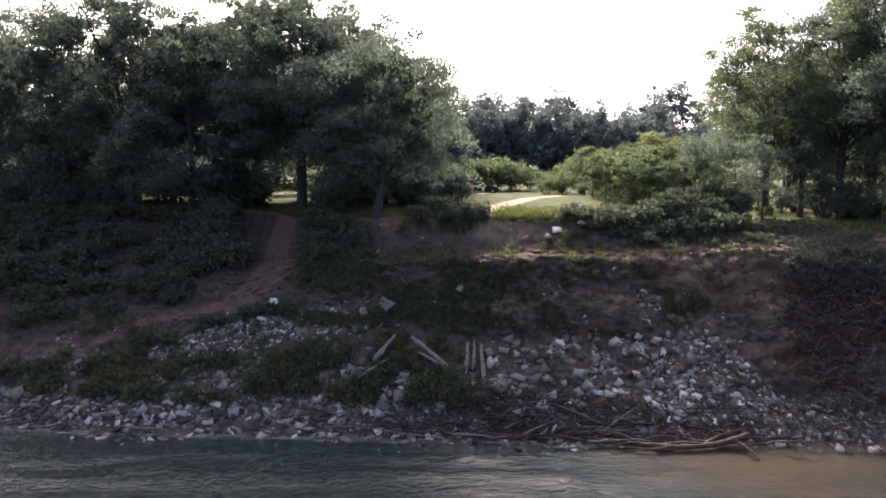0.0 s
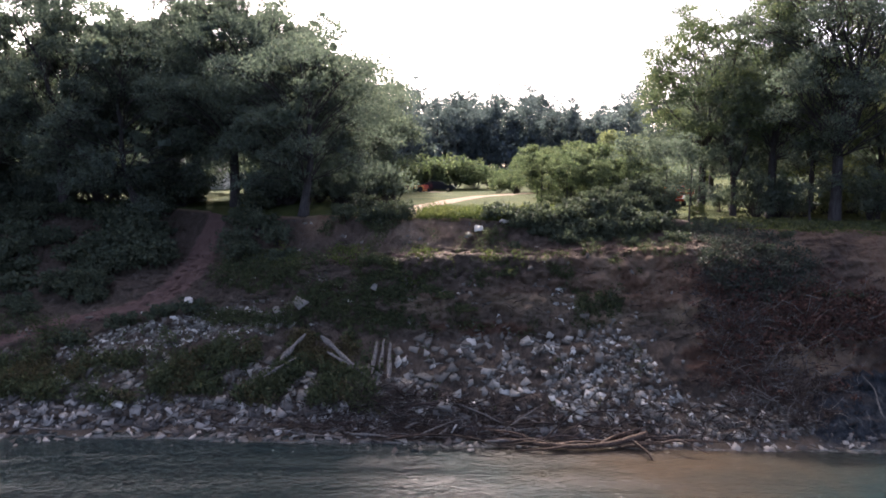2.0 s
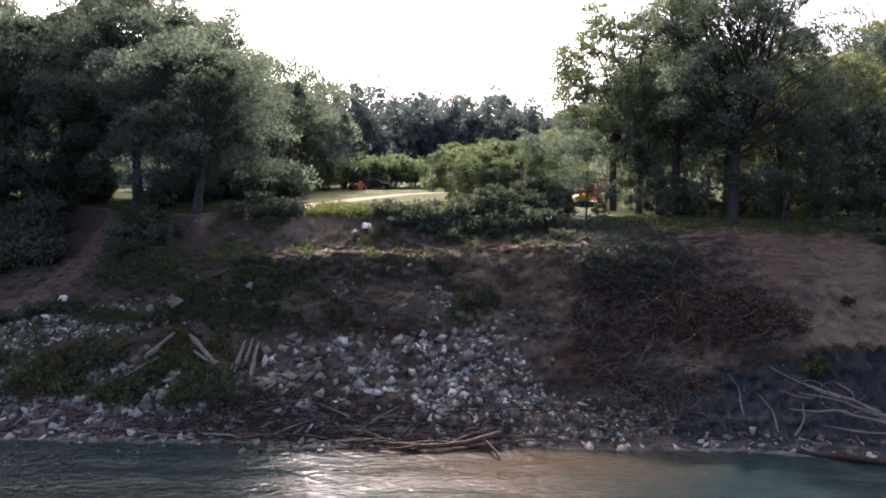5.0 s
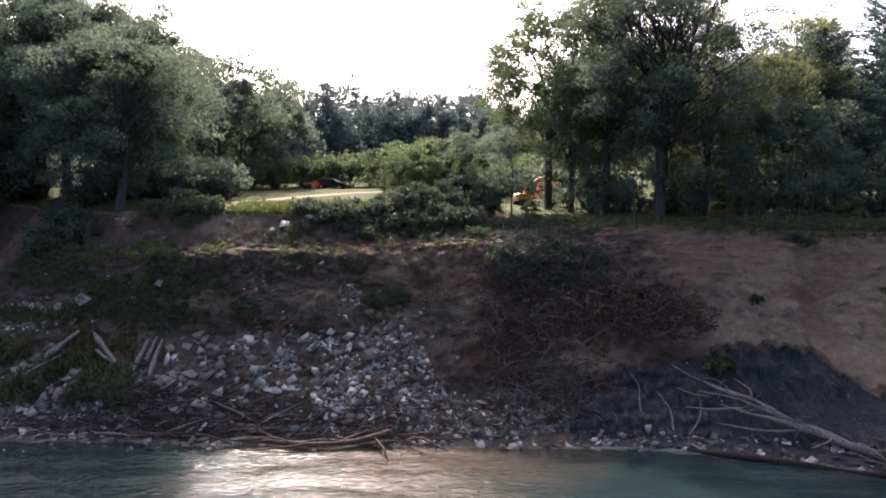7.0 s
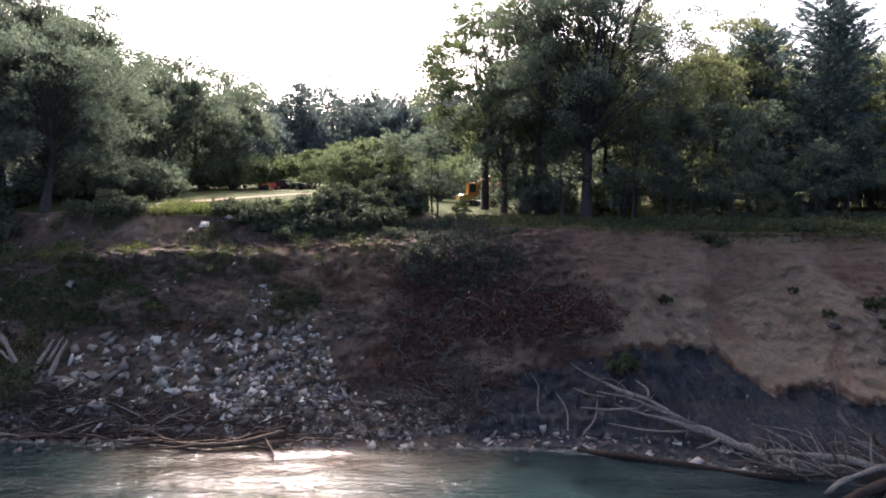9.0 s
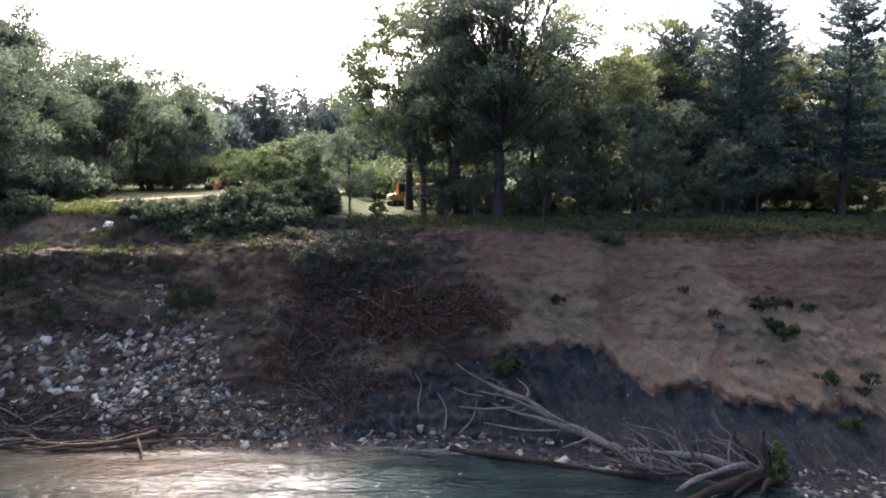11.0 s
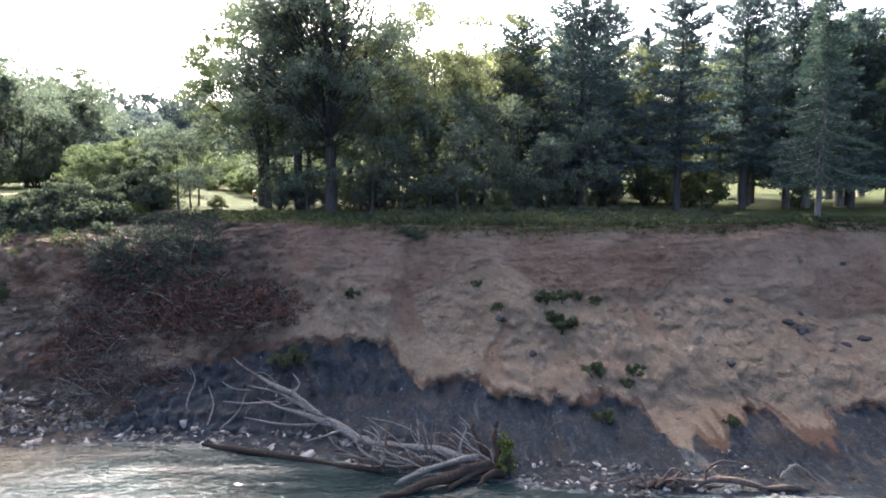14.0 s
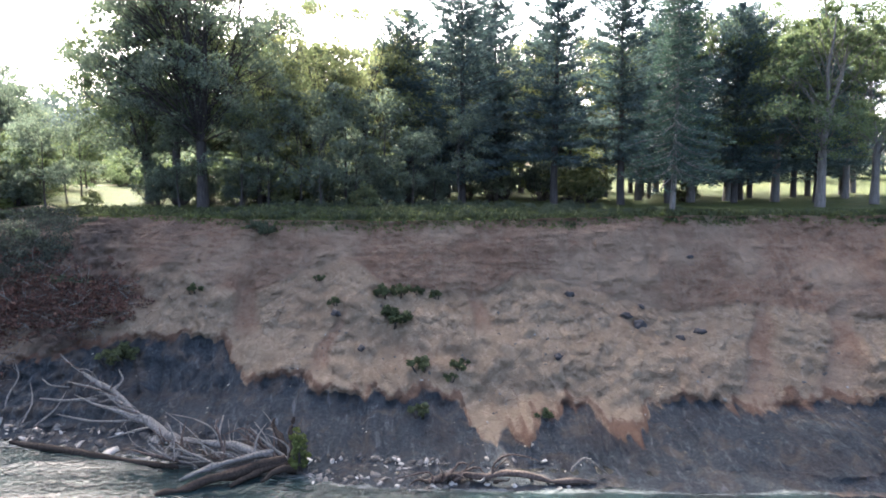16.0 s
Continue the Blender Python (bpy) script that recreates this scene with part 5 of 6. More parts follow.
def slope_turn(p, rng, loose=16):
    e = 0.5
    dz = (at(p[0], p[1] + e) - at(p[0], p[1] - e)) / (2 * e)
    tilt = math.degrees(math.atan(max(-0.3, min(1.2, dz))))
    return Euler([radians(a) for a in (tilt + rng.normal() * loose, rng.normal() * loose, 0)]).to_matrix().to_4x4() @ Matrix.Rotation(rng.uniform(0, 6.283), 4, 'Z')


def lay_block(kind, x, z, size, seed, shape=None, loose=26):
    rng = np.random.default_rng(seed)
    p = on_face(x, z)
    name, label, cat = NAMES[kind]
    ob = new(name, BLOCKS[kind][shape if shape is not None else int(rng.integers(24))])
    ob.matrix_basis = Matrix.Translation((p[0], p[1], p[2] + size * 0.06)) @ slope_turn(p, rng, loose) @ Matrix.Diagonal((size, size * rng.uniform(0.75, 1.25), size * rng.uniform(0.8, 1.3), 1))
    return tagged(ob, label, cat, "rubble dumped on the slope" if kind != "shore" else "rocks along the water's edge")


# single large slabs
big = [(-19.5, 2.1, 1.9, 0), (-28.2, 1.4, 1.1, 1), (-12.6, 6.9, 1.1, 3), (-5.8, 6.0, 1.0, 0), (-4.1, 6.1, 1.4, 3), (4.2, 3.9, 0.95, 6), (6.1, 2.8, 1.2, 0), (3.7, 2.2, 1.1, 1), (3.1, 3.8, 0.8, 4),
       (7.7, 4.2, 0.9, 3), (13.6, 4.5, 0.8, 0), (11.5, 2.3, 0.9, 6), (6.6, 3.3, 0.75, 9), (16.4, 3.7, 0.9, 1), (-2.9, 1.8, 1.0, 4), (14.1, 2.3, 0.8, 0), (-14.6, 1.6, 0.8, 2), (9.0, 11.4, 1.0, 3), (11.1, 11.9, 0.8, 0),
       (-12.6, 2.6, 0.8, 0), (1.2, 7.2, 0.7, 3), (16.1, 5.9, 0.7, 0), (15.7, 4.9, 0.8, 6), (17.6, 4.9, 0.7, 3), (-7.1, 6.6, 0.6, 6), (8.2, 11.0, 0.9, 6), (3.4, 8.0, 0.6, 0), (12.6, 9.2, 0.7, 3)]
for i, (x, z, size, shape) in enumerate(big):
    ob = lay_block("pale" if i % 4 != 3 else "stone", x, z, size, 300 + i, shape, 8)
    ob.matrix_basis = Matrix.Translation((0, -0.22, 0.16)) @ ob.matrix_basis

# zones: x range, heights, how many singly, how many in the mass, sizes, kind
FAN = lambda x, z: 1.0 if z < np.interp(x, [13, 16.5, 18.5, 20.5, 22], [2.2, 5.6, 5.2, 3.2, 1.0]) else 0.04
PILE = lambda x, z: 1.0 if abs(z - np.interp(x, [-20, -14, -10, -5], [3.7, 4.5, 5.3, 5.6])) < np.interp(x, [-20, -16, -9, -5], [0.35, 0.95, 0.8, 0.4]) else 0.02
MIDS = lambda x, z: 0.06 + 0.94 * patch(x, z, 0.7, 0.0, 41.0)
zones = [("shore", -32, 8, -0.35, 1.45, 110, 2600, 0.14, 0.95, lambda x, z: 1.0),
         ("stone", -31, 4, 1.2, 3.4, 30, 900, 0.2, 0.9, lambda x, z: 0.08 + 0.9 * (1 - patch(x, z, 0.42, -0.12))),
         ("pale", -20.5, -4.5, 3.2, 6.3, 30, 1500, 0.12, 0.6, PILE),
         ("pale", 3, 15, 1.0, 4.6, 60, 260, 0.2, 0.95, MIDS),
         ("stone", -30, -6, 2.2, 5.0, 14, 240, 0.12, 0.6, lambda x, z: patch(x, z, 0.5, 0.0, 23.0)),
         ("pale", -10, 16, 5.0, 8.2, 14, 120, 0.14, 0.6, lambda x, z: patch(x, z, 0.45, 0.05, 27.0)),
         ("stone", 3, 20, 0.7, 4.6, 26, 340, 0.16, 0.8, MIDS),
         ("pale", 13, 22, 0.8, 5.6, 26, 620, 0.16, 0.66, FAN),
         ("stone", 13, 22, 0.8, 5.6, 10, 420, 0.16, 0.66, FAN),
         ("stone", 20, 28.5, 0.3, 2.0, 14, 460, 0.2, 0.8, lambda x, z: 1.0 if z < 2.1 - abs(x - 25.5) * 0.3 else 0.05),
         ("stone", -9, 24, 5.6, 11.9, 16, 260, 0.14, 0.5, lambda x, z: patch(x, z, 0.4, 0.0, 7.0)),
         ("shore", 8, 46, -0.12, 0.45, 30, 560, 0.2, 0.75, lambda x, z: 1.0),
         ("shore", 50, 66, -0.12, 0.3, 12, 260, 0.16, 0.5, lambda x, z: 1.0 if 51 < x < 59 else 0.2),
         ("stone", 36, 90, 0.4, 6.5, 0, 260, 0.08, 0.3, lambda x, z: 0.5 * patch(x, z, 0.3, 0.0, 17.0))]
mass = {"stone": [[], [], 0], "pale": [[], [], 0], "shore": [[], [], 0]}
for zi, (kind, x0, x1, z0, z1, single, many, s0, s1, keep) in enumerate(zones):
    r2 = np.random.default_rng(500 + zi)
    count = 0
    guard = 0
    while count < single + many and guard < 30000:
        guard += 1
        x, z = r2.uniform(x0, x1), r2.uniform(z0, z1)
        if r2.random() > keep(x, z):
            continue
        t = r2.random() ** 1.7
        if count < single:
            lay_block(kind, x, z, s1 * r2.uniform(0.65, 1.25), 7000 + zi * 400 + count)
        else:
            size = s0 + (s1 - s0) * t
            p = on_face(x, z)
            v, f = SHAPES[int(r2.integers(24))]
            m = np.array(slope_turn(p, r2, 17).to_3x3()) * size
            mass[kind][0].append(v @ m.T + p + np.array([0, 0, size * 0.05]))
            mass[kind][1].append(f + mass[kind][2])
            mass[kind][2] += len(v)
        count += 1
for kind, mat, label in (("stone", M_STONE, "small broken concrete and stone strewn on the slope"), ("pale", M_PALE, "pale crushed concrete tipped over the bluff"), ("shore", M_SHORE, "grey stones piled along the waterline")):
    tagged(new("rubble", mesh_np("rubble", np.concatenate(mass[kind][0]), np.concatenate(mass[kind][1]), mat)), label, "rubble", kind="stuff")


# ---- driftwood, logs and fallen trees ----
def timber(name, pts, r0, r1, mat, parent=None, label="", cat="log", group="", seed=0, sides=9, sub=3):
    """A log along a line of places, knotty and tapered."""
    rng = np.random.default_rng(seed)
    pts = np.asarray(pts, float)
    t = np.linspace(0, len(pts) - 1, (len(pts) - 1) * sub + 1)
    line = np.stack([np.interp(t, np.arange(len(pts)), pts[:, i]) for i in range(3)], 1)
    line[1:-1] += rng.normal(size=(len(line) - 2, 3)) * r0 * 0.25
    for _ in range(1):
        line[1:-1] = 0.25 * line[:-2] + 0.5 * line[1:-1] + 0.25 * line[2:]
    s = Soup()
    girth = np.linspace(r0, r1, len(line)) * rng.uniform(0.78, 1.22, len(line))
    girth[[0, -1]] *= 0.55
    s.tube(line, girth, sides if sides % 2 == 0 else sides + 1)
    for v in s.v[0]:
        v += np.array(noise.noise_vector(Vector(v) * (0.55 / max(0.06, r0)) + Vector((seed, 0, 0)))) * r0 * (0.32 if r0 < 0.2 else 0.55)
    me = s.mesh(name, mat, True)
    ob = new(name, me)
    if parent is not None:
        ob.parent = parent
        return ob
    return tagged(ob, label, cat, group)


def up(x, z, lift=0.0):
    p = on_face(x, z)
    return (p[0], p[1] - 0.1, p[2] + lift)


DRIFT = "driftwood and logs on the slope"
for i, (a, b, r) in enumerate([(((-4.6, 47.6, 3.3)), (-3.3, 49.7, 4.6), 0.19), ((-2.2, 49.4, 4.5), (1.1, 46.0, 2.7), 0.17), ((-1.6, 48.2, 3.7), (0.3, 46.6, 3.0), 0.12), ((1.5, 46.4, 2.7), (1.7, 48.7, 4.3), 0.14),
                               ((2.6, 46.0, 2.5), (2.6, 48.6, 4.2), 0.16), ((2.0, 46.8, 2.9), (2.15, 49.0, 4.4), 0.12), ((-6.0, 47.2, 2.8), (-4.0, 47.3, 2.9), 0.07), ((-5.6, 46.6, 2.4), (-3.6, 47.8, 3.4), 0.08)]):
    a, b = (a[0], a[1] - 0.35, a[2] + 0.35), (b[0], b[1] - 0.35, b[2] + 0.35)
    timber("log", [a, ((a[0] + b[0]) / 2, (a[1] + b[1]) / 2, (a[2] + b[2]) / 2 + 0.05), b], r, r * 0.7, M_DRIFT, None, "weathered grey log lying on the weedy slope", "log", DRIFT, 40 + i)

# tangle of driftwood on the waterline
snag = tagged(new("driftwood_snag"), "long twisted driftwood trunk stranded at the waterline", "driftwood", DRIFT)
timber("trunk", [(9.0, 41.7, 0.35), (11.5, 41.0, 0.3), (13.6, 40.5, 0.28), (15.4, 40.6, 0.35), (17.2, 41.1, 0.55), (18.1, 41.4, 0.75)], 0.12, 0.17, M_SNAG, snag, seed=61)
timber("branch", [(15.0, 40.6, 0.35), (16.4, 41.6, 0.65), (18.4, 42.4, 0.8)], 0.12, 0.05, M_SNAG, snag, seed=62)
timber("branch", [(17.0, 41.0, 0.6), (17.6, 39.9, 0.3), (17.9, 39.3, -0.1)], 0.10, 0.04, M_SNAG, snag, seed=63)
timber("branch", [(11.5, 41.0, 0.4), (10.4, 41.8, 0.7), (8.6, 42.3, 0.7)], 0.09, 0.04, M_SNAG, snag, seed=64)
timber("branch", [(13.6, 40.6, 0.35), (12.0, 40.3, 0.25), (10.2, 40.4, 0.1)], 0.08, 0.03, M_SNAG, snag, seed=65)
rng = np.random.default_rng(67)
for i in range(26):
    x = rng.uniform(3, 21)
    y = np.interp(x, GX, toe_y) + rng.uniform(-1.5, 0.9)
    L, a = rng.uniform(2.2, 5.5), rng.normal() * 0.28
    ends = [np.array([x + k * L / 2 * math.cos(a), y + k * L / 2 * math.sin(a), 0.0]) for k in (-1, 1)]
    for p in ends:
        p[2] = max(0.05, at(p[0], p[1])) + 0.1 + rng.uniform(0, 0.35)
    timber("driftwood_branch", [ends[0], (ends[0] + ends[1]) / 2 + rng.normal(size=3) * 0.2 + np.array([0, 0, 0.15]), ends[1]], rng.uniform(0.05, 0.1), 0.025, (M_SNAG, M_ROT, M_TWIG)[i % 3], None, "long dark driftwood branch tangled at the waterline", "driftwood", DRIFT, 900 + i, 6)
rng = np.random.default_rng(66)
for i in range(46):
    x = rng.uniform(-27, 22)
    if i > 16:
        x = rng.uniform(0, 19)
    y = np.interp(x, GX, toe_y) + rng.uniform(-1.2, 2.0)
    L = rng.uniform(1.0, 4.2)
    a = rng.normal() * 0.35
    p0 = np.array([x - L / 2 * math.cos(a), y - L / 2 * math.sin(a), 0])
    p1 = np.array([x + L / 2 * math.cos(a), y + L / 2 * math.sin(a), 0])
    for p in (p0, p1):
        p[2] = max(0.05, at(p[0], p[1])) + 0.12 + rng.uniform(0, 0.2)
    m = (p0 + p1) / 2 + np.array([0, 0, 0.12]) + rng.normal(size=3) * 0.12
    timber("driftwood_branch", [p0, m, p1], rng.uniform(0.04, 0.11), 0.025, M_DRIFT if i % 3 else M_TWIG, None, "bleached driftwood branch among the shore rocks", "driftwood", DRIFT, 400 + i, 6)

# fallen bleached tree with its limbs pointing up the face
ftree = tagged(new("fallen_tree"), "fallen bleached dead tree with bare limbs against the clay", "dead tree", DRIFT)
timber("trunk", [(44.8, 38.2, 0.35), (43.6, 39.0, 0.6), (41.5, 40.7, 1.25), (39.4, 42.5, 2.1), (37.4, 44.0, 2.75)], 0.26, 0.11, M_DRIFT, ftree, seed=71)
for i, (pl, r) in enumerate([([(42.2, 40.1, 0.95), (39.8, 41.0, 1.5), (37.4, 42.2, 2.0)], 0.17), ([(40.4, 41.5, 1.6), (38.8, 42.4, 2.2), (36.6, 43.4, 2.45)], 0.1), ([(39.4, 42.4, 2.1), (39.9, 43.3, 2.5), (39.2, 44.3, 2.9)], 0.08),
                             ([(38.8, 42.0, 1.8), (37.0, 41.9, 1.75), (35.4, 42.3, 1.8)], 0.07), ([(41.2, 40.4, 1.0), (39.0, 40.4, 1.0), (36.8, 41.2, 1.2)], 0.07), ([(37.9, 43.6, 2.6), (36.4, 44.5, 3.1), (35.4, 45.2, 3.7)], 0.07),
                             ([(42.6, 39.2, 1.0), (42.0, 38.4, 1.1), (40.8, 38.0, 0.9)], 0.06), ([(37.0, 42.6, 2.35), (36.0, 42.4, 2.5), (35.2, 43.2, 2.7)], 0.05)]):
    timber("branch", pl, r * 1.3, 0.035, M_DRIFT, ftree, seed=80 + i, sides=6)
rng = np.random.default_rng(77)
for i in range(22):
    t = rng.uniform(0.25, 1.0)
    a = np.array([43.6 - 6.2 * t, 39.0 + 5.0 * t, 0.75 + 2.0 * t])
    e = a + np.array([rng.uniform(-2.6, 0.4), rng.uniform(-0.6, 1.0), rng.uniform(-0.5, 0.9)])
    timber("branch", bend(a, e, rng, 0.12, 0.08, 4), rng.uniform(0.03, 0.06), 0.015, M_DRIFT if i % 3 else M_TWIG, ftree, seed=880 + i, sides=6)
# its torn-up neighbour at the water
roots = tagged(new("uprooted_stump"), "uprooted tree stump with tangled grey roots in the shallows", "stump", DRIFT)
timber("trunk", [(50.6, 35.2, 0.6), (49.2, 34.5, 0.55), (47.6, 33.7, 0.3), (46.2, 33.2, 0.12), (44.8, 32.9, 0.0)], 0.3, 0.16, M_ROT, roots, seed=91)
timber("side_trunk", [(49.8, 35.4, 0.7), (48.0, 36.2, 0.9), (46.0, 36.9, 1.0), (44.2, 37.6, 0.9)], 0.22, 0.12, M_DRIFT, roots, seed=92)
rng = np.random.default_rng(93)
timber("side_trunk", [(50.0, 35.6, 0.9), (48.6, 35.3, 0.75), (47.0, 34.7, 0.45), (45.6, 34.0, 0.2)], 0.2, 0.1, M_DRIFT, roots, seed=94)
timber("side_trunk", [(50.6, 35.8, 0.5), (50.0, 36.4, 1.3), (49.8, 36.9, 2.2)], 0.28, 0.1, M_ROT, roots, seed=95)
timber("side_trunk", [(50.9, 35.2, 0.1), (51.1, 35.4, 1.0), (50.6, 35.7, 1.9), (50.9, 36.0, 2.5)], 0.28, 0.12, M_ROT, roots, seed=96)
timber("side_trunk", [(51.6, 35.4, 0.1), (50.4, 35.0, 0.5), (49.2, 34.2, 0.35), (48.2, 33.4, 0.1)], 0.19, 0.12, M_ROT, roots, seed=97)
timber("side_trunk", [(51.2, 35.0, 0.2), (50.2, 34.2, 0.5), (49.6, 33.4, 0.2)], 0.22, 0.1, M_ROT, roots, seed=98)
for i in range(72):
    a = np.array([rng.uniform(44.0, 51.4), 0, 0])
    a[1], a[2] = 35.6 + rng.uniform(-0.4, 0.9), rng.uniform(0.3, 0.8)
    e = a + np.array([rng.uniform(-3.2, 0.6), rng.uniform(0.2, 2.2), rng.uniform(-0.2, 1.7)])
    timber("root", bend(a, e, rng, 0.12, 0.1, 4), rng.uniform(0.04, 0.1), 0.018, M_DRIFT if i % 3 else M_TWIG, roots, seed=100 + i, sides=6)
timber("log", [(34.8, 40.0, 0.05), (38.0, 38.6, 0.12), (41.5, 37.2, 0.08), (45.0, 35.9, 0.05)], 0.17, 0.14, M_ROT, None, "long dark waterlogged log at the foot of the clay", "log", DRIFT, 131)
snag2 = tagged(new("driftwood_snag"), "twisted driftwood trunk half sunk beside the clay bank", "driftwood", DRIFT)
timber("trunk", [(57.4, 33.2, 0.05), (58.8, 33.4, 0.35), (60.4, 32.9, 0.38), (61.8, 33.1, 0.5), (63.4, 32.7, 0.2), (65.6, 32.5, 0.12)], 0.2, 0.12, M_TWIG, snag2, seed=141)
rng = np.random.default_rng(149)
for i in range(15):
    a = np.array([rng.uniform(57.6, 65.0), 33.0 + rng.normal() * 0.2, rng.uniform(0.1, 0.4)])
    e = a + np.array([rng.uniform(-2.0, 2.4), rng.uniform(-0.5, 0.9), rng.uniform(-0.15, 0.35) if i % 4 else rng.uniform(0.6, 1.2)])
    timber("branch", bend(a, e, rng, 0.16, 0.12, 5), rng.uniform(0.05, 0.12), 0.02, (M_TWIG, M_ROT, M_TWIG, M_DRIFT)[i % 4], snag2, seed=150 + i, sides=6)
vine = bush(49, 0.55, 3.0, per=44, n=34, size=0.2, leaf=M_WEED, label="green vine hanging over the uprooted stump", x=51.2, y=35.0, group="", name="vine", kin="vine")
# bare limbs leaning on the clay
for i, pl in enumerate([[(33.2, 42.6, 0.6), (33.0, 43.4, 1.6), (33.3, 44.4, 2.5), (32.8, 45.0, 3.2)], [(34.6, 41.8, 0.5), (34.8, 42.8, 1.4), (34.2, 43.8, 2.3)], [(27.4, 43.0, 0.7), (28.6, 43.9, 1.6), (29.4, 44.8, 2.6)], [(24.4, 43.2, 0.9), (25.6, 44.2, 1.8), (25.8, 45.2, 2.6)],
                        [(35.4, 41.4, 0.4), (36.4, 42.2, 1.2), (36.6, 43.0, 2.0)]]):
    timber("dead_branch", pl, 0.07, 0.025, M_DRIFT, None, "bare grey dead branch leaning against the bluff", "branch", DRIFT, 160 + i, 6)

# brush heap: fallen crowns, twigs and brown leaves
rng = np.random.default_rng(201)
tw, dl, pt, wet = Soup(), Soup(), Soup(), Soup()
LOBES = [(33.0, 6.4, 3.4, 1.3, 620, 1.0), (27.6, 6.2, 2.6, 1.4, 380, 0.7), (37.0, 6.1, 1.8, 0.6, 240, 0.9), (27.6, 8.6, 2.6, 1.2, 260, 0.3), (25.8, 3.0, 1.6, 1.2, 260, 0.15), (28.0, 1.6, 1.8, 0.7, 240, 0.05), (35.6, 5.0, 1.2, 0.5, 120, 0.3), (31.0, 5.6, 2.4, 0.8, 360, 0.8), (35.2, 6.6, 2.2, 0.9, 360, 1.0), (27.4, 4.6, 2.0, 1.0, 300, 0.35), (30.0, 2.6, 2.2, 0.9, 260, 0.1), (25.2, 7.8, 1.6, 1.5, 260, 0.4), (24.8, 5.0, 1.3, 1.5, 300, 0.3), (30.5, 8.0, 2.4, 1.0, 260, 0.6), (26.5, 2.2, 2.0, 0.9, 220, 0.05)]
for cx, cz, sx, sz, count, leafy in LOBES:
    cen = []
    for i in range(count):
        x, z = rng.normal(cx, sx * 0.6), max(0.5, rng.normal(cz, sz * 0.7))
        p = on_face(x, z)
        d = rand_dirs(rng, 1)[0] * np.array([1.0, 0.4, 0.6])
        L = rng.uniform(0.5, 1.2) if i % 6 else rng.uniform(1.4, 3.0)
        a = p + np.array([0, -0.12, 0.05])
        e = a + d * L + np.array([0, -0.25, 0.15 * L])
        s_ = pt if i % 4 == 0 else tw
        s_.tube(bend(a, e, rng, 0.12, n=4), np.linspace(rng.uniform(0.018, 0.05), 0.008, 4), 4, False)
        if rng.random() < leafy * 0.4:
            cen.append(a + (e - a) * 0.6)
    if cen:
        clumps(dl, cen, np.full(len(cen), 0.42), 15, 0.22, rng, 0.6)
for i in range(2300):
    x = rng.normal(4.5, 3.6) if i < 1700 else rng.uniform(-10, 26)
    y = np.interp(x, GX, toe_y) + rng.uniform(-0.3, 2.4)
    a = np.array([x, y, at(x, y) + 0.1])
    e = a + rand_dirs(rng, 1)[0] * np.array([1.0, 0.5, 0.35]) * rng.uniform(0.6, 2.2)
    e[2] = max(e[2], at(e[0], e[1]) + 0.05)
    (pt if i % 7 == 0 else tw if i % 2 else wet).tube(bend(a, e, rng, 0.12, 0.05, n=4), np.linspace(rng.uniform(0.018, 0.055), 0.01, 4), 4, False)
for i in range(520):
    x, z = rng.uniform(-9, 23), rng.uniform(4.6, 9.6)
    a = on_face(x, z) + np.array([0, -0.08, 0.05])
    e = a + rand_dirs(rng, 1)[0] * np.array([1.0, 0.3, 0.5]) * rng.uniform(0.4, 1.5)
    (pt if i % 5 == 0 else tw if i % 3 else wet).tube(bend(a, e, rng, 0.12, n=4), np.linspace(rng.uniform(0.015, 0.04), 0.008, 4), 4, False)
tagged(new("wet_twigs", wet.mesh("wet_twigs", M_ROT, True)), "dark wet twigs tangled along the waterline", "brush", kind="stuff")
tagged(new("brush_heap", tw.mesh("brush_heap", M_TWIG, True)), "heap of dead twigs and branches slumped down the face", "brush", kind="stuff")
tagged(new("bleached_twigs", pt.mesh("bleached_twigs", M_DRIFT, True)), "bleached bare twigs scattered through the brush", "brush", kind="stuff")
tagged(new("dead_foliage", dl.mesh("dead_foliage", M_DEADLEAF)), "reddish brown dead leaves caught in the brush heap", "dead leaves", kind="stuff")
SLID = "shrubs that slid down the face"
for i, (x, z, s) in enumerate([(23.8, 10.9, 0.7), (25.4, 11.2, 0.75), (27.6, 11.4, 0.7), (25.6, 9.9, 0.6), (27.6, 9.6, 0.65), (29.8, 10.2, 0.65), (31.4, 9.6, 0.5), (29.2, 8.4, 0.55), (33.4, 7.6, 0.5), (35.0, 7.2, 0.45), (47.1, 10.8, 0.5), (46.4, 11.1, 0.45), (33.0, 11.2, 0.45)]):
    p = on_face(x, z)
    ob = copy_thing(dark[1], pose(p[0], p[1] - 0.2, p[2] - 0.3, 0, 0, i * 67) @ Matrix.Scale(s, 4))
    tagged(ob, "dark green shrub slumped over the eroded edge", "shrub", SLID)
wilt, wilt_twigs, cen = Soup(), Soup(), []
while len(cen) < 620:
    x, z = rng.uniform(24.0, 34.0), rng.uniform(7.0, 12.0)
    if ((x - 28.8) / 4.6) ** 2 + ((z - 9.6) / 2.4) ** 2 < 1 - 0.45 * rng.random():
        p = on_face(x, z)
        cen.append(p + np.array([0, -rng.uniform(0.0, 0.9), rng.uniform(0.0, 0.4)]))
        if len(cen) % 3 == 0:
            timber_way = rand_dirs(rng, 1)[0] * np.array([1.0, 0.5, 0.8]) * rng.uniform(0.6, 1.6)
            wilt_twigs.tube(bend(p, cen[-1] + timber_way, rng, 0.12, n=4), np.linspace(0.03, 0.008, 4), 4, False)
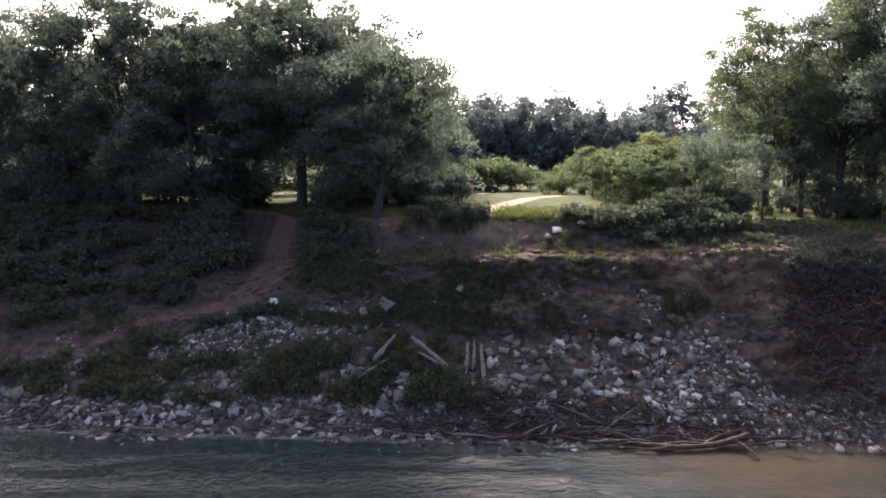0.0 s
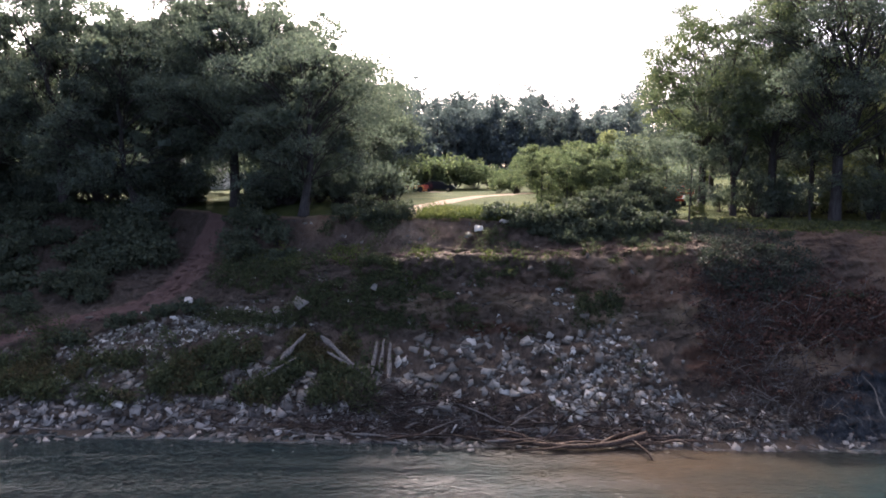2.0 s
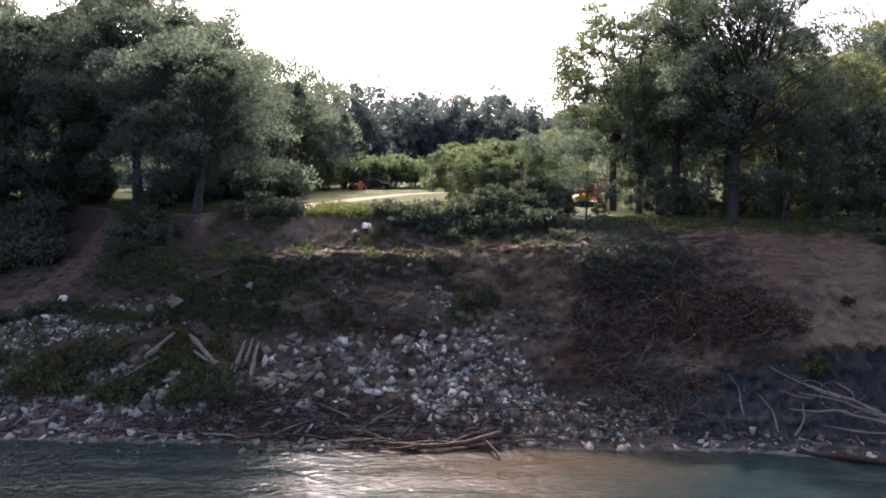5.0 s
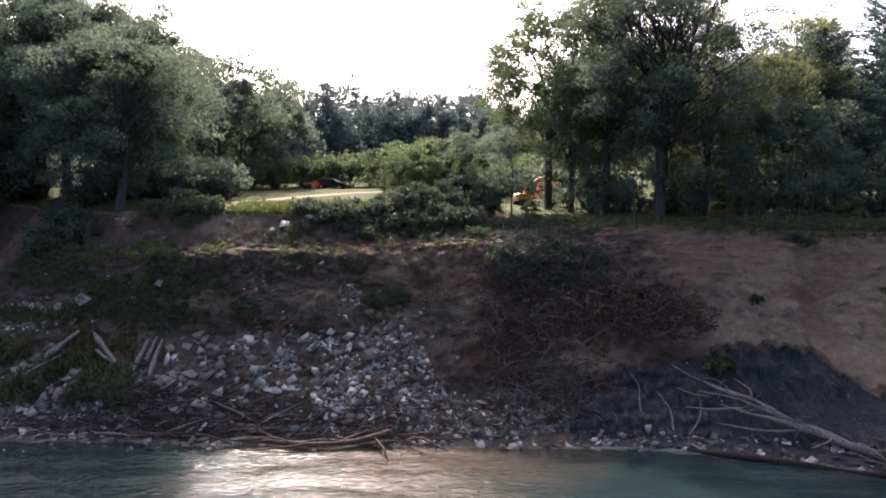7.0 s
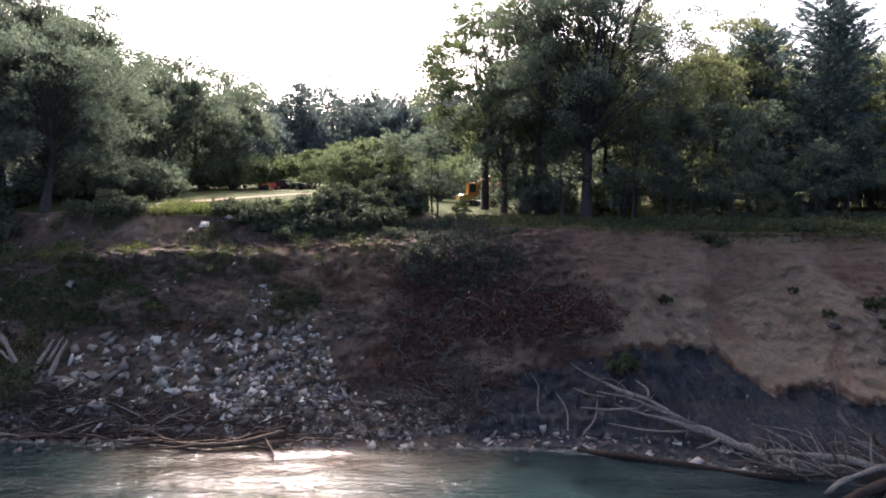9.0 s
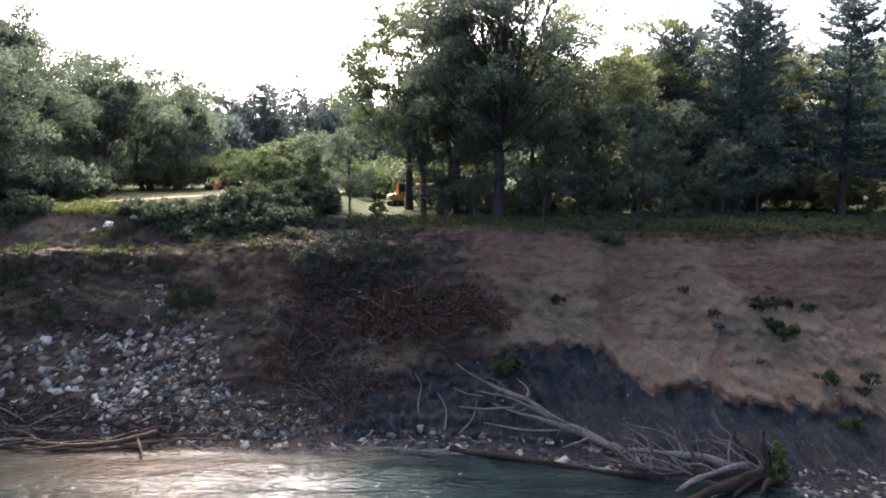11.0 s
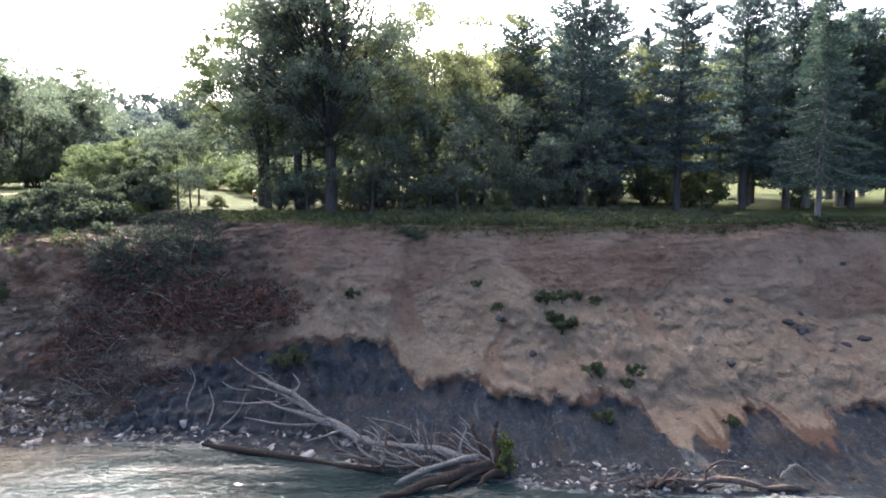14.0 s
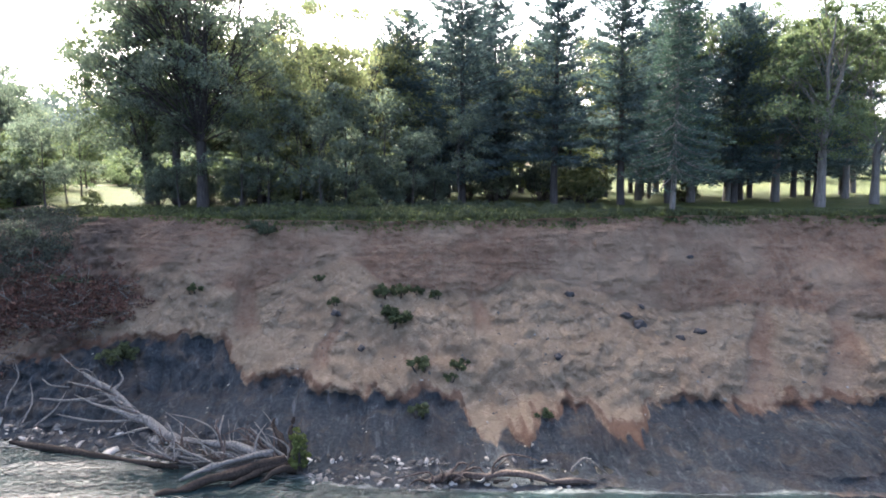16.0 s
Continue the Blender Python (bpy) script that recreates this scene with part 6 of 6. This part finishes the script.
clumps(wilt, cen, rng.uniform(0.3, 0.6, len(cen)), 24, 0.17, rng, 0.8)
tagged(new("fallen_foliage", wilt.mesh("fallen_foliage", M_WILT)), "dull dark leaves of tree crowns fallen down the face", "foliage", kind="stuff")
tagged(new("fallen_twigs", wilt_twigs.mesh("fallen_twigs", M_TWIG, True)), "dark bare twigs of the fallen crowns", "brush", kind="stuff")
for i, (x, z) in enumerate([(24.6, 1.4), (26.2, 2.4), (27.6, 1.0), (28.6, 2.2), (29.6, 1.2), (26.0, 3.6), (30.4, 2.4), (3.4, 2.0), (2.2, 1.6), (1.2, 2.0), (35.0, 3.4), (22.6, 2.6)]):
    tb = Soup()
    for q in range(60):
        a = on_face(x, z) + np.array([0, -0.2, 0.1])
        e = a + rand_dirs(rng, 1, 0.3)[0] * rng.uniform(0.7, 1.6) * np.array([1.1, 0.7, 0.8])
        tb.tube(bend(a, e, rng, 0.1, 0.1, 4), np.linspace(0.022, 0.006, 4), 4, False)
    tagged(new("dead_bush", tb.mesh("dead_bush", M_TWIG, True)), "bare dead bush tangled on the lower slope", "bush", SLID)

# clods on the sandy apron
for i, (x, z, s) in enumerate([(70.9, 5.75, 0.55), (71.6, 5.3, 0.8), (72.2, 5.95, 0.45), (73.9, 4.6, 0.5), (75.3, 4.8, 0.6), (76.3, 9.0, 0.35), (65.8, 3.9, 0.5), (54.0, 4.3, 0.5), (52.3, 6.0, 0.5), (67.5, 6.9, 0.5), (81.4, 0.7, 2.4), (83.2, 0.8, 2.6)]):
    bm = bmesh.new()
    bmesh.ops.create_icosphere(bm, subdivisions=3, radius=0.5)
    for v in bm.verts:
        k = 1 + 0.55 * noise.fractal(v.co * 2.6 + Vector((i * 5.0, 0, 0)), 1.0, 2.0, 4)
        v.co = Vector((v.co.x * 1.3 * k, v.co.y * 0.9 * k, v.co.z * 0.75 * k))
    for f in bm.faces:
        f.smooth = True
    me = bpy.data.meshes.new("clod")
    bm.to_mesh(me)
    bm.free()
    me.materials.append(M_CLOD)
    ob = new("earth_clod", me)
    p = on_face(x, z)
    ob.matrix_basis = pose(p[0], p[1] - 0.05, p[2], 0, 0, i * 40) @ Matrix.Scale(s, 4)
    tagged(ob, "dark clod of clay and roots on the slope", "clod", "clods on the slumped sand")


# ---- machines, buildings and mast on the bluff top ----
def box(bm, x0, x1, y0, y1, z0, z1, bevel=0.0):
    r = bmesh.ops.create_cube(bm, size=1.0, matrix=Matrix.Translation(((x0 + x1) / 2, (y0 + y1) / 2, (z0 + z1) / 2)) @ Matrix.Diagonal((x1 - x0, y1 - y0, z1 - z0, 1)))
    if bevel:
        edges = list({e for v in r["verts"] for e in v.link_edges})
        bmesh.ops.bevel(bm, geom=edges, offset=bevel, segments=2, affect='EDGES', profile=0.6)


def boxed(name, dims, mat, parent, bevel=0.0, label=""):
    bm = bmesh.new()
    for d in (dims if isinstance(dims[0], tuple) else (dims,)):
        box(bm, *d, bevel)
    return part(name, bm, mat, parent, label)


def disc(name, x, y, z, r, w, mat, parent, axis='Y', label="", seg=20):
    bm = bmesh.new()
    turn = Matrix.Rotation(math.pi / 2, 4, 'X') if axis == 'Y' else Matrix.Rotation(math.pi / 2, 4, 'Y')
    bmesh.ops.create_cone(bm, cap_ends=True, segments=seg, radius1=r, radius2=r, depth=w, matrix=Matrix.Translation((x, y, z)) @ turn)
    bmesh.ops.bevel(bm, geom=[e for e in bm.edges if len(e.link_faces) == 2 and e.calc_face_angle() > 1], offset=min(w, r) * 0.18, segments=2, affect='EDGES')
    return part(name, bm, mat, parent, label)


def prism(name, outline, y0, y1, mat, parent, bevel=0.0, label=""):
    """A side outline in x and z, drawn out along y."""
    bm = bmesh.new()
    a = [bm.verts.new((x, y0, z)) for x, z in outline]
    b = [bm.verts.new((x, y1, z)) for x, z in outline]
    n = len(outline)
    bm.faces.new(a)
    bm.faces.new(b[::-1])
    for i in range(n):
        bm.faces.new((a[(i + 1) % n], a[i], b[i], b[(i + 1) % n]))
    bmesh.ops.recalc_face_normals(bm, faces=bm.faces)
    if bevel:
        bmesh.ops.bevel(bm, geom=list(bm.edges), offset=bevel, segments=2, affect='EDGES')
    return part(name, bm, mat, parent, label)


M_ORANGE = plain("machine_orange", (0.55, 0.20, 0.045), 0.45, 0.0, 0.25)
M_CREAM = plain("machine_yellow", (0.55, 0.36, 0.10), 0.45, 0.0, 0.25)
M_BLACK = plain("black_rubber", (0.02, 0.02, 0.02), 0.8, 0.0, 0.3)
M_STEEL = plain("worn_steel", (0.22, 0.21, 0.2), 0.45, 0.8, 0.4)
M_WINDOW = plain("dark_window", (0.03, 0.035, 0.04), 0.08, 0.0, 0.1)
M_SUV = plain("dark_blue_car_paint", (0.02, 0.024, 0.034), 0.15, 0.0, 0.1)
M_RED = plain("faded_red_paint", (0.45, 0.07, 0.045), 0.5, 0.0, 0.3)
M_WHITE = plain("white_paint", (0.72, 0.72, 0.70), 0.6, 0.0, 0.12)
M_ROOF = plain("grey_shingle", (0.16, 0.155, 0.15), 0.9, 0.0, 0.35, 6.0)
M_DARKW = plain("dark_weathered_board", (0.06, 0.05, 0.045), 0.85, 0.0, 0.35)
M_CHROME = plain("bright_metal", (0.6, 0.6, 0.6), 0.25, 1.0, 0.1)


def place(root, x, y, turn):
    root.matrix_basis = pose(x, y, at(x, y) - 0.02, 0, 0, turn)
    return root


# mini excavator
ex = tagged(new("excavator"), "small orange excavator with raised arm on the grass", "excavator")
for s in (-1, 1):
    bm = bmesh.new()
    box(bm, -1.15, 1.15, s * 0.62 - 0.2, s * 0.62 + 0.2, 0.0, 0.52, 0.18)
    tr = part("track", bm, M_BLACK, ex)
    for x in (-0.85, -0.3, 0.3, 0.85):
        disc("roller", x, s * 0.84, 0.26, 0.17, 0.06, M_STEEL, tr)
boxed("undercarriage", (-0.7, 0.7, -0.45, 0.45, 0.3, 0.62), M_STEEL, ex, 0.03)
prism("engine_housing", [(-1.25, 0.68), (0.5, 0.68), (0.5, 1.2), (-0.7, 1.3), (-1.2, 1.15)], -0.75, 0.75, M_CREAM, ex, 0.06, "cream yellow engine cover")
cabin = prism("cab", [(-0.25, 1.2), (0.85, 1.0), (0.9, 1.5), (0.75, 2.5), (-0.2, 2.5)], -0.72, 0.15, M_ORANGE, ex, 0.04, "orange framed cab")
boxed("window", (-0.1, 0.62, -0.745, -0.725, 1.5, 2.35), M_WINDOW, cabin)
boxed("window", (0.8, 0.93, -0.6, 0.05, 1.45, 2.3), M_WINDOW, cabin)
prism("boom", [(0.5, 1.0), (0.8, 1.0), (1.5, 2.6), (2.7, 3.0), (2.6, 3.25), (1.3, 2.85)], 0.25, 0.5, M_CREAM, ex, 0.03, "yellow bent boom")
prism("dipper_arm", [(2.5, 3.2), (2.8, 3.1), (2.85, 1.5), (2.65, 1.5)], 0.27, 0.48, M_CREAM, ex, 0.02)
prism("bucket", [(2.55, 1.5), (2.95, 1.5), (3.05, 0.95), (2.7, 0.75), (2.4, 1.0)], 0.1, 0.65, M_STEEL, ex, 0.03)
boxed("hydraulic_ram", (0.85, 1.0, 0.33, 0.43, 1.1, 2.2), M_CHROME, ex, 0.02)
boxed("dozer_blade", (1.25, 1.35, -0.85, 0.85, 0.05, 0.5), M_STEEL, ex, 0.02)
place(ex, 31.0, 80, 14)

# dark car at the field
suv = tagged(new("car"), "dark blue parked estate car beside the thicket", "car")
prism("body", [(-2.25, 0.35), (2.25, 0.35), (2.3, 0.75), (2.05, 0.95), (1.1, 1.02), (-2.15, 1.08), (-2.3, 0.8)], -0.9, 0.9, M_SUV, suv, 0.07)
top = prism("cabin", [(-2.05, 1.05), (1.05, 1.0), (0.35, 1.5), (-1.65, 1.55)], -0.78, 0.78, M_SUV, suv, 0.05)
for x0, x1 in ((-1.7, -0.75), (-0.68, 0.35)):
    prism("side_window", [(x0, 1.1), (x1 + 0.2 * (x1 > 0), 1.1), (x1 - 0.1, 1.44), (x0 + 0.08, 1.46)], -0.8, -0.775, M_WINDOW, top)
prism("windscreen", [(0.98, 1.07), (1.03, 1.05), (0.42, 1.48), (0.37, 1.46)], -0.68, 0.68, M_WINDOW, top)
for x in (-1.4, 1.42):
    for s in (-1, 1):
        wh = disc("wheel", x, s * 0.82, 0.34, 0.34, 0.22, M_BLACK, suv)
        disc("rim", x, s * 0.93, 0.34, 0.2, 0.03, M_CHROME, wh)
for s in (-1, 1):
    boxed("headlight", (2.18, 2.31, s * 0.65 - 0.18, s * 0.65 + 0.18, 0.68, 0.82), M_CHROME, suv, 0.02)
    boxed("tail_light", (-2.32, -2.24, s * 0.75 - 0.1, s * 0.75 + 0.1, 0.75, 0.98), M_RED, suv, 0.02)
boxed("bumper", (2.2, 2.36, -0.85, 0.85, 0.38, 0.6), M_BLACK, suv, 0.03)
place(suv, 6.2, 109.5, -12)

# orange garden tractor beside it
mow = tagged(new("garden_tractor"), "small orange-red garden tractor beside the parked car", "tractor")
prism("hood", [(0.2, 0.45), (1.1, 0.45), (1.15, 0.9), (0.9, 1.05), (0.2, 1.05)], -0.3, 0.3, M_RED, mow, 0.05)
prism("fender", [(-0.9, 0.5), (0.2, 0.5), (0.2, 0.7), (-0.3, 0.95), (-0.9, 0.95)], -0.6, 0.6, M_ORANGE, mow, 0.05)
prism("seat", [(-0.6, 0.95), (-0.1, 0.95), (-0.1, 1.05), (-0.45, 1.08), (-0.55, 1.5), (-0.65, 1.48)], -0.25, 0.25, M_BLACK, mow, 0.03)
boxed("mower_deck", (-0.3, 0.6, -0.75, 0.75, 0.15, 0.38), M_ORANGE, mow, 0.05)
for x, r in ((-0.6, 0.42), (0.85, 0.28)):
    for s in (-1, 1):
        disc("wheel", x, s * 0.62, r, r, 0.24, M_BLACK, mow)
disc("steering_wheel", 0.1, 0, 1.25, 0.18, 0.03, M_BLACK, mow, 'X')
place(mow, 3.5, 107.0, 35)

# red and white box trailer behind the excavator
tl = tagged(new("box_trailer"), "red box trailer with a white rear among the trees", "trailer")
boxed("body", (-1.4, 1.1, -0.95, 0.95, 0.55, 2.3), M_RED, tl, 0.04)
boxed("rear_door", (1.105, 1.22, -0.92, 0.92, 0.58, 2.26), M_WHITE, tl, 0.02, "white rear door")
for i in range(4):
    boxed("side_rail", (-1.4, 1.1, -0.985, -0.955, 0.8 + 0.4 * i, 0.86 + 0.4 * i), M_WHITE, tl, 0.0)
for s in (-1, 1):
    disc("wheel", -0.1, s * 0.85, 0.34, 0.34, 0.2, M_BLACK, tl)
boxed("drawbar", (-2.5, -1.4, -0.06, 0.06, 0.5, 0.62), M_STEEL, tl, 0.01)
boxed("prop_stand", (-2.45, -2.35, -0.05, 0.05, 0.0, 0.52), M_STEEL, tl, 0.01)
place(tl, 34.4, 85, 8)

# low dark flatbed under the trees
fb = tagged(new("flatbed_trailer"), "low dark flatbed trailer with pale boards under the trees", "trailer")
boxed("deck", (-2.4, 2.4, -0.9, 0.9, 0.95, 1.08), M_WHITE, fb, 0.02, "pale weathered deck boards")
boxed("side_panel", (-2.4, 2.4, -0.93, -0.905, 0.5, 0.94), M_DARKW, fb, 0.01)
for x in (-0.7, 0.1):
    for s in (-1, 1):
        disc("wheel", x, s * 0.7, 0.36, 0.36, 0.22, M_BLACK, fb)
for x in (-2.2, 2.2):
    boxed("prop_stand", (x - 0.05, x + 0.05, -0.4, -0.3, 0.0, 0.96), M_STEEL, fb)
place(fb, 44.0, 71.5, 4)


def house(name, label, w, d, h, roof_h, x, y, turn, wall, roof):
    root = tagged(new(name), label, "house")
    bm = bmesh.new()
    box(bm, -w / 2, w / 2, -d / 2, d / 2, 0, h)
    wl = part("wall", bm, wall, root)
    for i in range(int(h / 0.2)):
        boxed("board", (-w / 2 - 0.02, w / 2 + 0.02, -d / 2 - 0.025, -d / 2 - 0.003, i * 0.2, i * 0.2 + 0.17), wall, wl)
    bm = bmesh.new()
    e = 0.45
    pts = [(-w / 2 - e, -d / 2 - e, h - 0.12), (w / 2 + e, -d / 2 - e, h - 0.12), (w / 2 + e, 0, h + roof_h), (-w / 2 - e, 0, h + roof_h), (-w / 2 - e, d / 2 + e, h - 0.12), (w / 2 + e, d / 2 + e, h - 0.12)]
    lo = [bm.verts.new(p) for p in pts]
    hi = [bm.verts.new((p[0], p[1], p[2] + 0.16)) for p in pts]
    for q in (lo, hi):
        bm.faces.new((q[0], q[1], q[2], q[3]))
        bm.faces.new((q[3], q[2], q[5], q[4]))
    for a, b in ((0, 1), (1, 2), (2, 5), (5, 4), (4, 3), (3, 0)):
        bm.faces.new((lo[a], lo[b], hi[b], hi[a]))
    bmesh.ops.recalc_face_normals(bm, faces=bm.faces)
    part("roof", bm, roof, root)
    for sx in (-1, 1):
        bm = bmesh.new()
        v = [bm.verts.new((sx * (w / 2 - 0.03 * k), yy, zz)) for k in (0, 1) for yy, zz in ((-d / 2, h - 0.02), (d / 2, h - 0.02), (0, h + roof_h - 0.05))]
        bm.faces.new(v[:3])
        bm.faces.new(v[3:][::-1])
        for a in range(3):
            bm.faces.new((v[a], v[(a + 1) % 3], v[3 + (a + 1) % 3], v[3 + a]))
        bmesh.ops.recalc_face_normals(bm, faces=bm.faces)
        part("gable", bm, wall, root)
    for i, wx0 in enumerate(np.linspace(-w / 2 + 1.2, w / 2 - 2.2, 4)):
        wn_ = boxed("window", (wx0, wx0 + 1.0, -d / 2 - 0.06, -d / 2 - 0.03, 1.0, 2.2), M_WINDOW, root)
        for fx in ((wx0 - 0.1, wx0), (wx0 + 1.0, wx0 + 1.1), (wx0 + 0.48, wx0 + 0.52)):
            boxed("frame", (fx[0], fx[1], -d / 2 - 0.09, -d / 2 - 0.02, 0.95, 2.25), M_WHITE, wn_)
        boxed("sill", (wx0 - 0.15, wx0 + 1.15, -d / 2 - 0.14, -d / 2 - 0.02, 0.88, 0.95), M_WHITE, wn_)
    boxed("chimney", (w * 0.2, w * 0.2 + 0.6, -0.3, 0.3, h + roof_h - 0.6, h + roof_h + 0.9), M_ROOF, root)
    return place(root, x, y, turn)


house("house", "white weatherboard house with grey roof beyond the trees", 11, 7, 2.7, 2.1, -33.5, 118, 4, M_WHITE, M_ROOF)

# telecom mast far behind the woods
mast = tagged(new("telecom_mast"), "slim grey telecom mast rising over distant woods", "mast")
bm = bmesh.new()
bmesh.ops.create_cone(bm, cap_ends=True, segments=12, radius1=0.9, radius2=0.5, depth=51, matrix=Matrix.Translation((0, 0, 25.5)))
part("pole", bm, M_ROOF, mast)
for i in range(6):
    a = i / 6 * 6.283
    bm = bmesh.new()
    bmesh.ops.create_cube(bm, size=1.0, matrix=Matrix.Translation((1.1 * math.cos(a), 1.1 * math.sin(a), 49.6)) @ Matrix.Rotation(a, 4, 'Z') @ Matrix.Diagonal((0.3, 0.6, 2.2, 1)))
    part("antenna", bm, M_STEEL, mast)
bm = bmesh.new()
bmesh.ops.create_cone(bm, cap_ends=True, segments=16, radius1=1.2, radius2=1.2, depth=0.2, matrix=Matrix.Translation((0, 0, 48.8)))
part("platform", bm, M_STEEL, mast)
mast.matrix_basis = pose(129, 450, at(129, 450) - 0.1)
